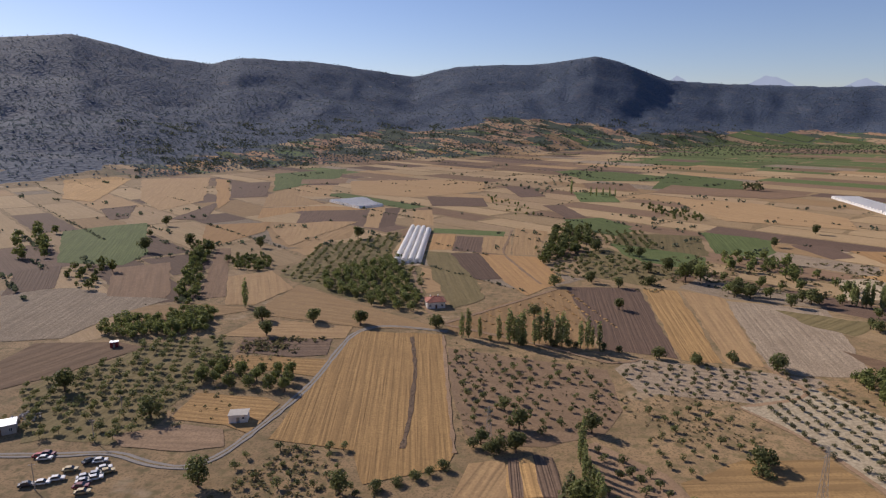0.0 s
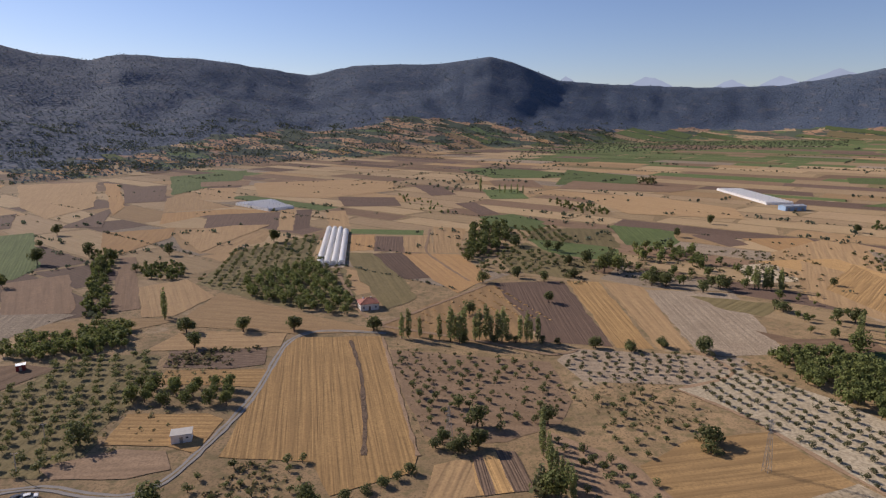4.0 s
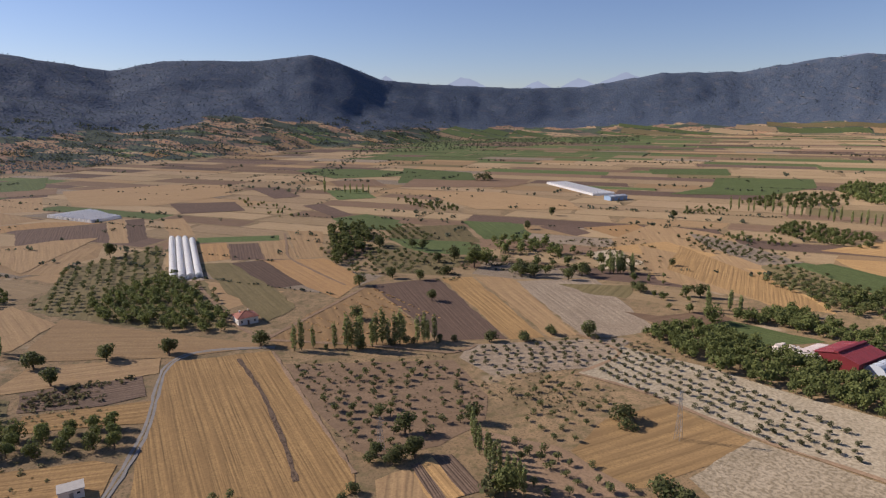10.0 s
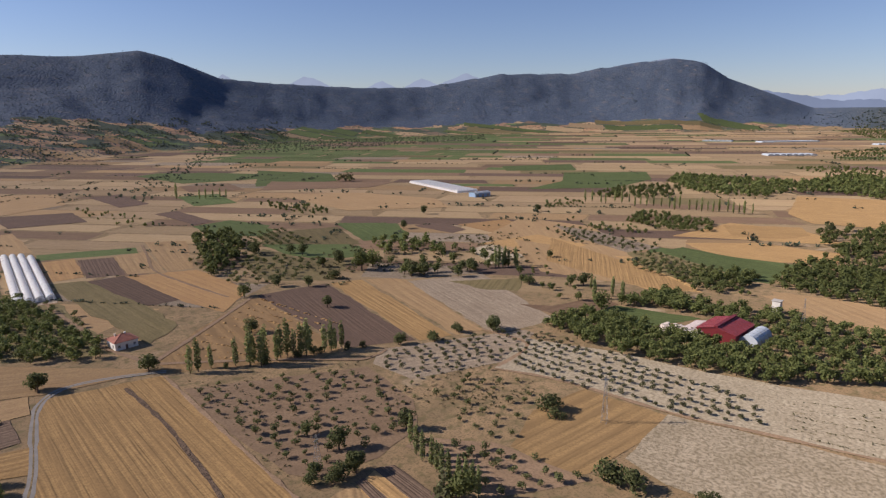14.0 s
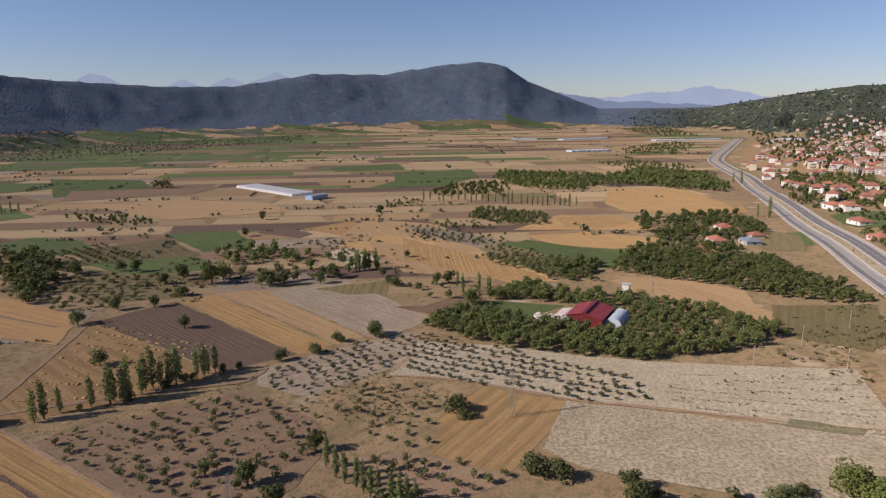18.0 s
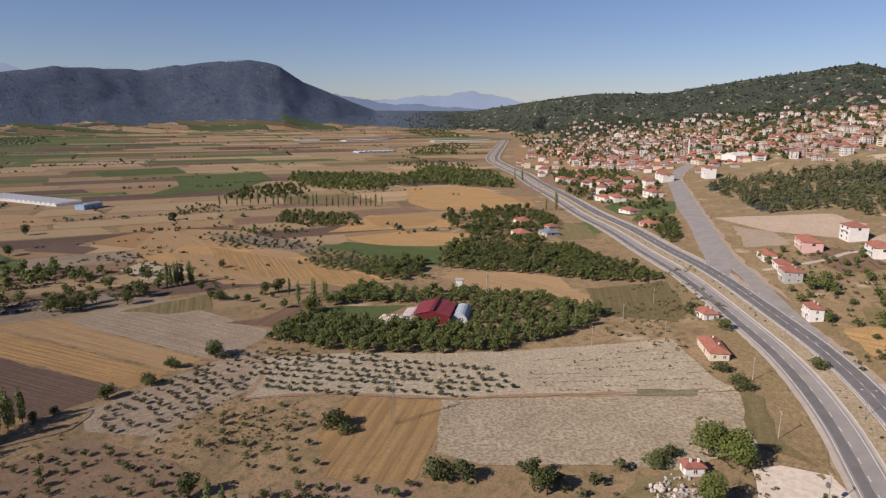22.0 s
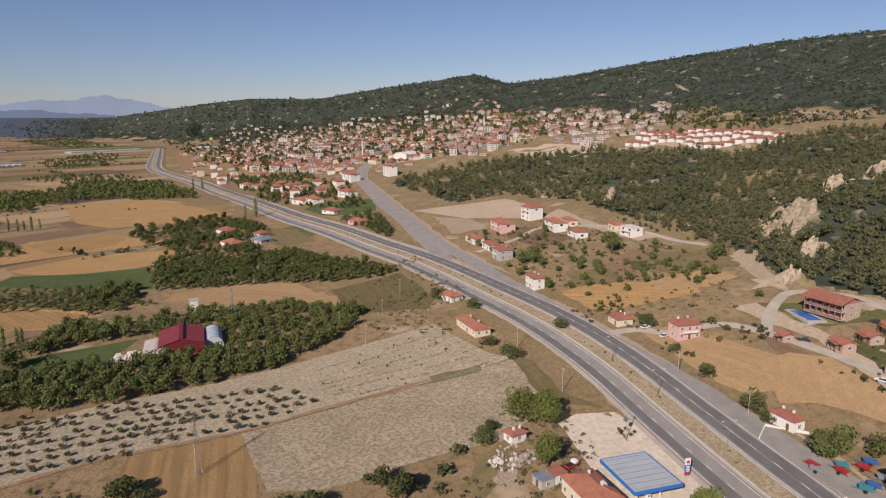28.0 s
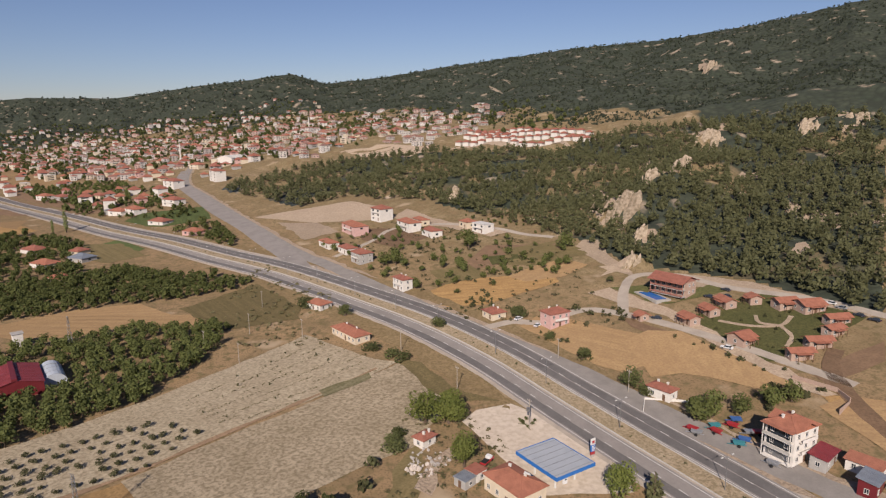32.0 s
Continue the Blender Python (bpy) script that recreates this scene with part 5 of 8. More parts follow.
for x, y, tall in ((-87, 148, 9.8), (-43, 135, 9.0), (-5, 101, 9.2), (-54, 239, 8.0), (-28, 241, 7.8), (-4, 241, 8.7), (33, 243, 8.0), (121, 291, 7.1), (78, 270, 7.9), (74, 135, 5.7), (79, 136, 6.6), (34, 105, 6.9), (150, 76, 5.9), (144, 70, 8.4), (174, -37, 8.1), (73, 163, 5.4), (79, 150, 7.9), (102, 152, 7.3), (68, 138, 5.6), (72, 133, 5.1), (79, 135, 7.4), (176, 217, 7.8), (161, 223, 4.4), (146, 220, 5.4), (132, 223, 5.9), (124, 336, 7.3), (109, 346, 8.1), (87, 333, 8.5), (158, 381, 10.6), (115, 438, 9.9), (145, 422, 8.9), (223, 319, 10.5), (211, 313, 8.1), (186, 327, 8.9), (194, 325, 9.7), (146, 378, 8.1), (293, 329, 5.8), (-55, 241, 8.1), (-42, 219, 8.0), (-29, 245, 6.3), (-5, 244, 7.3), (33, 244, 7.2), (-75, 455, 12.4), (-215, 376, 12.5), (-193, 400, 11.7), (-169, 386, 9.3), (-160, 357, 8.8), (-269, 484, 10.6), (-138, 407, 9.4), (-138, 358, 6.0), (-252, 435, 6.5), (174, 382, 9.9), (161, 391, 8.4), (116, 447, 10.2), (139, 432, 8.1), (304, 549, 9.5), (252, 483, 8.3), (178, 220, 7.3), (161, 225, 5.0), (131, 223, 4.8), (146, 218, 4.8), (411, 505, 8.5), (238, 276, 7.0), (236, 281, 6.3), (258, 263, 7.0), (264, 259, 8.4), (191, 341, 8.4), (196, 332, 7.5), (220, 324, 7.6)):
    lone("round", x, y, tall)
for x, y, tall in ((-73, 258, 14.8), (257, 337, 10.5), (258, 332, 11.3), (256, 317, 14.0), (251, 235, 13.0), (263, 234, 11.9), (264, 227, 10.5), (-75, 263, 15.7), (100, 808, 20.5), (124, 790, 13), (131, 790, 14), (139, 788, 12.5), (147, 787, 13.5), (154, 786, 12), (628, 208, 20.8), (627, 218, 13.5), (894, 336, 19.4), (907, 352, 16.1), (99, 142, 10.8), (98, 136, 10.5), (98, 132, 10.3), (99, 128, 10.2), (99, 125, 10.0), (99, 122, 9.9), (100, 120, 9.8), (101, 116, 9.7), (102, 114, 9.6), (103, 112, 9.5), (103, 109, 9.5), (499, 536, 15.0), (510, 537, 13.8), (508, 520, 11.5), (510, 515, 12.8), (529, 521, 13.8), (528, 509, 16.3), (536, 506, 10.9), (521, 482, 12.5), (533, 486, 10.7), (534, 478, 13.3), (541, 475, 12.0), (544, 467, 10.6), (543, 455, 13.7), (537, 443, 14.8), (551, 449, 14.4), (547, 433, 12.2), (554, 430, 11.6), (551, 421, 14.7), (560, 421, 10.3), (557, 412, 12.1), (563, 410, 14.1), (572, 407, 12.9), (566, 396, 12.7), (572, 394, 10.2), (569, 386, 15.1), (580, 385, 10.8), (244, 322, 14.8), (245, 320, 12.8), (248, 319, 11.6), (250, 320, 14.8), (252, 319, 12.9), (258, 320, 13.0), (256, 315, 10.9), (255, 239, 10.0), (268, 239, 10.2), (266, 230, 10.0), (262, 250, 10.3)):
    lone("poplar", x, y, tall)
for x, y, tall in ((43, 109, 4.2), (48, 112, 3.6), (53, 115, 4.0), (56, 118.5, 3.4), (59, 122, 4.1), (66, 136, 4.9), (151, 140, 8.6), (148, 135, 5.3), (137, 99, 8.8), (141, 93, 7.4), (175, 45, 5.6), (178, 43, 4.9), (171, 46, 6.1), (200, -34, 6.8), (169, -38, 5.0), (250, 33, 6.4), (241, 28, 5.8), (235, 25, 6.1), (296, 35, 7.4), (318, 49, 9.1), (250, -34, 8.0), (223, -33, 4.9), (260, 2, 6.8), (144, 346, 8.3), (336, 900, 14.6), (347, 897, 16.4), (539, 284, 11.2), (368, -131, 6.4), (293, -41, 3.6), (293, -21, 3.5)):
    lone("bush", x, y, tall)
for x, y, tall in ((183, 33, 12.7), (181, 26, 12.7), (156, 31, 10.7), (128, -0, 9.9)):
    lone("willow", x, y, tall)
for x, y, tall in ((149, -41, 9.1), (148, -47, 9.2), (145, -55, 7.3), (143, -65, 7.9), (143, -73, 7.3), (98, 109, 10.1), (165, 357, 14.0), (175, 363, 12.7), (242, 219, 10.5), (322, -99, 10.4), (360, -55, 13.0), (314, -6, 6.2), (326, -36, 7.8), (335, -29, 6.6), (358, -8, 11.1), (362, -2, 9.1)):
    lone("leafy", x, y, tall)
for x, y, tall in ((124, -7, 8.3), (95, 113, 10.2)):
    lone("conifer", x, y, tall)
for kind, spots in FAR_LONE.items():
    grove("far_trees", kind, spots, "scattered single trees on the far valley floor")

# ---- woods and scattered trees ----
def region(step, pts, kind, lo, hi, fill, label, name="wood", spread=1.0, grow=0.0, keep=None):
    """Trees strewn unevenly over an area; the steps widen with distance."""
    rng = random.Random(int(step * 100) + len(pts))
    xs, ys = [p[0] for p in pts], [p[1] for p in pts]
    spots, y = [], min(ys)
    while y < max(ys):
        x = min(xs) + rng.uniform(0, step)
        rowstep = step
        while x < max(xs):
            far = max(1.0, 1 + grow * (math.hypot(x - 60, y - 60) - 400) / 400)
            rowstep = step * far
            px, py = x + rng.uniform(-0.45, 0.45) * rowstep, y + rng.uniform(-0.45, 0.45) * rowstep
            if rng.random() < fill / far and inside(px, py, pts) and (keep is None or keep(px, py)):
                spots.append((px, py, rng.uniform(lo, hi) * (0.6 + 0.4 * far), spread))
            x += rowstep
        y += step
    return grove(name, kind, spots, label) if spots else None


def far_wood(name, kind, a0, a1, n, fill, small, seed, label, band=(0.0, 1.0), gaps=-0.75):
    """Trees over the mountain sides, as seen from far away, evenly spread over the view."""
    rng = np.random.RandomState(seed)
    azd = rng.uniform(a0, a1, n)
    az = np.radians(azd)
    r = np.exp(rng.uniform(np.log(850), np.log(4450), n))
    x, y = CX + r * np.sin(az), CY + r * np.cos(az)
    k = land(x, y, False)[1]
    start = np.interp(azd, [-52, -30, -24, -10, 0, 6, 14, 24, 40, 56, 60, 90, 110, 150], [0.0, 0.0, 0.02, 0.05, 0.04, 0.12, 0.2, 0.22, 0.18, 0.18, 0.02, 0.06, 0.08, 0.02])
    low = np.where((azd > -36) & (azd < 14), 0.95, np.where(azd > 100, 0.85, np.where(azd > 60, 0.5, 0.12)))
    thick = np.maximum(np.clip((k - start) / 0.3, 0, 1), low * (k > 0.004))
    ok = (k > max(band[0], 0.004)) & (k < band[1]) & (rng.uniform(0, 1, n) < thick * fill) & (waves(x, y, 150, 12) > gaps)
    size = np.clip(r / small, 3.0, 7.5)
    spots = [(float(a), float(b), float(s) * float(q), 1.0) for a, b, s, q in zip(x[ok], y[ok], size[ok], rng.uniform(0.7, 1.4, ok.sum()))]
    grove(name, kind, spots, label)


far_wood("far_wood", "scrub", -52, 60, 72000, 0.95, 850, 8, "dark woods on the far mountain sides, tinted blue for haze", gaps=-3.0)
far_wood("apron_wood", "hill", -37, 15, 60000, 0.9, 520, 14, "dark green scrub and orchard trees between terrace fields", (0.004, 0.4), 0.15)
far_wood("hill_wood", "hill", 60, 152, 52000, 0.95, 440, 9, "dark green pine woods on the southern hills")


def valley_dots():
    """Single trees and hedges between the far fields."""
    rng = random.Random(5)
    spots, edge_spots = [], []
    for _ in range(160):
        r, az = math.exp(rng.uniform(math.log(380), math.log(2600))), radians(rng.uniform(-48, 66))
        x, y = CX + r * math.sin(az), CY + r * math.cos(az)
        if float(land(x, y)[1]) > 0.02 or not near_clear(x, y):
            continue
        along = rng.random() < 0.55
        a = radians(rng.choice((-38, 52)))
        for k in range(rng.randint(3, 12) if along else rng.randint(1, 3)):
            d = k * rng.uniform(5, 11)
            spots.append((x + math.cos(a) * d + rng.uniform(-2, 2), y + math.sin(a) * d + rng.uniform(-2, 2), rng.uniform(1.4, 3.8) * (1 + r / 3500), 1.0))
    ux, uy = math.cos(radians(-38)), math.sin(radians(-38))
    for q4, luck, k in EDGES:
        # weeds and low bushes along the field borders
        for (p0, q0), (p1, q1) in ((q4[0], q4[1]), (q4[1], q4[2])):
            if rng.random() > (0.16 if k < 0.004 else 0.6):
                continue
            d = math.hypot(p1 - p0, q1 - q0)
            dense = rng.uniform(3, 14)
            for j in range(int(d / dense)):
                f = (j + rng.random()) * dense / d
                p, q = p0 + (p1 - p0) * f + rng.uniform(-1, 1), q0 + (q1 - q0) * f + rng.uniform(-1, 1)
                edge_spots.append((ux * p - uy * q, uy * p + ux * q, rng.uniform(0.5, 1.8) * (1 if rng.random() < 0.94 else 2) * (1 + abs(q) / 3000), 1.3))
    grove("hedge_row", "hill", edge_spots, "low bushes and weeds along the field borders")
    grove("hedge", "bush", spots, "scattered dark hedge trees between the valley fields")


valley_dots()


BARE = [  # small clearings: x, y, radius
    (395, -303, 10), (524, -108, 12), (277, -103, 12), (565, -63, 10), (535, -225, 12), (516, -160, 9), (524, -255, 12), (348, -252, 10), (242, -188, 9), (395, -116, 8), (281, -179, 9), (302, -142, 8),
]


def wooded(x, y):
    thin = math.sin(x * 12.9 + y * 78.2) > 0.72  # a few pines stand on the bare ground too
    for bx, by, w, tall in SCARPS:
        down, across = -0.386 * (x - bx) + 0.923 * (y - by), 0.923 * (x - bx) + 0.386 * (y - by)
        if -tall * 0.95 < down < tall * 0.45 and abs(across) < w * (0.8 + 0.3 * math.sin(down)) and not (thin and math.sin(x * 7.7 - y * 3.1) > 0.5):
            return False
    return (thin or all(math.hypot(x - a, y - b) > r * 0.8 for a, b, r in BARE)) and math.sin(x / 11) * math.cos(y / 13 + x / 30) < 0.86


def off_road(x, y):
    return all(min((q.x - x) ** 2 + (q.y - y) ** 2 for q in line[::3]) > 17 ** 2 for line in (HIGHWAY, TOWN))


region(5.6, PINE_SLOPE, "pine", 5.5, 10, 0.84, "dense dark green pine forest on the hillside", grow=0.7, keep=wooded, spread=1.0)
region(11, [(2881, 1083), (2771, 737), (2651, 378), (2378, 56), (1761, -152), (1161, -150), (1000, -38), (1030, 74), (1009, 145), (1011, 235), (1122, 357)], "leafy", 4, 8, 0.45, "dark green garden trees between the houses of the town", grow=0.3, keep=off_road)
region(12, [(771, 250), (869, 211), (826, 107), (673, 92), (724, 186)], "leafy", 5, 9, 0.4, "garden trees beside the highway", grow=0, keep=off_road)
region(9, [(571, 123), (585, 77), (504, 60), (481, 65), (502, 101)], "leafy", 5, 8, 0.7, "dark green trees between the two roads", grow=0, keep=off_road)
region(12, [(2573, 733), (2555, 473), (2044, 24), (1468, -330), (1016, -509), (808, -442), (745, -349), (972, -186), (1626, 41), (1890, 315), (1763, 539)], "leafy", 4, 8, 0.4, "garden trees on the slope above the town", grow=0.3, keep=off_road)
region(10, [(429, 26), (463, 4), (448, -34), (397, -58), (371, -79), (322, -99), (290, -94), (285, -71), (303, -48), (291, -23), (309, 0), (371, 9)], "leafy", 3, 6, 0.5, "garden trees and shrubs round the houses", grow=0, keep=off_road)
region(5, [(193, -78), (185, -80), (155, -83), (139, -87), (139, -84), (152, -78), (184, -74)], "bush", 1.5, 3, 0.5, "row of shrubs along the hotel drive", grow=0, keep=off_road)
region(9, [(246, -57), (231, -62), (224, -71), (223, -62), (234, -52)], "bush", 2, 4, 0.7, "dense hedge beside the pale yard", grow=0, keep=off_road)
region(12, [(749, 130), (647, 97), (541, 67), (514, 73), (619, 111), (773, 188)], "leafy", 4, 7, 0.6, "garden trees beside the approach road", grow=0, keep=off_road)
region(8, [(187, -66), (187, -87), (184, -101), (157, -100), (159, -90), (175, -89)], "bush", 0.8, 1.6, 0.35, "low shrubs dotting the hotel lawn", grow=0, keep=off_road)
region(16, [(296, -5), (324, -30), (308, -78), (258, -92), (237, -81), (254, -35)], "bush", 2, 4, 0.25, "scattered shrubs in the dry meadow", grow=0, keep=off_road)
region(7, [(146, 80), (156, 62), (167, 46), (157, 48), (143, 59), (141, 76)], "bush", 2.5, 5, 0.5, "overgrown dark bushes beside the waste ground", grow=0, keep=off_road)
region(7, [(143, 84), (153, 80), (165, 63), (169, 50), (156, 60), (139, 80)], "bush", 2, 4.5, 0.45, "overgrown dark bushes along the field edge", grow=0, keep=off_road)
region(8, [(244, 301), (283, 311), (266, 261), (243, 230), (233, 243), (234, 271)], "leafy", 2, 6, 0.5, "trees and bushes on a pale fallow plot", grow=0, keep=off_road)
region(15, [(14, 874), (117, 1178), (334, 2137), (572, 2407), (1615, 2581), (1302, 2044), (598, 1770), (275, 1630), (69, 776)], "hill", 2.5, 5, 0.5, "dark green village trees below the mountain foot", grow=0, keep=off_road)
region(8, [(738, 642), (815, 695), (839, 625), (872, 530), (1030, 550), (993, 428), (840, 326), (798, 314), (785, 371), (792, 439), (759, 466), (678, 458), (671, 538)], "leafy", 4.5, 8.5, 0.85, "dense dark green tree belt between far fields", grow=0, keep=off_road)
region(9, [(539, 571), (627, 618), (712, 593), (618, 506), (544, 532)], "leafy", 4, 7, 0.75, "loose dark green trees between fields", grow=0, keep=off_road)
region(6, [(442, 415), (494, 447), (506, 385), (495, 357), (460, 335), (440, 362)], "leafy", 3.5, 6, 0.9, "dense dark green orchard trees between fields", grow=0, keep=off_road)
region(6, [(420, 467), (398, 421), (432, 394), (424, 354), (402, 358), (385, 395)], "leafy", 2, 4.5, 0.7, "loose dark scrub trees on fallow ground", grow=0, keep=off_road)
region(9, [(529, 299), (566, 289), (621, 257), (612, 234), (557, 228), (504, 269)], "leafy", 4, 7.5, 0.75, "row of dark green trees at a field edge", grow=0, keep=off_road)
region(5.5, [(322, 252), (351, 249), (352, 212), (327, 198), (307, 221)], "leafy", 2.5, 4.5, 0.9, "dense dark green hedge of orchard trees", grow=0, keep=off_road)
region(7, [(459, 557), (492, 562), (503, 540), (475, 509), (431, 517)], "leafy", 2, 4, 0.8, "dark hedge trees between two fields", grow=0, keep=off_road)
region(11, [(1074, 677), (1171, 663), (1150, 547), (1074, 474), (983, 552)], "leafy", 3, 6, 0.7, "dark tree belt across the valley floor", grow=0, keep=off_road)
region(13, [(1519, 883), (1944, 945), (1809, 818), (1394, 669), (1310, 745)], "leafy", 3, 6.5, 0.6, "dark tree belt across the valley floor", grow=0, keep=off_road)
region(17, [(3064, 1781), (3570, 1982), (3328, 1637), (2437, 1092), (2410, 1282)], "leafy", 4, 8, 0.55, "far dark trees beside the highway", grow=0, keep=off_road)
region(12, [(971, 426), (790, 367), (793, 318), (899, 351)], "leafy", 3, 6, 0.45, "dark trees beside the highway", grow=0, keep=off_road)
region(5.5, [(-143, 372), (-123, 387), (-101, 350), (-126, 344)], "leafy", 2, 4, 0.9, "dense green hedge of orchard trees", grow=0, keep=off_road)
region(8, [(172, 719), (193, 711), (238, 628), (226, 597), (195, 605)], "leafy", 2.5, 5, 0.8, "dark green hedge between two fields", grow=0, keep=off_road)
region(10, [(-8, 773), (27, 747), (66, 611), (49, 594), (5, 692)], "leafy", 2, 4, 0.5, "loose scrub trees along a field strip", grow=0, keep=off_road)
region(11, [(2778, 781), (2949, 628), (2519, 139), (2126, -186), (1621, -229), (1387, -307), (987, -191), (974, -48), (927, 81), (1120, 227), (1331, 431)], "leafy", 4, 8, 0.3, "dark green garden trees between the town houses", grow=0, keep=off_road)

region(5, [(-198, 414), (-182, 412), (-120, 291), (-105, 256), (-113, 257)], "leafy", 3, 5.5, 0.9, "dense dark green orchard trees between plots", grow=0, keep=off_road)
region(5, [(-144, 376), (-115, 375), (-96, 337), (-120, 331)], "leafy", 3, 5.5, 0.9, "dense dark green orchard trees between plots", grow=0, keep=off_road)
region(4.6, [(-105, 241), (-98, 255), (-83, 247), (-72, 218), (-84, 203)], "leafy", 3, 5.5, 0.9, "dense dark hedge of walnut trees", grow=0, keep=off_road)


# cliffs and bare scars in the pine slope, drawn out downhill
def bluff(x, y, w, tall):
    """A gullied face of pale marl breaking out of the hillside, with a ragged outline."""
    rng = np.random.RandomState(int(x))
    n, m, ph = 52, 26, rng.uniform(0, 6.3, 7)
    u, v = np.meshgrid(np.linspace(-1, 1, n), np.linspace(0, 1, m), indexing="ij")
    rag = 0.66 + 0.2 * np.sin(5 * v + ph[0] + np.sign(u)) + 0.14 * np.sin(13 * v + ph[1] + 2 * np.sign(u))
    foot = 0.72 + 0.16 * np.sin(5 * u + ph[2]) + 0.13 * np.sin(14 * u + ph[3])
    head = 0.2 + 0.12 * np.sin(4 * u + ph[4]) + 0.09 * np.sin(12 * u + ph[5])
    shown = ease((rag - np.abs(u)) / 0.1) * ease((foot - v) / 0.08) * ease((v - head) / 0.06)
    gully = np.abs(np.sin(6 * u + ph[6] + 0.8 * np.sin(4 * v + ph[3]))) * 0.6 + np.abs(np.sin(15 * u + ph[1] + 1.3 * v)) * 0.4
    across, down = u * w * 1.25, (v - 0.68) * tall * 1.9
    px, py = 0.923 * across - 0.386 * down, 0.386 * across + 0.923 * down
    z = land(x + px, y + py)[0] - high(x, y) + 1.3 + tall * 0.2 * gully - (3.2 + 0.2 * tall) * (1 - shown) + rng.uniform(-0.25, 0.25, u.shape)
    i, j = np.meshgrid(np.arange(n - 1), np.arange(m - 1), indexing="ij")
    q = i * m + j
    faces = np.stack([q, q + m, q + m + 1, q + 1], -1).reshape(-1, 4)
    ob = new("bluff", mesh_of("bluff", np.stack([px, py, z], -1).reshape(-1, 3), faces, MARL))
    ob.location = (x, y, high(x, y))
    tagged(ob, "pale eroded marl bluff with gullies among pines", "bluff", "marl bluffs", "structure")


for scarp in SCARPS:
    bluff(*scarp)
for x, y, r in BARE:
    a0 = math.atan2(0.122, -0.051)
    ring = []
    for k in range(9):
        a = k * 2 * math.pi / 9
        q = r * (0.75 + 0.35 * math.sin(3.7 * k + x))
        u, v = math.cos(a) * q * 1.35, math.sin(a) * q * 0.7
        ring.append((x + u * math.cos(a0) - v * math.sin(a0), y + u * math.sin(a0) + v * math.cos(a0)))
    field("sand", 20, *ring, name="bare_slope")


# median shrubs, weed rows on the marl field
rng_m = random.Random(9)
grove("median_shrubs", "bush", [(q.x + rng_m.uniform(-1.2, 1.2), q.y + rng_m.uniform(-1.2, 1.2), rng_m.uniform(0.5, 1.3), 1.0) for q in HIGHWAY if q.x < 900 and rng_m.random() < 0.8], "small dry shrubs planted along the median")
weeds = []
for k in range(9):
    f = k / 8
    a, b = Vector((228, 105)).lerp(Vector((205, 92)), f), Vector((271, 51)).lerp(Vector((233, 30)), f)
    for j in range(70):
        if math.sin(j / 6.0 + 3 * k) + rng_m.random() > 0.3:
            c = a.lerp(b, j / 69)
            weeds.append((c.x + rng_m.uniform(-0.4, 0.4), c.y + rng_m.uniform(-0.4, 0.4), rng_m.uniform(0.3, 0.6), 1.5))
grove("weed_rows", "weed", weeds, "thin rows of dry weeds on the pale marl field")


def tufts(count, pts, lo, hi, label):
    """Weeds and small scrub strewn over rough ground."""
    xs, ys = [p[0] for p in pts], [p[1] for p in pts]
    spots = []
    while len(spots) < count:
        x, y = rng_m.uniform(min(xs), max(xs)), rng_m.uniform(min(ys), max(ys))
        if inside(x, y, pts) and math.sin(x / 7.0) + math.cos(y / 9.0 + x / 17.0) > rng_m.uniform(-1.6, 1.0):
            spots.append((x, y, rng_m.uniform(lo, hi), 1.5))
    grove("weeds", "weed", spots, label)


tufts(231, [(150, 60), (205, 30), (165, 12), (120, 40), (110, 75)], 0.4, 1.2, "dry weeds on the waste ground by the filling station")
tufts(231, [(-95, 175), (-20, 215), (-8, 150), (-45, 120), (-95, 118)], 0.4, 1.1, "weeds and low scrub between young orchard trees")
tufts(275, [(45, 228), (110, 212), (112, 165), (75, 140), (60, 140)], 0.25, 0.7, "dry weeds between the orchard trees")
tufts(198, [(112, 205), (170, 175), (150, 150), (116, 150)], 0.25, 0.7, "dry weeds between the orchard trees")
tufts(231, [(290, 110), (420, 62), (330, 35), (262, 45)], 0.5, 1.6, "dry weeds and scrub between grove and highway")
tufts(209, [(10, 128), (45, 108), (50, 70), (0, 95)], 0.4, 1.2, "dry weeds and scrub on the rough plot")
tufts(330, [(260, -10), (420, 10), (470, -40), (330, -100), (215, -60)], 0.5, 1.6, "dry weeds and scrub between the houses")
tufts(275, [(130, 330), (290, 320), (330, 420), (150, 440)], 0.8, 2.2, "scrubby bushes on pale fallow plots")

field("weedy", 118, (205, 98), (222, 72), (219, 71), (202, 97), name="weed_strip", lift=0.21, wobble=1.2)
field("weedy", 118, (221, 60), (229, 40), (224, 40), (215, 59), name="weed_strip", lift=0.21, wobble=1.2)
field("weedy", 118, (210, 111), (221, 96), (219, 95), (208, 110), name="weed_strip", lift=0.21, wobble=1.2)
region(4.5, [(286, -16), (280, -33), (265, -29), (265, -11)], "bush", 1.6, 3.4, 0.85, "row of green garden trees by a house", grow=0, keep=off_road)
region(4, [(236, -66), (232, -77), (219, -70), (221, -60)], "bush", 1.5, 3, 0.8, "dense hedge beside the drive", grow=0, keep=off_road)
region(3.5, [(231, -30), (231, -36), (215, -37), (211, -33), (221, -28)], "bush", 1.2, 2.4, 0.8, "dry brown-green hedge at the field edge", grow=0, keep=off_road)
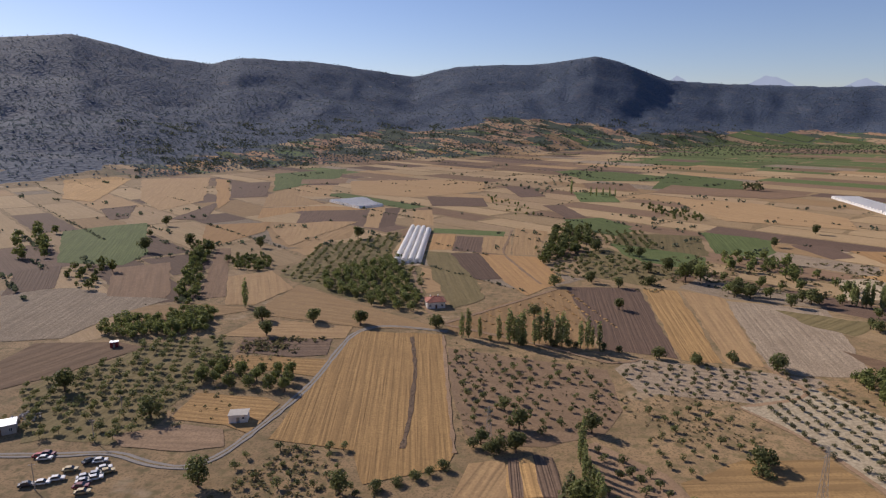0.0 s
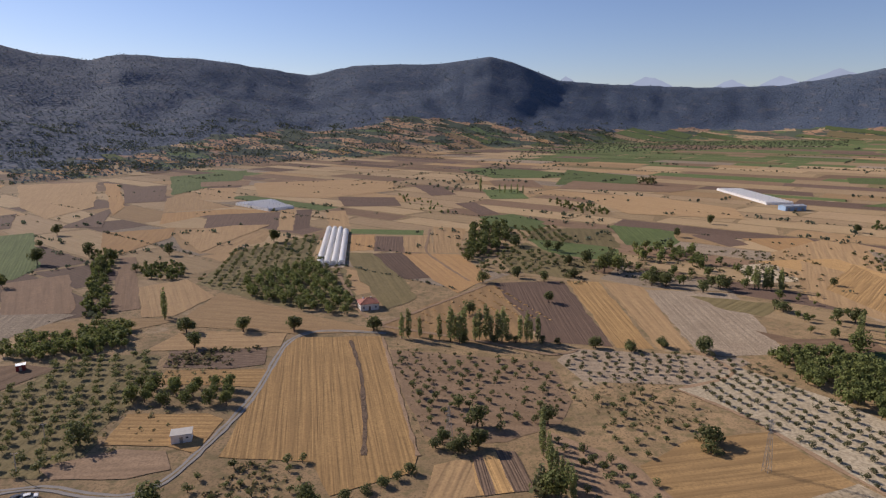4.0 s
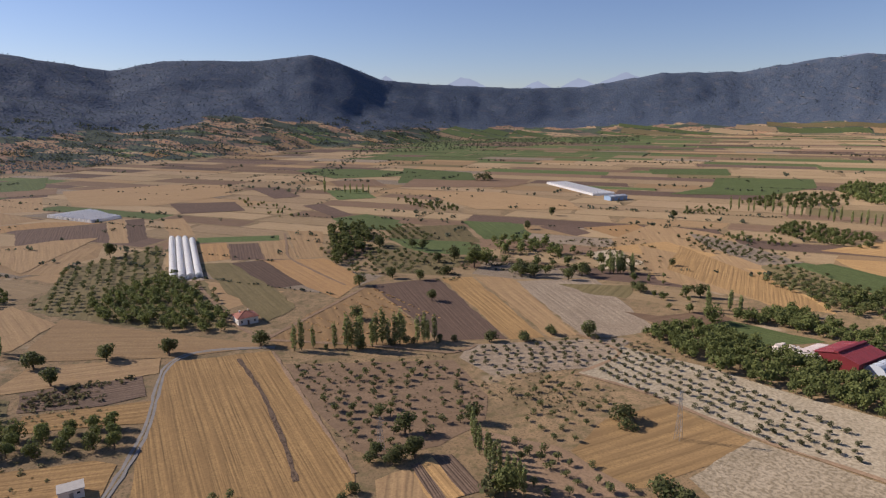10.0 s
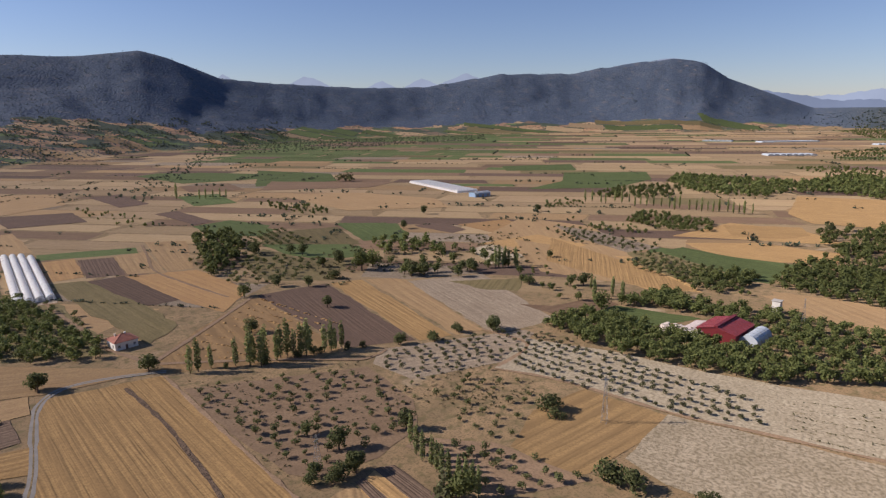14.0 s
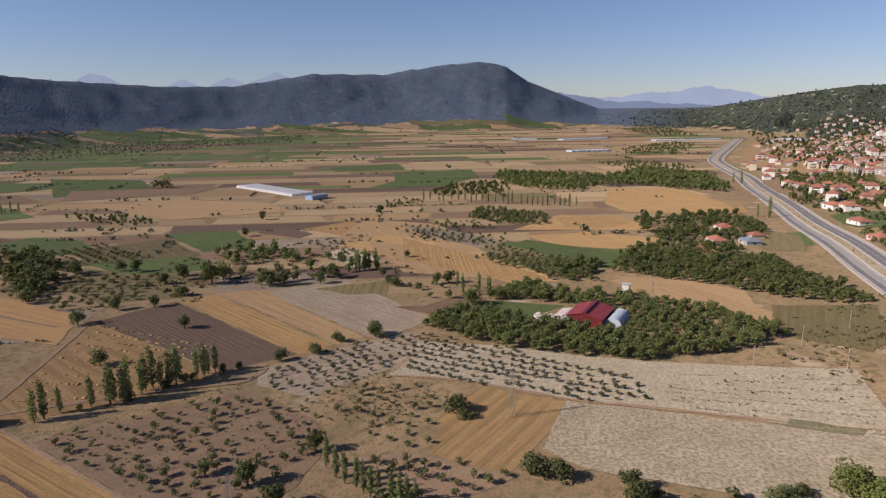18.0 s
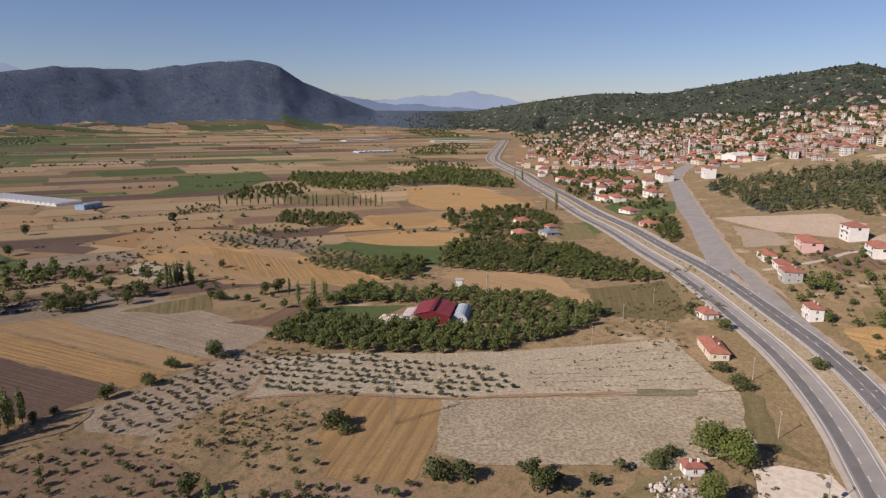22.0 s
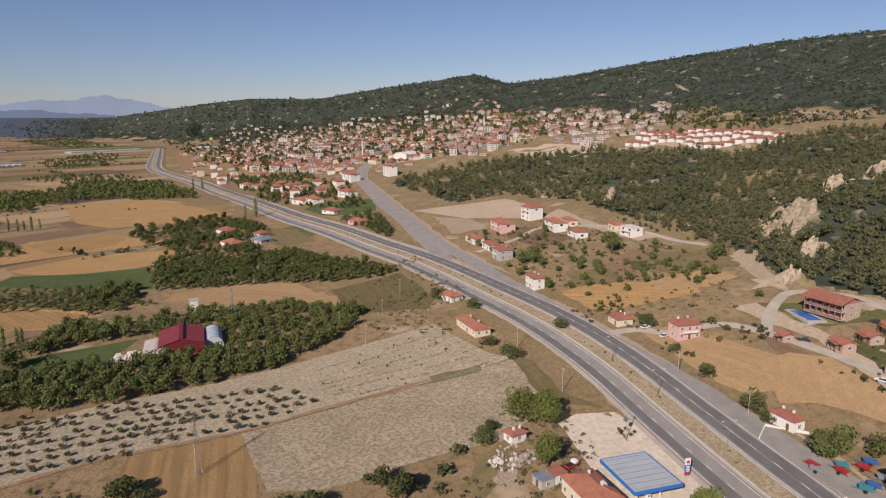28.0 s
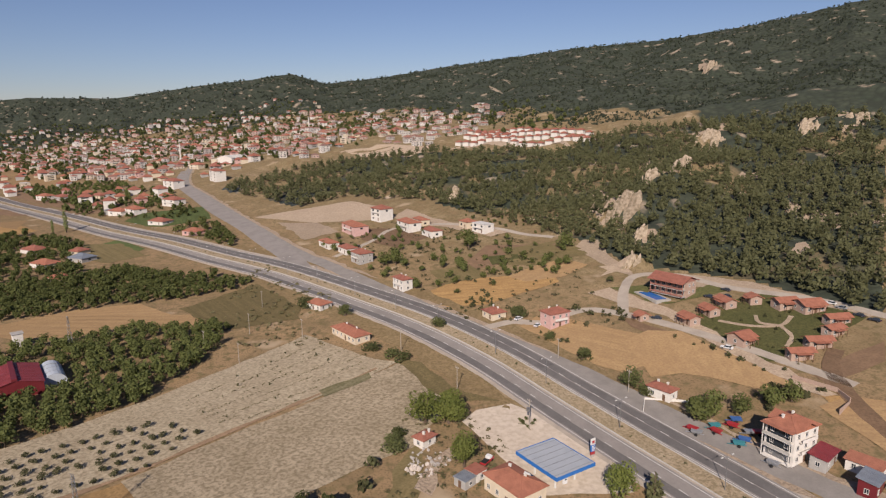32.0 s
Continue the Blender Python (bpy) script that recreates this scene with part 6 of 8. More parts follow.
region(5, [(153, -63), (154, -76), (146, -84), (140, -75), (142, -60)], "bush", 1.8, 3.6, 0.8, "green garden trees behind the works yard", grow=0, keep=off_road)
region(7, [(205, -66), (203, -77), (164, -86), (138, -90), (137, -86), (161, -79)], "bush", 1, 2, 0.7, "young shrubs along the pale drive", grow=0, keep=off_road)
tufts(90, [(-50, 214), (-12, 220), (-7, 202), (-45, 198)], 0.8, 1.8, "dark low bushes in rows on the furrowed plot")

region(5, [(208, -88), (212, -126), (193, -144), (173, -143), (164, -95)], "bush", 0.7, 1.8, 0.3, "small green shrubs on the hotel lawn", grow=0, keep=off_road)


# ---- far ranges beyond the valley: glowing strips, distance haze put into their colour ----
def haze_glow(name, colour, strength):
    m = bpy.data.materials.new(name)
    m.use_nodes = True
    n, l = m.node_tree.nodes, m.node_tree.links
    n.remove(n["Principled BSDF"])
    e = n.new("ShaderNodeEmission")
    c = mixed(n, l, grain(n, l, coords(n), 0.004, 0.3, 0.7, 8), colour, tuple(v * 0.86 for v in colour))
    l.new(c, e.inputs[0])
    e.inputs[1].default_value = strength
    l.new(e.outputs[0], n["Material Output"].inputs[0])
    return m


def far_ridge(name, r, colour, tops, a0, a1, rough, label):
    """A strip of distant mountain: heading and height of its tops in degrees, uneven crest."""
    rng = np.random.RandomState(int(a0) + 90)
    az = np.linspace(a0, a1, int((a1 - a0) * 14))
    e = np.interp(az, [t[0] for t in tops], [t[1] for t in tops])
    for f, w in ((1.7, 0.5), (4.1, 0.3), (9.3, 0.18), (21.0, 0.08)):
        e = e + rough * w * np.sin(az * f + rng.uniform(0, 6))
    x, y = CX + r * np.sin(np.radians(az)), CY + r * np.cos(np.radians(az))
    z = 98 + r * np.tan(np.radians(e))
    n = len(az)
    back = 1.008
    v = np.concatenate([np.stack([x, y, np.full(n, -20.0)], -1), np.stack([CX + (x - CX) * back, CY + (y - CY) * back, z], -1)])
    k = np.arange(n - 1)
    ob = new(name, mesh_of(name, v, np.stack([k, k + 1, n + k + 1, n + k], -1), haze_glow(name, colour, 1.0)))
    tagged(ob, label, "backdrop", kind="structure")


# the pale blues stand in for haze; the strips emit them, unlit by the sun
far_ridge("backdrop_pale", 4800, (0.34, 0.385, 0.50), [(50, 0.6), (57, 1.0), (62, 1.5), (64, 1.55), (66, 1.95), (68, 1.5), (71, 0.9), (76, 0.6), (80, 0.2)], 50, 80, 0.12, "glowing strip of far mountains at the valley's end, haze painted pale blue")
far_ridge("backdrop_near", 4720, (0.20, 0.235, 0.33), [(50, 1.2), (54, 1.55), (56, 1.3), (58, 0.8), (61, 0.75), (64, 0.5), (68, 0.3), (74, 0.1)], 50, 76, 0.10, "glowing strip of hills closing the valley, haze painted blue-grey")
far_ridge("backdrop_peaks", 4850, (0.29, 0.33, 0.43), [(6, 1.6), (8.3, 2.6), (9.3, 3.4), (10.6, 2.5), (12.5, 1.8), (14.4, 2.4), (15.8, 3.15), (16.7, 3.1), (18.3, 2.2), (20.5, 2.0), (22.5, 2.8), (24, 2.1), (25.9, 3.0), (27.3, 2.5), (29.8, 3.4), (31, 3.0), (33.5, 2.4), (35.4, 3.1), (37.2, 2.4), (39.3, 2.6), (42, 3.3), (43.7, 3.5), (46, 4.3), (47.4, 4.3), (48, 3.0)], 6, 48, 0.07, "glowing strip of bare peaks behind the wooded range, haze painted pale")

# ---- buildings ----
def box(bm, x0, y0, z0, x1, y1, z1, bevel=0.0):
    """A block added to bm, its upright edges softened where bevel is given."""
    r = bmesh.ops.create_cube(bm, size=1.0, matrix=Matrix.Translation(((x0 + x1) / 2, (y0 + y1) / 2, (z0 + z1) / 2)) @ Matrix.Diagonal((x1 - x0, y1 - y0, z1 - z0, 1)))
    if bevel:
        edges = list({e for v in r["verts"] for e in v.link_edges})
        bmesh.ops.bevel(bm, geom=edges, offset=bevel, segments=1, affect="EDGES")


def block(x0, y0, z0, x1, y1, z1, bevel=0.0):
    bm = bmesh.new()
    box(bm, x0, y0, z0, x1, y1, z1, bevel)
    return bm


def roof_mesh(kind, w, d, z, over=0.55, thick=0.16, pitch=0.42):
    """A roof slab with eaves: hip, gable, shed or flat, ridge along x."""
    a, b = w / 2 + over, d / 2 + over
    bm = bmesh.new()
    if kind in ("flat",):
        box(bm, -a + 0.3, -b + 0.3, z, a - 0.3, b - 0.3, z + 0.22, 0.04)
        return bm
    if kind == "shed":
        rise = 0.16 * d
        tops = [(-a, -b, z + 0.05), (a, -b, z + 0.05), (a, b, z + 0.05 + rise), (-a, b, z + 0.05 + rise)]
        faces = [(0, 1, 2, 3)]
    elif kind == "gable":
        h = pitch * b
        tops = [(-a, -b, z), (a, -b, z), (a, 0, z + h), (-a, 0, z + h), (a, b, z), (-a, b, z)]
        faces = [(0, 1, 2, 3), (3, 2, 4, 5)]
    else:
        h, r = pitch * b, max(a - b, 0.3)
        tops = [(-a, -b, z), (a, -b, z), (a, b, z), (-a, b, z), (-r, 0, z + h), (r, 0, z + h)]
        faces = [(0, 1, 5, 4), (1, 2, 5), (2, 3, 4, 5), (3, 0, 4)]
    up = [bm.verts.new(v) for v in tops]
    lo = [bm.verts.new((x, y, q - thick)) for x, y, q in tops]
    edges = {}
    for f in faces:
        bm.faces.new([up[k] for k in f])
        bm.faces.new([lo[k] for k in reversed(f)])
        for i, j in zip(f, f[1:] + f[:1]):
            edges[frozenset((i, j))] = edges.get(frozenset((i, j)), 0) + 1
    for e, c in edges.items():
        if c == 1:
            i, j = tuple(e)
            bm.faces.new((up[i], up[j], lo[j], lo[i]))
    bmesh.ops.recalc_face_normals(bm, faces=bm.faces[:])
    return bm


SHARED = {}


def shared(key, make, mat):
    """One mesh kept for all alike parts."""
    if key not in SHARED:
        me = bpy.data.meshes.new(key[0])
        bm = make()
        bm.to_mesh(me)
        bm.free()
        me.materials.append(mat)
        SHARED[key] = me
    return SHARED[key]


def place(name, me, parent, m):
    ob = new(name, me)
    ob.parent = parent
    ob.matrix_local = m
    return ob


def window(parent, x, y, z, turn, w=1.1, h=1.25, fine=True):
    """A window on a wall: proud frame with a dark pane, and a sill."""
    m = Matrix.Translation((x, y, z)) @ Matrix.Rotation(radians(turn), 4, "Z")
    if not fine:
        return place("window", shared(("window", w, h), lambda: block(-w / 2, -0.06, 0, w / 2, 0.05, h), GLASS), parent, m)

    def frame_mesh():
        bm = bmesh.new()
        t = 0.09
        for q in ((-w / 2, 0, -w / 2 + t, h), (w / 2 - t, 0, w / 2, h), (-w / 2 + t, 0, w / 2 - t, t), (-w / 2 + t, h - t, w / 2 - t, h), (-t / 2, t, t / 2, h - t)):
            box(bm, q[0], -0.09, q[1], q[2], 0.05, q[3])
        return bm

    f = place("window", shared(("window_frame", w, h), frame_mesh, FRAME), parent, m)
    place("pane", shared(("pane", w, h), lambda: block(-w / 2 + 0.09, -0.04, 0.09, w / 2 - 0.09, 0.0, h - 0.09), GLASS), f, Matrix())
    place("sill", shared(("sill", w), lambda: block(-w / 2 - 0.08, -0.2, -0.08, w / 2 + 0.08, 0.05, -0.01), CONCRETE), f, Matrix())
    return f


LOOK_WALL = {"white": "white-rendered", "cream": "cream-rendered", "pink": "pink-rendered", "grey": "bare grey", "stone": "pale stone", "maroon": "maroon sheet-metal"}
LOOK_ROOF = {"red": "red tiled roof", "orange": "orange tiled roof", "tin": "grey tin roof", "maroon": "dark red sheet roof", "white": "pale flat roof"}


def house_at(w, d, tall, storeys, roof, wall, tiles_, fine=True, name="house", tiny=False):
    """A house standing at the origin, long side along x."""
    if storeys > 2:
        name = "apartment_building"
    elif storeys == 1:
        name = "cottage" if roof in ("hip", "gable") else "outbuilding"
    kind_word = {"house": "house", "apartment_building": "building", "cottage": "house", "outbuilding": "outbuilding"}[name]
    root = new(name)
    bm = block(-w / 2, -d / 2, -1.6, w / 2, d / 2, tall + 0.02)
    if roof in ("gable", "shed"):
        for s in (-1, 1):
            x0, x1 = s * w / 2, s * (w / 2 - 0.25)
            prof = [(-d / 2, tall), (d / 2, tall), (0, tall + 0.42 * (d / 2 + 0.2) - 0.1)] if roof == "gable" else [(-d / 2, tall), (d / 2, tall), (d / 2, tall + 0.13 * d)]
            va, vb = [bm.verts.new((x0, y, z)) for y, z in prof], [bm.verts.new((x1, y, z)) for y, z in prof]
            bm.faces.new(va), bm.faces.new(vb[::-1])
            for k in range(3):
                bm.faces.new((va[k], va[(k + 1) % 3], vb[(k + 1) % 3], vb[k]))
        bmesh.ops.recalc_face_normals(bm, faces=bm.faces[:])
    part("wall", bm, WALLS[wall], root)
    part("roof", roof_mesh(roof, w, d, tall, *((0.8, 0.16, 0.62) if tiny and roof == "hip" else (0.85,) if wall == "stone" else ())), ROOFS[tiles_], root)
    if roof == "hip" and fine:
        b_, a_ = d / 2 + 0.55, w / 2 + 0.55
        h = 0.42 * b_
        ridge = bmesh.new()
        r = max(a_ - b_, 0.3)
        limb(ridge, (-r, 0, tall + h), (r, 0, tall + h), 0.12, 0.12, 6)
        for sx in (-1, 1):
            for sy in (-1, 1):
                limb(ridge, (sx * r, 0, tall + h), (sx * a_, sy * b_, tall), 0.11, 0.09, 6)
        part("ridge_cap", ridge, ROOFS[tiles_], root)
    if roof in ("hip", "gable"):
        for k in range(2 if fine and wall != "stone" else 0):
            x, y = w * (0.18 - 0.42 * k), d * 0.14
            z = tall + 0.42 * (d / 2 - abs(y)) * 0.8
            bm = block(x - 0.3, y - 0.25, z - 0.3, x + 0.3, y + 0.25, z + 1.1)
            box(bm, x - 0.38, y - 0.33, z + 1.1, x + 0.38, y + 0.33, z + 1.22)
            part("chimney", bm, WALLS["white" if wall != "stone" else "stone"], root)
    n = max(1, int(w / 3.0)) if fine else 1 if tiny else 2
    m_ = max(1, int(d / 3.6)) if fine else 1
    step = tall / storeys
    for s in range(storeys):
        z = s * step + min(1.0, step * 0.3)
        hh = min(1.3, step * 0.45)
        for k in range(n):
            x = (k + 0.5) * w / n - w / 2
            for side, turn in ((-d / 2, 0), (d / 2, 180)) if fine else ((-d / 2, 0),):
                if s == 0 and k == n // 2 and side < 0 and not tiny:
                    continue
                window(root, x, side, z, turn, 1.1 if fine else w * 0.55 if tiny else 1.8, hh, fine)
        for k in range(m_):
            y = (k + 0.5) * d / m_ - d / 2
            for side, turn in ((w / 2, 90), (-w / 2, -90)) if fine else ((w / 2, 90),) if s == storeys - 1 else ():
                window(root, side, y, z, turn, 1.1 if fine else 1.8, hh, fine)
    x = (n // 2 + 0.5) * w / n - w / 2
    if tiny:
        return tagged(root, f"{LOOK_WALL[wall]} {('one', 'two', 'three', 'four')[storeys - 1]}-storey town house with {LOOK_ROOF[tiles_]}", kind_word, "houses")
    door = part("door", block(x - 0.5, -d / 2 - 0.05, 0.02, x + 0.5, -d / 2 + 0.05, 2.08, 0.01), WOODEN, root)
    if fine:
        part("handle", block(x + 0.33, -d / 2 - 0.1, 1.0, x + 0.42, -d / 2 - 0.05, 1.06), STEEL, door)
    if fine and wall == "stone":
        porch = part("porch_roof", block(-w * 0.36, -d / 2 - 2.1, tall - 0.42, w * 0.36, -d / 2 - 0.02, tall - 0.28, 0.03), ROOFS[tiles_], root)
        for px in (-w * 0.33, 0.0, w * 0.33):
            part("post", block(px - 0.08, -d / 2 - 2.0, -0.6, px + 0.08, -d / 2 - 1.84, tall - 0.42), WOODEN, porch)
    if storeys > 1:
        for s in range(1 if fine else storeys - 1, storeys):
            bm = block(-w * 0.32, -d / 2 - 1.15, s * step - 0.12, w * 0.32, -d / 2 + 0.02, s * step + 0.02)
            box(bm, -w * 0.32, -d / 2 - 1.15, s * step + 0.02, w * 0.32, -d / 2 - 1.07, s * step + 0.9)
            part("balcony", bm, WALLS["white"], root)
    tagged(root, f"{LOOK_WALL[wall]} {('one', 'two', 'three', 'four')[storeys - 1]}-storey {'house' if kind_word == 'house' else name.replace('_', ' ')} with {LOOK_ROOF[tiles_]}", kind_word, "houses")
    return root


def house(x, y, turn, w, d, tall, storeys, roof, wall, tiles_, fine=None):
    near = math.hypot(x - 60, y - 40) < 330
    root = house_at(w, d, tall, storeys, roof, wall, tiles_, near if fine is None else fine)
    c, s = math.cos(radians(turn)), math.sin(radians(turn))
    corners = [(x + a * w / 2 * c - b * d / 2 * s, y + a * w / 2 * s + b * d / 2 * c) for a in (-1, 1) for b in (-1, 1)]
    zs = [high(*p) for p in corners]
    # the front faces the lower side
    if high(x + s * 3, y - c * 3) > high(x - s * 3, y + c * 3):
        turn += 180
    root.matrix_world = Matrix.Translation((x, y, 0.5 * (min(zs) + max(zs)))) @ Matrix.Rotation(radians(turn), 4, "Z")
    TAKEN.append((x, y, max(w, d) * 0.75))
    return root


TAKEN = []
for x, y, turn, w, d, tall, storeys, roof, wall, tiles in (
    (172, 37, -62, 5.3, 4.0, 2.8, 1, "hip", "white", "red"),
    (139, 24, 16, 13.5, 8.7, 4.5, 1, "hip", "cream", "orange"),
    (148, 34, 26, 4.0, 4.0, 2.4, 1, "flat", "grey", "tin"),
    (150, 30, 25, 4.0, 4.0, 2.6, 1, "flat", "white", "red"),
    (269, 38, 19, 19.2, 7.4, 3.2, 1, "hip", "cream", "orange"),
    (315, 44, 31, 10.7, 7.3, 3, 1, "hip", "white", "orange"),
    (317, -0, 15, 9.8, 5.8, 6, 2, "hip", "white", "red"),
    (256, -24, 10, 8.1, 7.1, 3, 1, "hip", "cream", "red"),
    (234, -42, -81, 9.9, 7.0, 6, 2, "hip", "pink", "red"),
    (165, -42, 19, 8.0, 4.6, 3.5, 1, "hip", "white", "red"),
    (117, -55, -69, 8.4, 4.0, 3.4, 1, "shed", "grey", "maroon"),
    (110, -61, 19, 8.0, 3.9, 3, 1, "shed", "white", "orange"),
    (104, -55, -69, 6.5, 4.0, 4, 1, "shed", "maroon", "tin"),
    (205, -87, -5, 7.3, 4.8, 3, 1, "gable", "stone", "orange"),
    (207, -99, -8, 7.0, 4.7, 3, 1, "gable", "stone", "orange"),
    (210, -110, -11, 8.0, 4.9, 3, 1, "gable", "stone", "orange"),
    (206, -121, -23, 5.0, 4.7, 3, 1, "gable", "stone", "orange"),
    (196, -127, 79, 8.4, 5.9, 3.2, 1, "gable", "stone", "orange"),
    (189, -132, 81, 9.1, 7.7, 3.2, 1, "gable", "stone", "orange"),
    (175, -130, 80, 9.0, 4.0, 3, 1, "gable", "stone", "orange"),
    (169, -121, -87, 7.2, 4.0, 3, 1, "gable", "stone", "orange"),
    (165, -109, 72, 8.5, 4.0, 3, 1, "gable", "stone", "orange"),
    (162, -97, 72, 8.0, 4.0, 3, 1, "gable", "stone", "orange"),
    (181, -90, -80, 7.0, 6.9, 3, 1, "gable", "stone", "orange"),
    (218, -74, -8, 4.0, 4.0, 2.4, 1, "gable", "stone", "orange"),
    (817, 79, 16, 25.8, 11.6, 12, 4, "hip", "white", "red"),
    (474, -31, 18, 13.5, 11.2, 9, 3, "hip", "white", "red"),
    (451, -5, 10, 23.3, 10.8, 6, 2, "hip", "pink", "orange"),
    (428, 18, 14, 15.9, 7.6, 3.5, 1, "hip", "white", "orange"),
    (405, 10, 13, 12.7, 7.9, 3.5, 1, "hip", "white", "red"),
    (379, 7, 14, 11.8, 8.8, 6, 2, "hip", "grey", "red"),
    (431, -39, 8, 19.3, 9.7, 6, 2, "hip", "white", "orange"),
    (440, -51, 5, 14.6, 6.9, 4, 1, "hip", "cream", "orange"),
    (405, -47, 8, 14.1, 8.3, 4, 1, "hip", "white", "red"),
    (389, -77, 15, 13.5, 7.6, 5.5, 2, "flat", "white", "white"),
    (407, -74, 8, 9.8, 8.2, 4, 1, "hip", "cream", "orange"),
    (967, 102, 36, 20.4, 12.8, 6, 2, "hip", "cream", "orange"),
    (25, 280, 20, 9.6, 8.9, 3.6, 1, "hip", "white", "red"),
    (544, 214, 43, 16.0, 11.9, 3, 1, "hip", "white", "red"),
    (487, 196, 44, 16.1, 11.2, 3, 1, "hip", "white", "orange"),
    (437, 178, 44, 12.9, 9.6, 3, 1, "hip", "cream", "orange"),
    (498, 176, 45, 14.3, 11.5, 3, 1, "hip", "grey", "tin"),
    (524, 182, -42, 10.2, 10.0, 3, 1, "hip", "cream", "red"),
    (693, 173, 44, 18.6, 12.2, 4, 1, "hip", "white", "orange"),
    (684, 158, 30, 19.5, 12.5, 5, 2, "hip", "white", "orange"),
    (697, 124, 36, 20.4, 12.8, 6, 2, "hip", "white", "red"),
    (610, 132, 45, 17.7, 11.9, 3, 1, "hip", "white", "red"),
    (543, 104, 44, 14.3, 10.9, 3, 1, "hip", "pink", "orange"),
    (815, 128, 31, 23.1, 13.7, 9, 3, "hip", "white", "red"),
    (833, 208, 37, 17.7, 11.9, 3, 1, "hip", "cream", "red"),
    (883, 273, 39, 19.5, 12.5, 5, 2, "hip", "white", "orange"),
    (862, 251, 32, 18.6, 12.2, 4, 1, "hip", "grey", "red"),
    (1461, 436, 37, 23.1, 13.7, 9, 3, "hip", "cream", "red"),
    (1416, 496, 39, 19.5, 12.5, 5, 1, "gable", "grey", "maroon"),
    (1284, 276, 18, 22.2, 13.4, 8, 3, "hip", "white", "red"),
    (2038, 423, 27, 24.0, 14.0, 10, 3, "hip", "white", "white"),
):
    house(x, y, turn, w, d, tall, storeys, roof, wall, tiles)



def apartment_block():
    """The three-storey block by the works yard: balconies along one end, cross gable, side wing."""
    w, d, tall = 10.0, 8.4, 9.6
    root = house(124, -51, -82, w, d, tall, 3, "hip", "white", "orange")
    for s in range(3):
        z = s * 3.2 + (0.05 if s == 0 else -0.12)
        slab = part("balcony", block(-w / 2 - 1.5, -d / 2 + 0.1, z, -w / 2 + 0.02, d / 2 - 0.1, z + 0.16), WALLS["white"], root)
        if s:
            part("railing", block(-w / 2 - 1.5, -d / 2 + 0.1, z + 0.16, -w / 2 - 1.4, d / 2 - 0.1, z + 1.0), CONCRETE_PALE, slab)
        part("shutter", block(-w / 2 - 0.06, -d / 2 + 0.7, z + 0.4, -w / 2 - 0.01, d / 2 - 0.7, z + 2.5), GLASS if s else STEEL, slab)
        for y in (-d / 2 + 0.2, d / 2 - 0.4):
            part("column", block(-w / 2 - 1.5, y, z + 0.16, -w / 2 - 1.3, y + 0.2, z + 3.1), WALLS["white"], slab)
    cross = roof_mesh("gable", d + 1.0, 5.0, tall + 0.25, 0.5, 0.16, 0.55)
    cross.transform(Matrix.Rotation(radians(90), 4, "Z"))
    part("cross_gable", cross, ROOFS["orange"], root)
    part("eaves_roof", block(-w / 2 - 2.0, -d / 2 - 0.4, tall - 0.12, -w / 2 + 0.1, d / 2 + 0.4, tall + 0.06, 0.03), ROOFS["orange"], root)
    wing = part("wing", block(w / 2, -1.5, -1.5, w / 2 + 4.0, 3.6, 5.4), WALLS["white"], root)
    part("wing_roof", block(w / 2 - 0.02, -2.0, 5.4, w / 2 + 4.5, 4.1, 5.62, 0.05), ROOFS["orange"], wing)


def hotel():
    """Two-storey hotel with open galleries on posts under one wide gabled roof."""
    root = tagged(new("hotel"), "two-storey stone hotel with open galleries and red gabled roof", "building")
    w, d, tall = 16.0, 8.0, 6.2
    part("wall", block(-w / 2, -d / 2 + 0.5, -2.0, w / 2, d / 2 + 0.5, tall), WALLS["stone"], root)
    roof = roof_mesh("gable", w, d + 4.0, tall + 0.1, 0.9, 0.2, 0.36)
    roof.transform(Matrix.Translation((0, -1.2, 0)))
    part("roof", roof, ROOFS["red"], root)
    for s in (-1, 1):
        gable = bmesh.new()
        v = [gable.verts.new((s * (w / 2 - k), y, z)) for k in (0.0, 0.25) for y, z in ((-d / 2 + 0.5, tall), (d / 2 + 0.5, tall), (-1.2, tall + 2.1))]
        gable.faces.new(v[:3]), gable.faces.new(v[3:][::-1])
        for k in range(3):
            gable.faces.new((v[k], v[(k + 1) % 3], v[3 + (k + 1) % 3], v[3 + k]))
        bmesh.ops.recalc_face_normals(gable, faces=gable.faces[:])
        part("gable_wall", gable, WALLS["brick"], root)
    for z in (0.0, 3.1):
        deck = part("gallery", block(-w / 2, -d / 2 - 2.6, z - 0.18, w / 2, -d / 2 + 0.5, z + 0.02), CONCRETE, root)
        part("railing", block(-w / 2, -d / 2 - 2.6, z + 0.35, w / 2, -d / 2 - 2.5, z + 1.0), WALLS["brick"], deck, "dark red gallery railing")
        for k in range(7):
            x = -w / 2 + 0.15 + k * (w - 0.3) / 6
            part("post", block(x - 0.13, -d / 2 - 2.55, z, x + 0.13, -d / 2 - 2.3, z + 3.0), WALLS["brick"], deck)
        for k in range(5):
            window(root, -w / 2 + 1.8 + k * (w - 3.6) / 4, -d / 2 + 0.5, z + 0.5, 0, 1.6, 2.0)
    for s, turn in ((1, 90), (-1, -90)):
        for z in (1.0, 4.1):
            for y in (-1.0, 2.2):
                window(root, s * w / 2, y, z, turn)
    x, y = 234, -103
    root.matrix_world = Matrix.Translation((x, y, high(x, y) + 0.5)) @ Matrix.Rotation(radians(199), 4, "Z")
    TAKEN.append((x, y, 11))


apartment_block()
hotel()

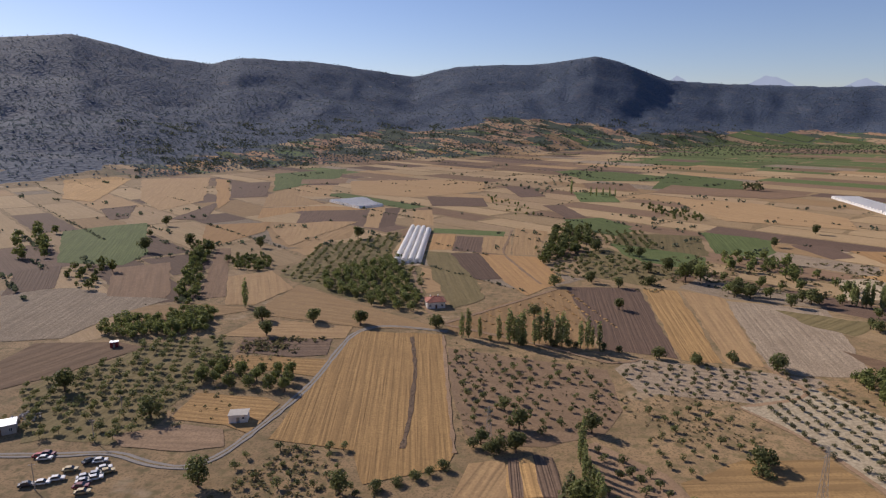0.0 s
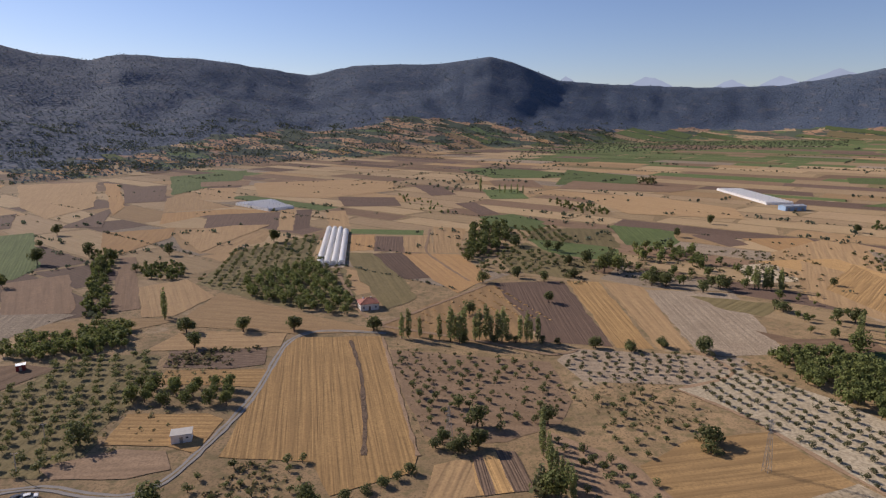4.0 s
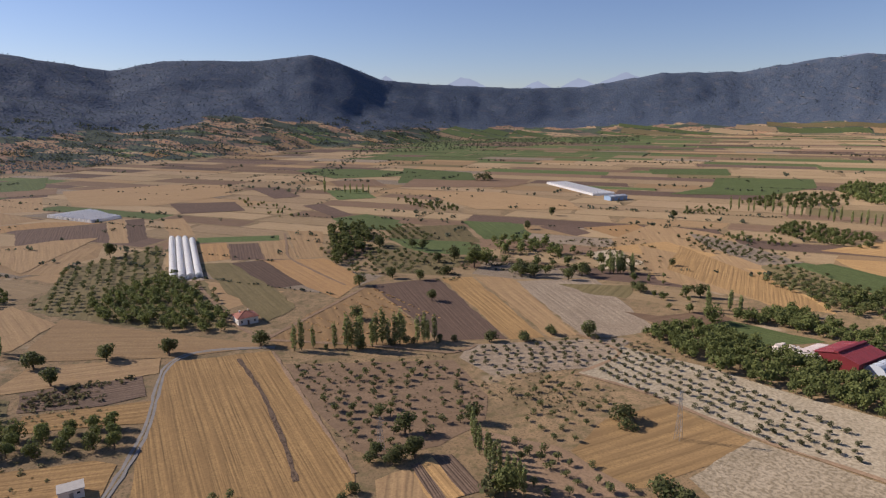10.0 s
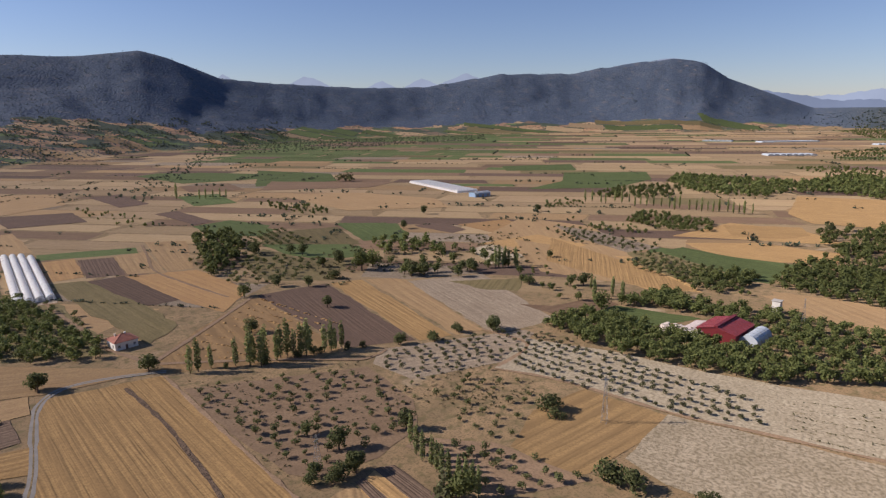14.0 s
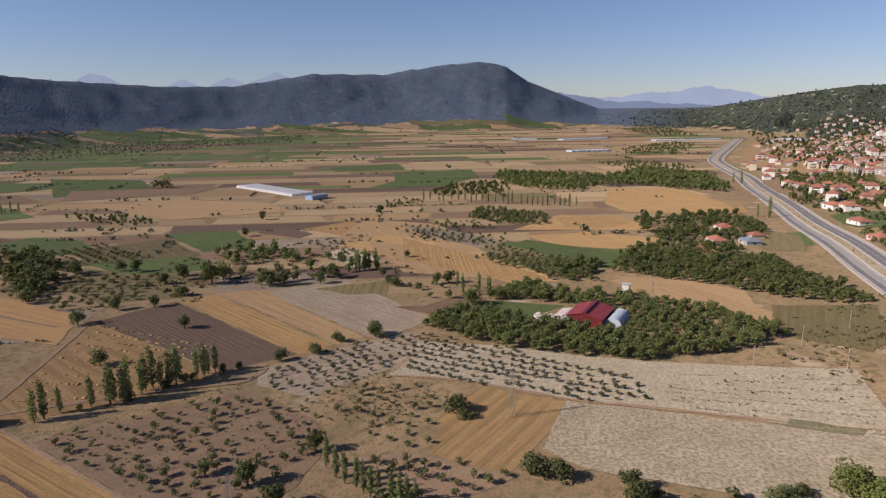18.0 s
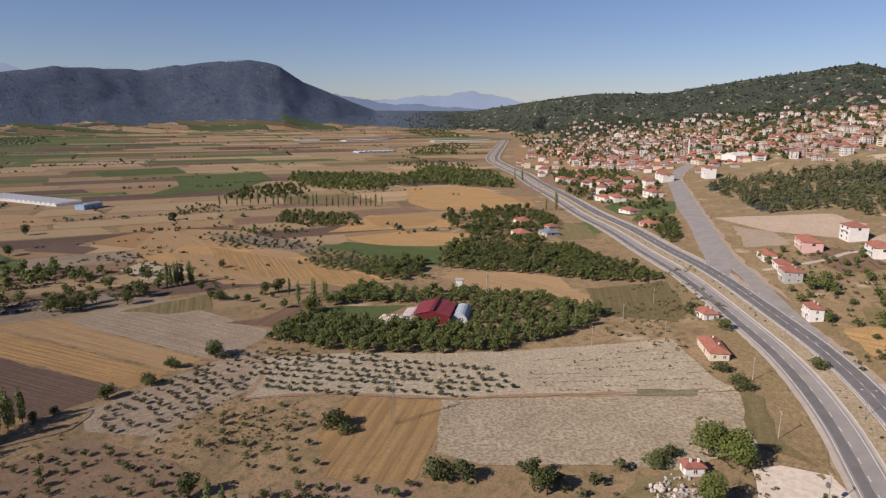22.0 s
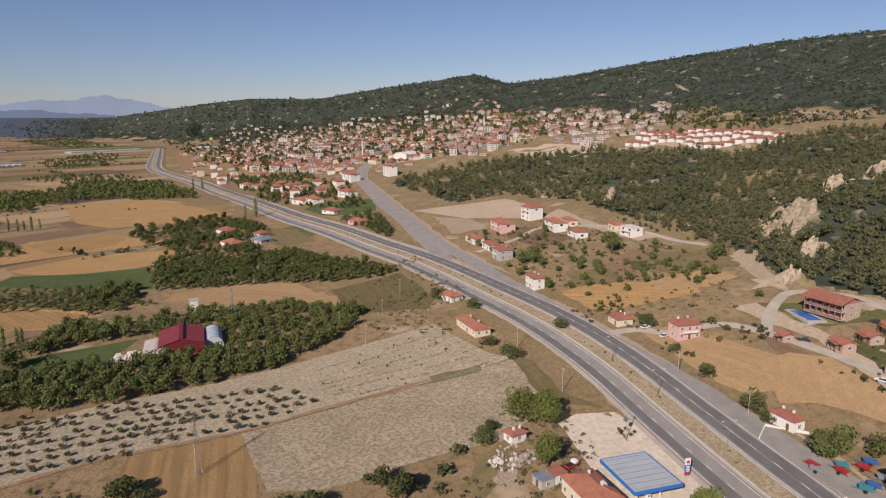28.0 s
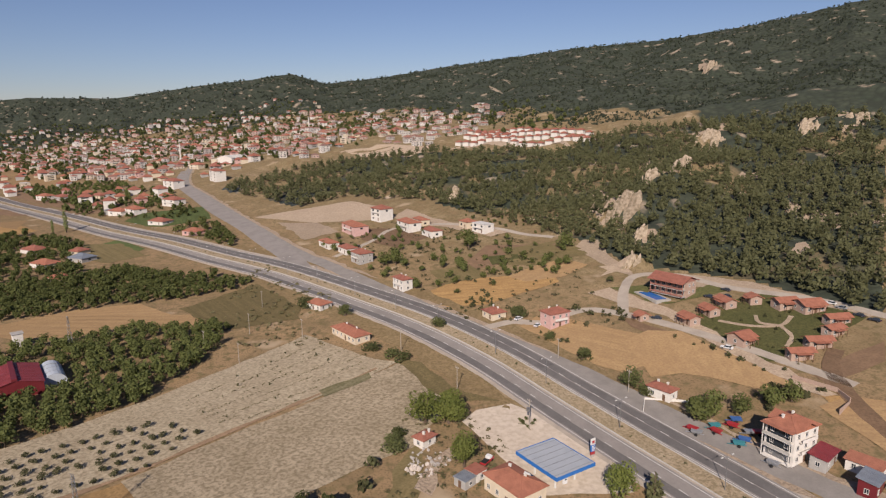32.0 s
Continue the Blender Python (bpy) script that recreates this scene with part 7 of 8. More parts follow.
# ---- the town on the slope: houses of a few builds, copied ----
def town():
    rng = random.Random(3)
    kinds = []
    for k, (w, d, tall, st, roof, wall, tl) in enumerate(((12, 9, 3.0, 1, "hip", "cream", "red"), (12, 10, 5.2, 2, "hip", "white", "red"), (11, 9, 5.0, 2, "hip", "cream", "orange"), (14, 11, 8, 3, "hip", "white", "red"),
                                                   (12, 9, 5.2, 2, "gable", "pink", "red"), (11, 8, 3.0, 1, "hip", "grey", "orange"), (14, 10, 8, 3, "flat", "cream", "white"), (10, 9, 5.0, 2, "hip", "pink", "red"), (12, 10, 5.2, 2, "hip", "grey", "red"))):
        h = house_at(w, d, tall, st, roof, wall, tl, False, tiny=True)
        kinds.append(h)
    first = set(range(len(kinds)))
    quarters = [  # corners, number of houses
        ([(2942, 819), (2871, 516), (2666, 201), (2436, -31), (2320, -290), (1473, -264), (1127, -252), (966, -185), (990, -67), (899, 46), (823, 115), (990, 212), (976, 279), (1425, 455)], 400),
        ([(690, 110), (800, 130), (960, 230), (900, 290), (760, 220)], 14),
        ([(900, 300), (1150, 430), (1500, 560), (1600, 480), (1200, 340), (1000, 280)], 26),
    ]
    for pts, count in quarters:
        xs, ys = [p[0] for p in pts], [p[1] for p in pts]
        done = tries = 0
        while done < count and tries < 9000:
            tries += 1
            r, az = math.exp(rng.uniform(math.log(650), math.log(2600))), radians(rng.uniform(60, 112))
            x, y = CX + r * math.sin(az), CY + r * math.cos(az)
            if not inside(x, y, pts) or not off_road(x, y) or any(math.hypot(x - a, y - b) < r + 7 for a, b, r in TAKEN):
                continue
            k = rng.choice((0, 0, 1, 2, 2, 3, 4, 5, 5, 6, 7, 8))
            z = high(x, y)
            turn = rng.choice((17, 107, 197, 287)) + rng.uniform(-14, 14)
            m = Matrix.Translation((x, y, z + 0.3)) @ Matrix.Rotation(radians(turn), 4, "Z")
            if k in first:
                kinds[k].matrix_world = m
                first.discard(k)
            else:
                copy_thing(kinds[k], m)
            TAKEN.append((x, y, 8))
            done += 1
    # housing estate: three straight rows of like houses above the pine slope
    plain_house = house_at(8.6, 6.6, 4.2, 2, "hip", "white", "red", False, tiny=True)
    tagged(plain_house, "white two-storey estate house with red tiled roof", "house", "estate rows")
    made = False
    for row in range(4):
        for k in range(16):
            f = (k + 0.3 * (row % 2)) / 15
            x, y = 806 + row * 30 - f * 150, -226 - row * 21 - f * 100
            if row == 3 and k > 10:
                continue
            m = Matrix.Translation((x, y, high(x, y) + 0.3)) @ Matrix.Rotation(radians(34), 4, "Z")
            if made:
                copy_thing(plain_house, m)
            else:
                plain_house.matrix_world, made = m, True


def roofscape():
    """The many far houses of the town that nobody could count: walls, roofs and windows."""
    rng = random.Random(17)
    quarters = [  # corners, number of houses, storeys at most
        ([(1107, 330), (920, 190), (990, 125), (1109, 59), (880, -44), (1104, -144), (1764, -167), (2510, 289), (2589, 736)], 430, 3),
        ([(1209, -104), (860, -190), (930, -330), (1102, -442), (1530, -349), (1581, -166)], 130, 2),
        ([(1400, 420), (1700, 640), (2600, 860), (2900, 700), (2400, 350)], 70, 2),
    ]
    rings = []
    for pts, count, most in quarters:
        done = tries = 0
        while done < count and tries < 20000:
            tries += 1
            r, az = math.exp(rng.uniform(math.log(750), math.log(2850))), radians(rng.uniform(60, 116))
            x, y = CX + r * math.sin(az), CY + r * math.cos(az)
            if not inside(x, y, pts) or not off_road(x, y) or any(abs(x - a) < q + 6 and abs(y - b) < q + 6 for a, b, q in TAKEN):
                continue
            TAKEN.append((x, y, 5))
            done += 1
            st = rng.randint(1, most)
            rings.append((x, y, high(x, y), radians(rng.choice((17, 107)) + rng.uniform(-16, 16)), rng.uniform(8, 14), rng.uniform(7, 11), 1.2 + 2.7 * st, st, rng.random() < 0.12))
    walls, roofs = ([], []), ([], [])
    glass = ([], [])

    def add(store, verts, faces, m):
        base = len(store[0])
        store[0].extend((m @ Vector(v))[:] for v in verts)
        store[1].extend(tuple(base + k for k in f) for f in faces)

    cube = [(0, 1, 5, 4), (1, 2, 6, 5), (2, 3, 7, 6), (3, 0, 4, 7), (4, 5, 6, 7)]
    for x, y, z, turn, w, d, tall, st, flat in rings:
        m = Matrix.Translation((x, y, z)) @ Matrix.Rotation(turn, 4, "Z")
        a, b = w / 2, d / 2
        add(walls, [(p, q, h) for h in (-2.0, tall) for p, q in ((-a, -b), (a, -b), (a, b), (-a, b))], cube, m)
        if flat:
            add(walls, [(p * 1.03, q * 1.03, h) for h in (tall + 0.01, tall + 0.4) for p, q in ((-a, -b), (a, -b), (a, b), (-a, b))], cube, m)
        else:
            a2, b2, h = a + 0.6, b + 0.6, 0.48 * b
            low = [(-a2, -b2, tall), (a2, -b2, tall), (a2, b2, tall), (-a2, b2, tall)]
            eave = [(p, q, tall - 0.2) for p, q, _ in low]
            ridge = [(-max(a2 - b2, 0.4), 0, tall + h), (max(a2 - b2, 0.4), 0, tall + h)]
            add(roofs, low + ridge + eave, [(0, 1, 5, 4), (1, 2, 5), (2, 3, 4, 5), (3, 0, 4), (6, 7, 1, 0), (7, 8, 2, 1), (8, 9, 3, 2), (9, 6, 0, 3), (9, 8, 7, 6)], m)
        for s in range(st if math.hypot(x - CX, y - CY) < 1700 else 0):
            zz = 1.0 + 2.7 * s
            for side in (-1, 1):
                for p in (-0.25, 0.25):
                    add(glass, [(p * w + i * 0.8, side * (b + j), h) for h in (zz, zz + 1.3) for i, j in ((-1, 0), (1, 0), (1, 0.07), (-1, 0.07))], cube, m)
                    add(glass, [(side * (a + j), p * d + i * 0.7, h) for h in (zz, zz + 1.3) for i, j in ((-1, 0), (1, 0), (1, 0.07), (-1, 0.07))], cube, m)

    def solid(name, store, mat):
        me = bpy.data.meshes.new(name)
        me.from_pydata(store[0], [], store[1])
        me.materials.append(mat)
        return new(name, me)

    root = solid("town_houses", walls, TOWN_WALL)
    tagged(root, "crowd of pale houses on the slope with red roofs", "houses", kind="stuff")
    for name, store, mat in (("roofs", roofs, TOWN_ROOF), ("windows", glass, GLASS)):
        solid(name, store, mat).parent = root



town()
roofscape()


def minaret(x, y, tall):
    """A slender white minaret: base, shaft, gallery and pointed cap."""
    root = tagged(new("minaret"), "slender white stone minaret with a pointed grey cap", "minaret", "minarets")
    part("base", block(-1.7, -1.7, -1.5, 1.7, 1.7, 5, 0.15), WALLS["white"], root)
    for name, a, b, ra, rb, mat in (("shaft", 5, tall * 0.72, 1.2, 1.05, WALLS["white"]), ("gallery", tall * 0.72, tall * 0.76, 1.15, 2.0, WALLS["white"]),
                                    ("turret", tall * 0.76, tall * 0.86, 0.95, 0.9, WALLS["white"]), ("cap", tall * 0.86, tall, 1.1, 0.08, STEEL)):
        bm = bmesh.new()
        limb(bm, (0, 0, a), (0, 0, b), ra, rb, 12)
        bmesh.ops.holes_fill(bm, edges=bm.edges[:])
        part(name, bm, mat, root)
    root.location = (x, y, high(x, y))


minaret(1083, 127, 30)
minaret(1382, -117, 30)



def clear_of_houses(x, y):
    return off_road(x, y) and all(math.hypot(x - a, y - b) > r + 1.5 for a, b, r in TAKEN)


region(6.5, [(497, 265), (516, 230), (560, 225), (616, 231), (579, 192), (529, 178), (506, 185), (452, 172), (428, 172), (487, 211), (462, 231)], "leafy", 3.5, 7, 0.75, "dark green trees round a hamlet by the highway", grow=0, keep=clear_of_houses)
region(7, [(388, 227), (478, 237), (589, 272), (650, 249), (574, 200), (451, 167), (444, 141), (405, 170)], "leafy", 3.5, 7, 0.7, "dark green trees round a hamlet by the highway", grow=0, keep=clear_of_houses)
region(8, [(1051, 345), (945, 194), (815, 162), (829, 263)], "leafy", 3.5, 7, 0.8, "dense dark garden trees below the town", grow=0, keep=clear_of_houses)
region(8, [(888, 274), (840, 218), (707, 141), (624, 85), (604, 91), (636, 142), (726, 219)], "leafy", 3, 6, 0.6, "garden trees between houses below the town", grow=0, keep=clear_of_houses)
region(6, [(546, 104), (559, 85), (493, 64), (457, 64), (476, 90)], "leafy", 3, 6.5, 0.85, "dense dark trees between the two roads", grow=0, keep=clear_of_houses)
region(5.5, [(324, -58), (323, -74), (306, -88), (286, -84), (290, -62), (304, -52)], "leafy", 2.5, 5.5, 0.75, "green garden trees round the lower houses", grow=0, keep=clear_of_houses)
region(7, [(516, -98), (469, -107), (399, -112), (367, -119), (354, -102), (405, -83), (467, -79)], "leafy", 1.5, 3.5, 0.5, "shrubs between the village houses", grow=0, keep=clear_of_houses)

# ---- greenhouses and farm buildings ----
def arch(bm, w, tall, length, y0=0.0, x0=0.0, seg=10, wall=0.6):
    """A round-topped tunnel along y, closed at both ends."""
    prof = [(-w / 2, 0)] + [(-w / 2 * math.cos(math.pi * k / seg), wall + (tall - wall) * math.sin(math.pi * k / seg)) for k in range(seg + 1)] + [(w / 2, 0)]
    rows = []
    n = max(2, int(length / 4))
    for j in range(n + 1):
        y = y0 + length * j / n
        sag = 0.985 if j % 2 else 1.0
        rows.append([bm.verts.new((x0 + x * sag, y, z * sag)) for x, z in prof])
    for a, b in zip(rows, rows[1:]):
        for k in range(len(prof) - 1):
            bm.faces.new((a[k], a[k + 1], b[k + 1], b[k]))
    bm.faces.new(rows[0])
    bm.faces.new(rows[-1][::-1])
    bmesh.ops.recalc_face_normals(bm, faces=bm.faces[:])


def greenhouse(x, y, turn, bays, bay, length, tall, label, sheeting=FILM, lengths=None):
    """Joined plastic tunnels with hoops, end doors and gutters."""
    root = tagged(new("greenhouse"), label, "greenhouse", "greenhouses")
    for k in range(bays):
        bm = bmesh.new()
        cut = lengths[k] if lengths else length
        cx = (k - (bays - 1) / 2) * bay
        arch(bm, bay * 0.96, tall, cut, 0, cx)
        t = part("tunnel", bm, sheeting, root)
        hoop, near = bmesh.new(), bays == 4
        for j in range(0, int(cut / 8) + 1):
            for q in range(8):
                a0, a1 = math.pi * q / 8, math.pi * (q + 1) / 8
                p = [(cx - bay * 0.487 * math.cos(a), min(j * 8.0 + 0.05, cut), 0.62 + (tall - 0.58) * math.sin(a)) for a in (a0, a1)]
                limb(hoop, p[0], p[1], 0.05, 0.05, 3)
            if near:
                part("hoop", hoop, STEEL, t)
                hoop = bmesh.new()
        if near:
            hoop.free()
        else:
            tagged(part("hoops", hoop, STEEL, t), kind="stuff")
        part("end_door", block(cx - 0.9, -0.08, 0.05, cx + 0.9, 0.04, 2.1), FRAME, t)
        if k:
            part("gutter", block(cx - bay / 2 - 0.12, 0, 0.5, cx - bay / 2 + 0.12, cut, 0.72), STEEL, root)
    root.matrix_world = Matrix.Translation((x, y, high(x, y))) @ Matrix.Rotation(radians(turn), 4, "Z")
    return root


greenhouse(-14.5, 377, 8.6, 4, 5.0, 138, 3.4, "row of four white plastic greenhouse tunnels", lengths=[142, 140, 138, 128])
tagged(field("sand", 0, (-27, 372), (-4, 371), (-4, 378), (-27, 379), name="yard"), "sandy apron before the greenhouse", "yard")
greenhouse(-156, 650, -43, 10, 7.2, 34, 3.3, "wide white multi-bay plastic greenhouse", lengths=[44, 44, 42, 40, 38, 36, 34, 33, 32, 31])
greenhouse(416, 752, -90, 17, 8.4, 30, 3.6, "long white multi-bay greenhouse by a packing shed")
for x, y, turn, bays, bay in ((2073, 957, -34, 20, 12.1), (2211, 641, -121, 21, 12.4), (1379, 882, -31, 8, 13.4), (1833, 1456, -61, 7, 13.2), (1959, 1278, -18, 17, 12.0)):
    greenhouse(x, y, turn, bays, bay, 34, 4.2, "far long white greenhouse block", GREY_FILM)

def hall(name, x, y, turn, w, d, tall, wall_mat, roof_mat, label, rise=0.16, openings=2):
    """A farm or works hall: walls, low gabled roof with a raised ridge, doors."""
    root = tagged(new(name), label, "building", "farm buildings")
    part("wall", block(-w / 2, -d / 2, -0.3, w / 2, d / 2, tall), wall_mat, root)
    a, b, h = w / 2 + 0.5, d / 2 + 0.4, rise * d
    bm = bmesh.new()
    tops = [(-a, -b, tall), (a, -b, tall), (a, 0, tall + h), (-a, 0, tall + h), (a, b, tall), (-a, b, tall)]
    up, lo = [bm.verts.new(v) for v in tops], [bm.verts.new((p, q, r - 0.14)) for p, q, r in tops]
    for f in ((0, 1, 2, 3), (3, 2, 4, 5)):
        bm.faces.new([up[k] for k in f]), bm.faces.new([lo[k] for k in reversed(f)])
    for i, j in ((0, 1), (1, 2), (2, 4), (4, 5), (5, 3), (3, 0)):
        bm.faces.new((up[i], up[j], lo[j], lo[i]))
    bmesh.ops.recalc_face_normals(bm, faces=bm.faces[:])
    part("roof", bm, roof_mat, root)
    for s in (-1, 1):
        gable = bmesh.new()
        v = [gable.verts.new((s * (w / 2 - 0.01 * k), q, r)) for k in (0, 20) for q, r in ((-d / 2, tall - 0.1), (d / 2, tall - 0.1), (0, tall + h - 0.15))]
        gable.faces.new(v[:3]), gable.faces.new(v[3:][::-1])
        for k in range(3):
            gable.faces.new((v[k], v[(k + 1) % 3], v[3 + (k + 1) % 3], v[3 + k]))
        bmesh.ops.recalc_face_normals(gable, faces=gable.faces[:])
        part("gable_wall", gable, wall_mat, root)
    for k in range(int(w / 3)):
        p = -w / 2 + (k + 0.5) * w / int(w / 3)
        rib = bmesh.new()
        for s in (-1, 1):
            limb(rib, (p, 0, tall + h + 0.03), (p, s * b, tall + 0.03), 0.05, 0.05, 4)
        part("roof_rib", rib, roof_mat, root)
    for k in range(openings):
        p = (k + 0.5) * w / openings - w / 2
        part("gate", block(p - 1.6, -d / 2 - 0.06, 0.05, p + 1.6, -d / 2 + 0.04, min(3.2, tall - 0.5), 0.02), STEEL, root)
    root.matrix_world = Matrix.Translation((x, y, high(x, y))) @ Matrix.Rotation(radians(turn), 4, "Z")
    return root


barn = hall("barn", 263, 162, 17, 21, 17, 4.6, WALLS["maroon"], ROOFS["maroon"], "dark red sheet-metal barn among walnut trees", 0.13)
part("lantern_ridge", block(-10.9, -0.9, 6.5, 10.9, 0.9, 7.35, 0.1), WALLS["maroon"], barn)
hall("barn", 255, 170, 17, 15, 8, 3.4, WALLS["white"], ROOFS["pale"], "low open barn bay with pale weathered sheet roof", 0.1)
tunnel = tagged(new("polytunnel"), "grey plastic storage tunnel beside the red barn", "greenhouse")
bm = bmesh.new()
arch(bm, 8.0, 4.6, 17)
part("cover", bm, GREY_FILM, tunnel)
bm = bmesh.new()
for j in range(5):
    for q in range(8):
        a0, a1 = math.pi * q / 8, math.pi * (q + 1) / 8
        limb(bm, (-4.02 * math.cos(a0), 0.05 + j * 4.2, 0.6 + 4.05 * math.sin(a0)), (-4.02 * math.cos(a1), 0.05 + j * 4.2, 0.6 + 4.05 * math.sin(a1)), 0.06, 0.06, 3)
part("hoop", bm, STEEL, tunnel)
tunnel.matrix_world = Matrix.Translation((261, 148.5, 0)) @ Matrix.Rotation(radians(-73), 4, "Z")
hall("packing_shed", 424, 640, 10, 24, 12, 5, plain("pale_blue_sheet", (0.30, 0.42, 0.58), 0.5, 0.1), ROOFS["tin"], "pale blue packing shed in front of the greenhouse", 0.1, 3)
hall("works_hall", 1003, 52, -42, 40, 26, 7, WALLS["white"], ROOFS["white"], "large white-roofed hall in the town", 0.14, 3)
hall("works_hall", 700, 180, 32, 16, 9, 4, WALLS["grey"], ROOFS["tin"], "grey shed between the roads", 0.12, 2)


def transformer_tower(x, y):
    root = tagged(new("transformer_tower"), "square white masonry transformer tower with flat cap", "tower")
    part("shaft", block(-1.9, -1.9, -0.2, 1.9, 1.9, 6.3, 0.05), WALLS["white"], root)
    part("cap", block(-2.3, -2.3, 6.3, 2.3, 2.3, 6.6, 0.05), CONCRETE, root)
    part("door", block(-0.6, -1.98, 0.1, 0.6, -1.88, 2.2), STEEL, root)
    for k in (-1, 1):
        part("vent", block(k * 0.9 - 0.4, -1.97, 4.6, k * 0.9 + 0.4, -1.88, 5.3), GLASS, root)
    root.matrix_world = Matrix.Translation((x, y, high(x, y))) @ Matrix.Rotation(radians(20), 4, "Z")


transformer_tower(313, 172)

# field shed by the lane
shed = tagged(new("shed"), "small white concrete field shed with flat slab roof", "shed")
part("wall", block(-3.0, -2.2, -0.1, 3.0, 2.2, 2.7, 0.03), WALLS["white"], shed)
part("roof_slab", block(-3.25, -2.45, 2.7, 3.25, 2.45, 2.92, 0.03), CONCRETE, shed)
part("door", block(-0.5, -2.27, 0.0, 0.5, -2.17, 2.0), STEEL, shed)
part("vent", block(1.3, -2.26, 1.5, 2.1, -2.17, 2.0), GLASS, shed)
shed.matrix_world = Matrix.Translation((-13, 139, 0.1)) @ Matrix.Rotation(radians(18), 4, "Z")
box_hut = tagged(new("hut"), "small dark red hut at the field edge", "hut")
part("wall", block(-1.6, -1.3, 0, 1.6, 1.3, 2.4), WALLS["maroon"], box_hut)
part("roof", block(-1.8, -1.5, 2.4, 1.8, 1.5, 2.55, 0.03), ROOFS["tin"], box_hut)
part("door", block(-0.45, -1.36, 0.05, 0.45, -1.28, 1.95), STEEL, box_hut)
box_hut.matrix_world = Matrix.Translation((-101, 193, 0.05)) @ Matrix.Rotation(radians(30), 4, "Z")
house(-84, 117, 40, 9, 5.5, 3.0, 1, "flat", "grey", "tin", True)


# ---- filling station ----
def station():
    root = tagged(new("station_canopy"), "flat grey filling-station canopy with blue fascia", "canopy")
    w, d, z = 16.0, 13.5, 4.7
    part("roof", block(-w / 2 + 0.15, -d / 2 + 0.15, z + 0.35, w / 2 - 0.15, d / 2 - 0.15, z + 0.85, 0.05), CANOPY, root)
    for x0, y0, x1, y1 in ((-w / 2, -d / 2, w / 2, -d / 2 + 0.14), (-w / 2, d / 2 - 0.14, w / 2, d / 2), (-w / 2, -d / 2 + 0.14, -w / 2 + 0.14, d / 2 - 0.14), (w / 2 - 0.14, -d / 2 + 0.14, w / 2, d / 2 - 0.14)):
        part("fascia", block(x0, y0, z, x1, y1, z + 0.95), BLUE, root)
    for k in range(7):
        p = -w / 2 + (k + 0.5) * w / 7
        part("seam", block(p - 0.05, -d / 2 + 0.2, z + 0.85, p + 0.05, d / 2 - 0.2, z + 0.89), STEEL, root)
    for x in (-w / 4, w / 4):
        for y in (-d / 4, d / 4):
            part("column", block(x - 0.2, y - 0.2, -0.4, x + 0.2, y + 0.2, z, 0.03), FRAME, root)
    for x in (-w / 4, w / 4):
        pump = part("fuel_pump", block(x - 0.35, -0.6, 0, x + 0.35, 0.6, 1.7, 0.05), CAR_PAINT["white"], root)
        part("display", block(x - 0.37, -0.35, 1.05, x + 0.37, 0.35, 1.45), GLASS, pump)
    root.matrix_world = Matrix.Translation((142.2, 10.7, high(142.2, 10.7) + 0.25)) @ Matrix.Rotation(radians(12.5), 4, "Z")
    sign = tagged(new("price_sign"), "tall roadside price sign, white over blue and red", "sign")
    part("panel", block(-0.75, -0.18, 2.0, 0.75, 0.18, 4.0, 0.03), BLUE, sign)
    part("head_panel", block(-0.8, -0.2, 4.0, 0.8, 0.2, 5.9, 0.08), FRAME, sign, "white head panel")
    part("emblem", block(-0.45, -0.24, 4.5, 0.45, 0.24, 5.3, 0.05), CAR_PAINT["red"], sign)
    part("foot_panel", block(-0.75, -0.18, 1.1, 0.75, 0.18, 2.0, 0.03), CAR_PAINT["red"], sign)
    part("base", block(-0.5, -0.14, -0.4, 0.5, 0.14, 1.1), CONCRETE, sign)
    for k in range(4):
        part("price_bar", block(-0.5, -0.21, 2.2 + 0.43 * k, 0.5, 0.21, 2.45 + 0.43 * k), FRAME, sign)
    sign.matrix_world = Matrix.Translation((146, -3.5, high(146, -3.5))) @ Matrix.Rotation(radians(100), 4, "Z")


station()
solar = tagged(new("solar_heater"), "dark roof solar water heater with a white tank", "solar heater")
part("collector", block(-1.0, -0.75, 0, 1.0, 0.75, 0.08), GLASS, solar)
bm = bmesh.new()
limb(bm, (-0.9, 0.95, 0.15), (0.9, 0.95, 0.15), 0.26, 0.26, 10)
part("tank", bm, FRAME, solar)
solar.matrix_world = Matrix.Translation((137.5, 20.6, 6.0)) @ Matrix.Rotation(radians(16), 4, "Z") @ Matrix.Rotation(radians(24), 4, "X")


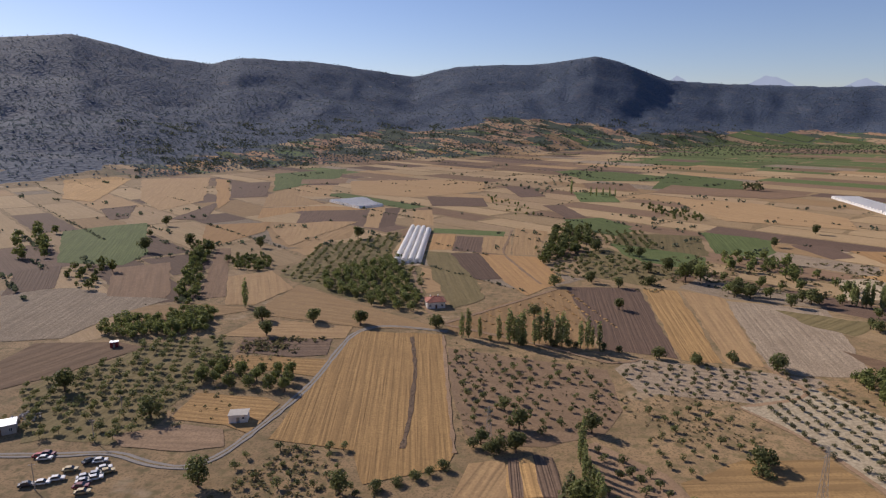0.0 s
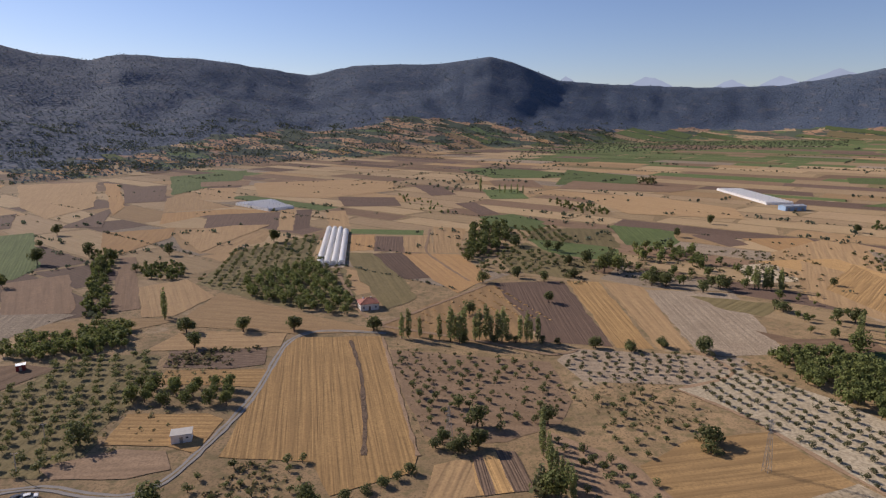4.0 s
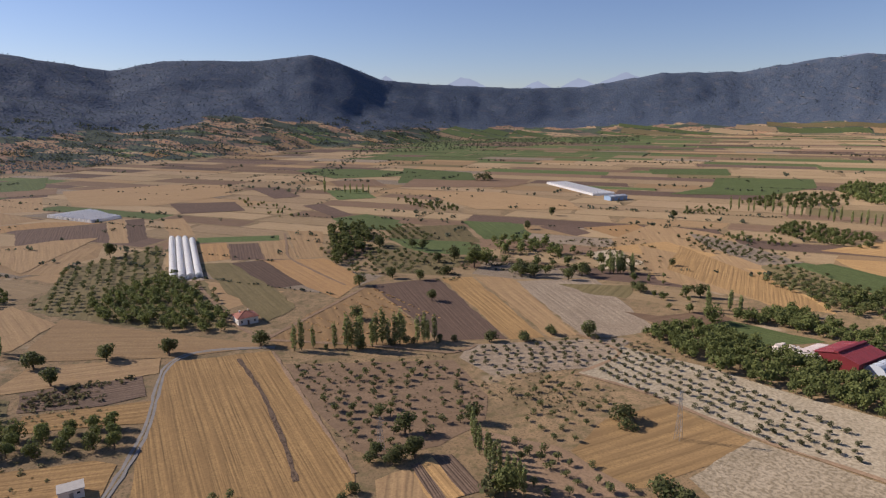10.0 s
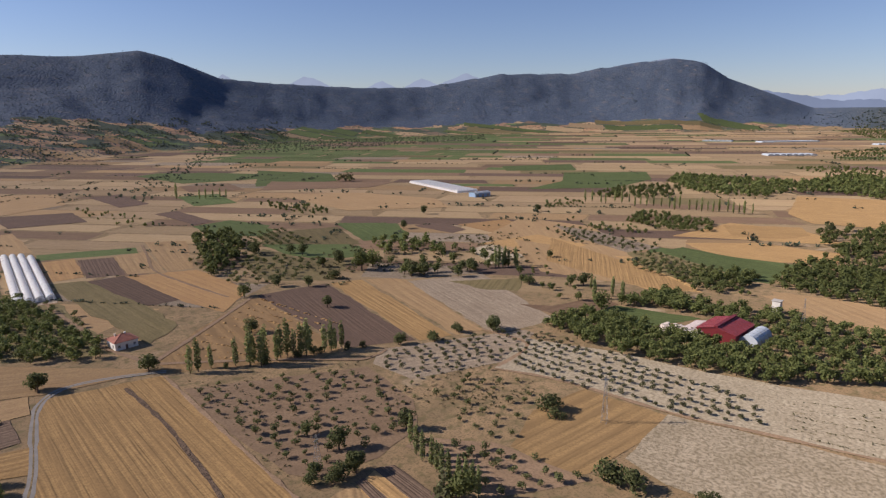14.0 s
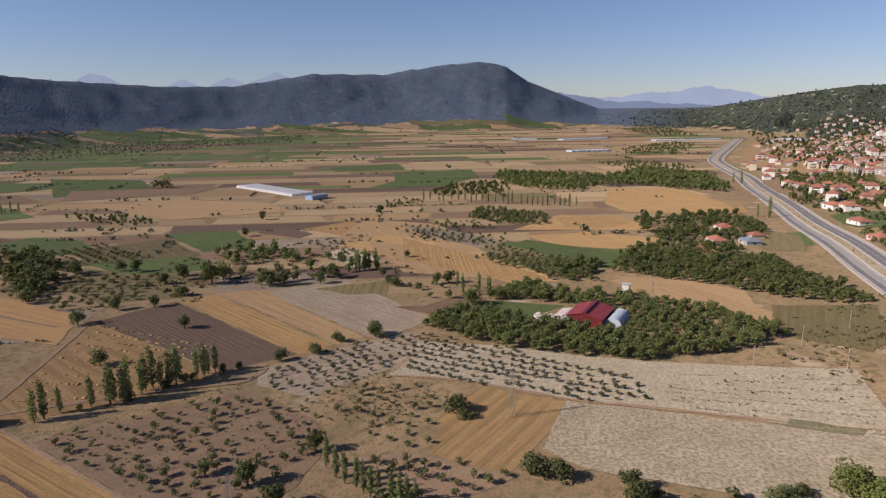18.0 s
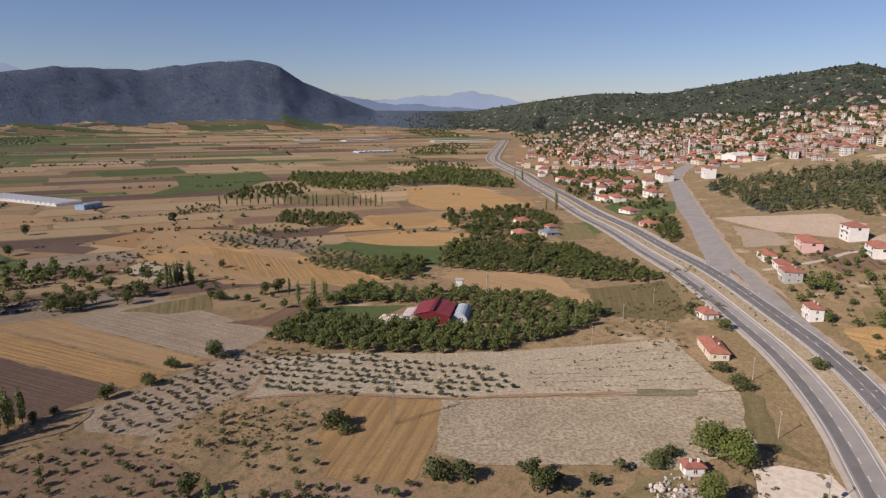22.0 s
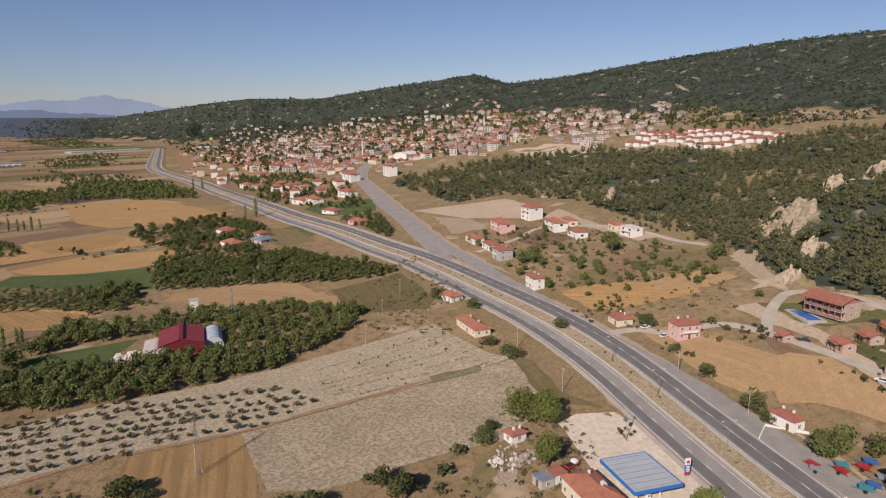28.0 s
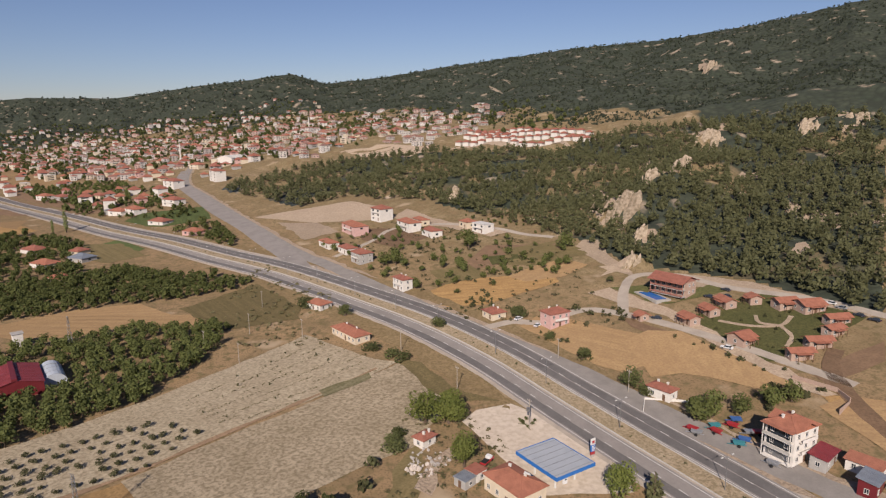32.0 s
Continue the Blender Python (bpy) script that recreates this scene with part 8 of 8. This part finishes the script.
# ---- vehicles and machines ----
def car_mesh(kind, paint):
    root = new(kind)
    l, w = 4.3, 1.7
    bm = bmesh.new()
    box(bm, -l / 2, -w / 2, 0.32, l / 2, w / 2, 0.86, 0.1)
    part("body", bm, CAR_PAINT[paint], root)
    bm = bmesh.new()
    lo = [(-1.55, -0.78), (1.1, -0.78), (1.1, 0.78), (-1.55, 0.78)]
    hi = [(-1.15, -0.64), (0.45, -0.64), (0.45, 0.64), (-1.15, 0.64)]
    va, vb = [bm.verts.new((x, y, 0.84)) for x, y in lo], [bm.verts.new((x, y, 1.4)) for x, y in hi]
    for k in range(4):
        bm.faces.new((va[k], va[(k + 1) % 4], vb[(k + 1) % 4], vb[k]))
    bm.faces.new(vb)
    bmesh.ops.recalc_face_normals(bm, faces=bm.faces[:])
    part("glasshouse", bm, GLASS, root)
    part("roof", block(-1.17, -0.66, 1.39, 0.47, 0.66, 1.45, 0.03), CAR_PAINT[paint], root)
    for x in (-1.35, 1.3):
        for y in (-0.78, 0.78):
            bm = bmesh.new()
            limb(bm, (x, y - 0.1, 0.32), (x, y + 0.1, 0.32), 0.32, 0.32, 12)
            bmesh.ops.holes_fill(bm, edges=bm.edges[:])
            t = part("wheel", bm, RUBBER, root)
            bm = bmesh.new()
            s = 0.115 if y > 0 else -0.115
            limb(bm, (x, y + s * 0.8, 0.32), (x, y + s, 0.32), 0.19, 0.17, 8)
            bmesh.ops.holes_fill(bm, edges=bm.edges[:])
            part("rim", bm, STEEL, t)
    for x, mat, nm in ((l / 2 - 0.02, FRAME, "headlight"), (-l / 2 + 0.02, CAR_PAINT["red"], "tail_light")):
        for y in (-0.6, 0.6):
            part(nm, block(x - 0.03, y - 0.16, 0.58, x + 0.03, y + 0.16, 0.72), mat, root)
    return root


CARS = {}


def car(paint, x, y, turn, label=""):
    z = high(x, y) + 0.1
    m = Matrix.Translation((x, y, z)) @ Matrix.Rotation(radians(turn), 4, "Z")
    if paint not in CARS:
        ob = CARS[paint] = car_mesh("car", paint)
        ob.matrix_world = m
    else:
        ob = copy_thing(CARS[paint], m)
    return tagged(ob, label or f"{paint} parked saloon car", "car", "parked cars")


yard = ((-59.3, 106, "red", 12), (-57.0, 105.2, "white", 20), (-58.0, 107.6, "maroon", 8), (-38.3, 98.6, "silver", 40), (-42.9, 106.4, "dark", 60), (-40.0, 107.0, "white", 30),
        (-45.0, 101.2, "tan", 25), (-36.0, 103.6, "white", 38), (-34.1, 102.3, "tan", 38), (-36.2, 100.4, "silver", 35), (-35, 98.6, "white", 34), (-36.9, 96.6, "silver", 30), (-35.9, 94.3, "maroon", 22), (-33.5, 92, "tan", 25),
        (-45.2, 96.3, "white", 28), (-47.6, 93.8, "white", 24), (-51, 92.2, "dark", 30))
for x, y, paint, turn in yard:
    car(paint, x, y, turn, {"white": "dusty white wrecked car in a scrap yard", "red": "faded red wrecked car beside the lane", "tan": "rusty tan wrecked car in a scrap yard"}.get(paint, f"old {paint} wrecked car in a scrap yard"))
for x, y, paint, turn in ((217, -117, "dark", 20), (222.7, -122, "dark", 15), (220.8, -111, "dark", 25), (188.4, -143.4, "white", 20), (183, -142.5, "silver", 18), (174.7, -141.6, "dark", 10), (168.7, -142.1, "dark", 12), (180, -82.5, "white", 30), (215, -79, "dark", 50), (247, -31.5, "white", -70), (236, -35, "white", -60), (412, 2, "dark", 30)):
    car(paint, x, y, turn)
truck = tagged(new("pickup_truck"), "red and white parked pickup truck", "truck")
part("body", block(-2.4, -0.9, 0.4, 2.4, 0.9, 1.0, 0.08), CAR_PAINT["red"], truck)
part("cab", block(0.2, -0.85, 1.0, 1.7, 0.85, 1.85, 0.15), CAR_PAINT["white"], truck, "white cab")
part("windscreen", block(1.62, -0.7, 1.2, 1.74, 0.7, 1.7), GLASS, truck)
part("load_bed", block(-2.3, -0.8, 1.0, 0.1, 0.8, 1.12), RUBBER, truck)
for x in (-1.5, 1.5):
    for y in (-0.8, 0.8):
        bm = bmesh.new()
        limb(bm, (x, y - 0.13, 0.38), (x, y + 0.13, 0.38), 0.38, 0.38, 12)
        bmesh.ops.holes_fill(bm, edges=bm.edges[:])
        part("wheel", bm, RUBBER, truck)
truck.matrix_world = Matrix.Translation((155.5, 24.3, 0.3)) @ Matrix.Rotation(radians(-55), 4, "Z")


def farm_machine(x, y, turn, paint, long=4.0, tall=1.5):
    """A trailed implement: hopper on a frame with two wheels and a drawbar."""
    root = tagged(new("farm_machine"), f"{paint} painted trailed farm machine on the yard", "farm machine", "farm machines")
    bm = bmesh.new()
    lo, hi = [(-long * 0.28, -0.5), (long * 0.28, -0.5), (long * 0.28, 0.5), (-long * 0.28, 0.5)], [(-long * 0.4, -0.9), (long * 0.4, -0.9), (long * 0.4, 0.9), (-long * 0.4, 0.9)]
    va, vb = [bm.verts.new((p, q, 0.6)) for p, q in lo], [bm.verts.new((p, q, tall)) for p, q in hi]
    bm.faces.new(va[::-1]), bm.faces.new(vb)
    for k in range(4):
        bm.faces.new((va[k], va[(k + 1) % 4], vb[(k + 1) % 4], vb[k]))
    bmesh.ops.recalc_face_normals(bm, faces=bm.faces[:])
    part("hopper", bm, CAR_PAINT[paint], root)
    part("frame", block(-long / 2, -0.12, 0.45, long * 0.75, 0.12, 0.6), CAR_PAINT[paint], root)
    for s in (-1.0, 1.0):
        bm = bmesh.new()
        limb(bm, (0, s - 0.12, 0.45), (0, s + 0.12, 0.45), 0.45, 0.45, 12)
        bmesh.ops.holes_fill(bm, edges=bm.edges[:])
        part("wheel", bm, RUBBER, root)
    root.matrix_world = Matrix.Translation((x, y, high(x, y) + 0.2)) @ Matrix.Rotation(radians(turn), 4, "Z")


for x, y, turn, paint in ((144.5, -36.5, 20, "red"), (142.5, -36.2, 40, "silver"), (142.8, -43, 75, "teal"), (140.4, -41.4, 10, "red"), (142.5, -50.5, 60, "blue"), (140.6, -47.6, 30, "red"), (132.7, -42.2, 50, "teal"), (133.5, -45.0, 40, "blue"), (135.6, -49, 65, "silver"), (134.4, -51, 65, "red"), (121.8, -43, 20, "silver")):
    farm_machine(x, y, turn, paint)


# ---- poles, lamps, pylons ----
def utility_pole(x, y, tall, turn=20):
    root = tagged(new("utility_pole"), "weathered wooden power pole with a crossarm", "pole", "power poles")
    bm = bmesh.new()
    limb(bm, (0, 0, -0.5), (0, 0, tall), 0.15, 0.10, 7)
    part("pole", bm, POLE, root)
    part("crossarm", block(-0.9, -0.07, tall - 0.6, 0.9, 0.07, tall - 0.45), POLE, root)
    for p in (-0.75, 0.0, 0.75):
        bm = bmesh.new()
        limb(bm, (p, 0, tall - 0.45), (p, 0, tall - 0.2), 0.05, 0.03, 6)
        part("insulator", bm, FRAME, root)
    root.matrix_world = Matrix.Translation((x, y, high(x, y))) @ Matrix.Rotation(radians(turn), 4, "Z")
    return root


for x, y, tall in ((-53.5, 134.8, 7.6), (-50.5, 117.5, 7.5), (-47.4, 91.1, 8.0), (201, 15.3, 9), (243.7, 22.9, 9), (258, 84.9, 9), (293.9, 78.6, 9.5), (276.9, 57.6, 9), (206, -27.5, 8), (172.5, -34.5, 8), (280, 97.7, 8.5), (330, 70, 9)):
    utility_pole(x, y, tall)
tr = utility_pole(167, 5.2, 10)
part("transformer", block(-0.5, 0.15, 6.2, 0.5, 0.9, 7.4, 0.06), STEEL, tr)


def street_lamp(x, y, turn, arms=(1, -1), tall=9.0):
    root = tagged(new("street_lamp"), "tall grey steel street lamp in the median", "street lamp", "street lamps")
    bm = bmesh.new()
    limb(bm, (0, 0, -0.3), (0, 0, tall), 0.11, 0.06, 8)
    part("pole", bm, STEEL, root)
    for s in arms:
        bm = bmesh.new()
        limb(bm, (0, 0, tall - 0.05), (0, s * 1.9, tall + 0.35), 0.05, 0.04, 6)
        a = part("arm", bm, STEEL, root)
        part("lamp_head", block(-0.17, s * 1.7 - 0.05 if s > 0 else s * 1.7 - 0.65, tall + 0.28, 0.17, s * 1.7 + 0.65 if s > 0 else s * 1.7 + 0.05, tall + 0.42, 0.04), FRAME, a)
    root.matrix_world = Matrix.Translation((x, y, high(x, y) + 0.3)) @ Matrix.Rotation(radians(turn), 4, "Z")


run, lamp_at = 0.0, 24.0
for a, b in zip(HIGHWAY, HIGHWAY[1:]):
    run += (b - a).length
    if run > lamp_at and b.x < 640:
        d = (b - a).normalized()
        street_lamp(b.x, b.y, math.degrees(math.atan2(d.y, d.x)))
        lamp_at += 35.0


def pylon(x, y, tall, turn):
    """A slim lattice mast with three pairs of arms."""
    root = tagged(new("lattice_pylon"), "slim grey lattice power pylon standing in a field", "pylon", "pylons")
    half = lambda z: 0.75 * (1 - z / tall) + 0.18
    for sx in (-1, 1):
        for sy in (-1, 1):
            bm = bmesh.new()
            limb(bm, (sx * half(0), sy * half(0), -0.2), (sx * half(tall), sy * half(tall), tall), 0.06, 0.04, 4)
            part("leg", bm, STEEL, root)
    n = 9
    bm = bmesh.new()
    for k in range(n):
        z0, z1 = tall * k / n, tall * (k + 1) / n
        for ax in (0, 1):
            for s in (-1, 1):
                p, q = (-half(z0), s * half(z0), z0), (half(z1), s * half(z1), z1)
                r, t = (half(z0), s * half(z0), z0), (-half(z1), s * half(z1), z1)
                if ax:
                    p, q, r, t = [(v[1], v[0], v[2]) for v in (p, q, r, t)]
                limb(bm, p, q, 0.025, 0.025, 3)
                limb(bm, r, t, 0.025, 0.025, 3)
    part("lattice", bm, STEEL, root)
    for k in range(3):
        z = tall - 0.5 - 1.3 * k
        bm = bmesh.new()
        limb(bm, (-1.6, 0, z), (1.6, 0, z), 0.05, 0.05, 4)
        limb(bm, (-1.6, 0, z), (0, 0, z + 0.6), 0.03, 0.03, 3)
        limb(bm, (1.6, 0, z), (0, 0, z + 0.6), 0.03, 0.03, 3)
        part("arm", bm, STEEL, root)
    root.matrix_world = Matrix.Translation((x, y, high(x, y))) @ Matrix.Rotation(radians(turn), 4, "Z")


pylon(160, 125, 16, 30)
pylon(70, 142, 11, 30)
pylon(300, 150, 15, 30)


# ---- hotel garden: pool, walls ----
def pool():
    root = tagged(new("swimming_pool"), "blue rectangular hotel swimming pool with pale rim", "pool")
    z = max(high(243, -91), high(228, -96)) + 0.35
    part("water", block(-6.8, -2.8, 0.0, 6.8, 2.8, 0.06), POOL, root)
    for x0, y0, x1, y1 in ((-8.2, -3.8, 8.2, -2.8), (-8.2, 2.8, 8.2, 3.8), (-8.2, -2.8, -6.8, 2.8), (6.8, -2.8, 8.2, 2.8)):
        part("rim", block(x0, y0, -1.5, x1, y1, 0.12, 0.02), CONCRETE, root)
    root.matrix_world = Matrix.Translation((235.8, -92.8, z)) @ Matrix.Rotation(radians(178), 4, "Z")


pool()


def low_wall(pts, tall, thick, mat, label):
    root = tagged(new("garden_wall"), label, "wall")
    for (x0, y0), (x1, y1) in zip(pts, pts[1:]):
        n = max(1, int(math.hypot(x1 - x0, y1 - y0) / 5))
        for k in range(n):
            a = Vector((x0 + (x1 - x0) * k / n, y0 + (y1 - y0) * k / n))
            b = Vector((x0 + (x1 - x0) * (k + 1) / n, y0 + (y1 - y0) * (k + 1) / n))
            c, ln = (a + b) / 2, (b - a).length
            bm = block(-ln / 2, -thick / 2, -0.8, ln / 2, thick / 2, tall, 0.03)
            bm.transform(Matrix.Translation((c.x, c.y, high(c.x, c.y))) @ Matrix.Rotation(math.atan2(b.y - a.y, b.x - a.x), 4, "Z"))
            part("wall_section", bm, mat, root)


low_wall([(153, -84), (140, -88.5), (134, -86)], 1.5, 0.3, WALLS["stone"], "pale stone garden wall along the track")
low_wall([(134, -86), (131, -78)], 1.5, 0.3, WALLS["stone"], "pale stone garden wall along the track")
low_wall([(160, -31), (166, -36), (158, -47)], 0.8, 0.25, WALLS["white"], "low white garden wall round a house plot")

# rock and rubble heaps
def heap(name, x, y, count, spread, size, mat, label, flat=0.6):
    rng = random.Random(int(x * 7 + y))
    bm = bmesh.new()
    for _ in range(count):
        a, r = rng.uniform(0, 6.28), spread * math.sqrt(rng.random())
        s = size * rng.uniform(0.4, 1.25)
        m = Matrix.Translation((x + r * math.cos(a), y + r * math.sin(a), high(x, y) + s * 0.3 + max(0, 1 - r / spread) * size * 0.8)) @ Euler((rng.uniform(0, 3), rng.uniform(0, 3), rng.uniform(0, 3))).to_matrix().to_4x4() @ Matrix.Diagonal((s, s * rng.uniform(0.6, 1), s * flat, 1))
        v = bmesh.ops.create_icosphere(bm, subdivisions=1, radius=1, matrix=m)["verts"]
        for q in v:
            q.co += Vector((rng.uniform(-1, 1), rng.uniform(-1, 1), rng.uniform(-1, 1))) * s * 0.18
    me = bpy.data.meshes.new(name)
    bm.to_mesh(me)
    bm.free()
    me.materials.append(mat)
    tagged(new(name, me), label, "heap", kind="stuff")


heap("rock_heap", 247, 177, 34, 6.5, 1.9, ROCK, "heap of white quarried limestone blocks")
heap("rock_heap", 252, 170, 14, 3, 1.6, ROCK, "heap of white quarried limestone blocks")
heap("rubble_heap", -84, 127, 40, 4.5, 0.8, RUBBLE, "heap of broken concrete rubble")
heap("rubble_heap", 163, 39, 46, 6, 0.6, RUBBLE, "scattered scrap and rubble beside a cottage")
heap("rubble_heap", 158, 43, 24, 4, 0.7, ROCK, "pale heap of broken stone")
heap("rubble_heap", 104, -66, 60, 9, 0.8, ROCK, "spread heap of pale stones")
for x, y, tall in ((171, 5.5, 1.6), (169, 3, 1.4), (172.4, 3.4, 1.5), (168, 5, 1.2), (170.4, 1.6, 1.3)):
    tree("bush", x, y, tall, 1.0, "planted island")
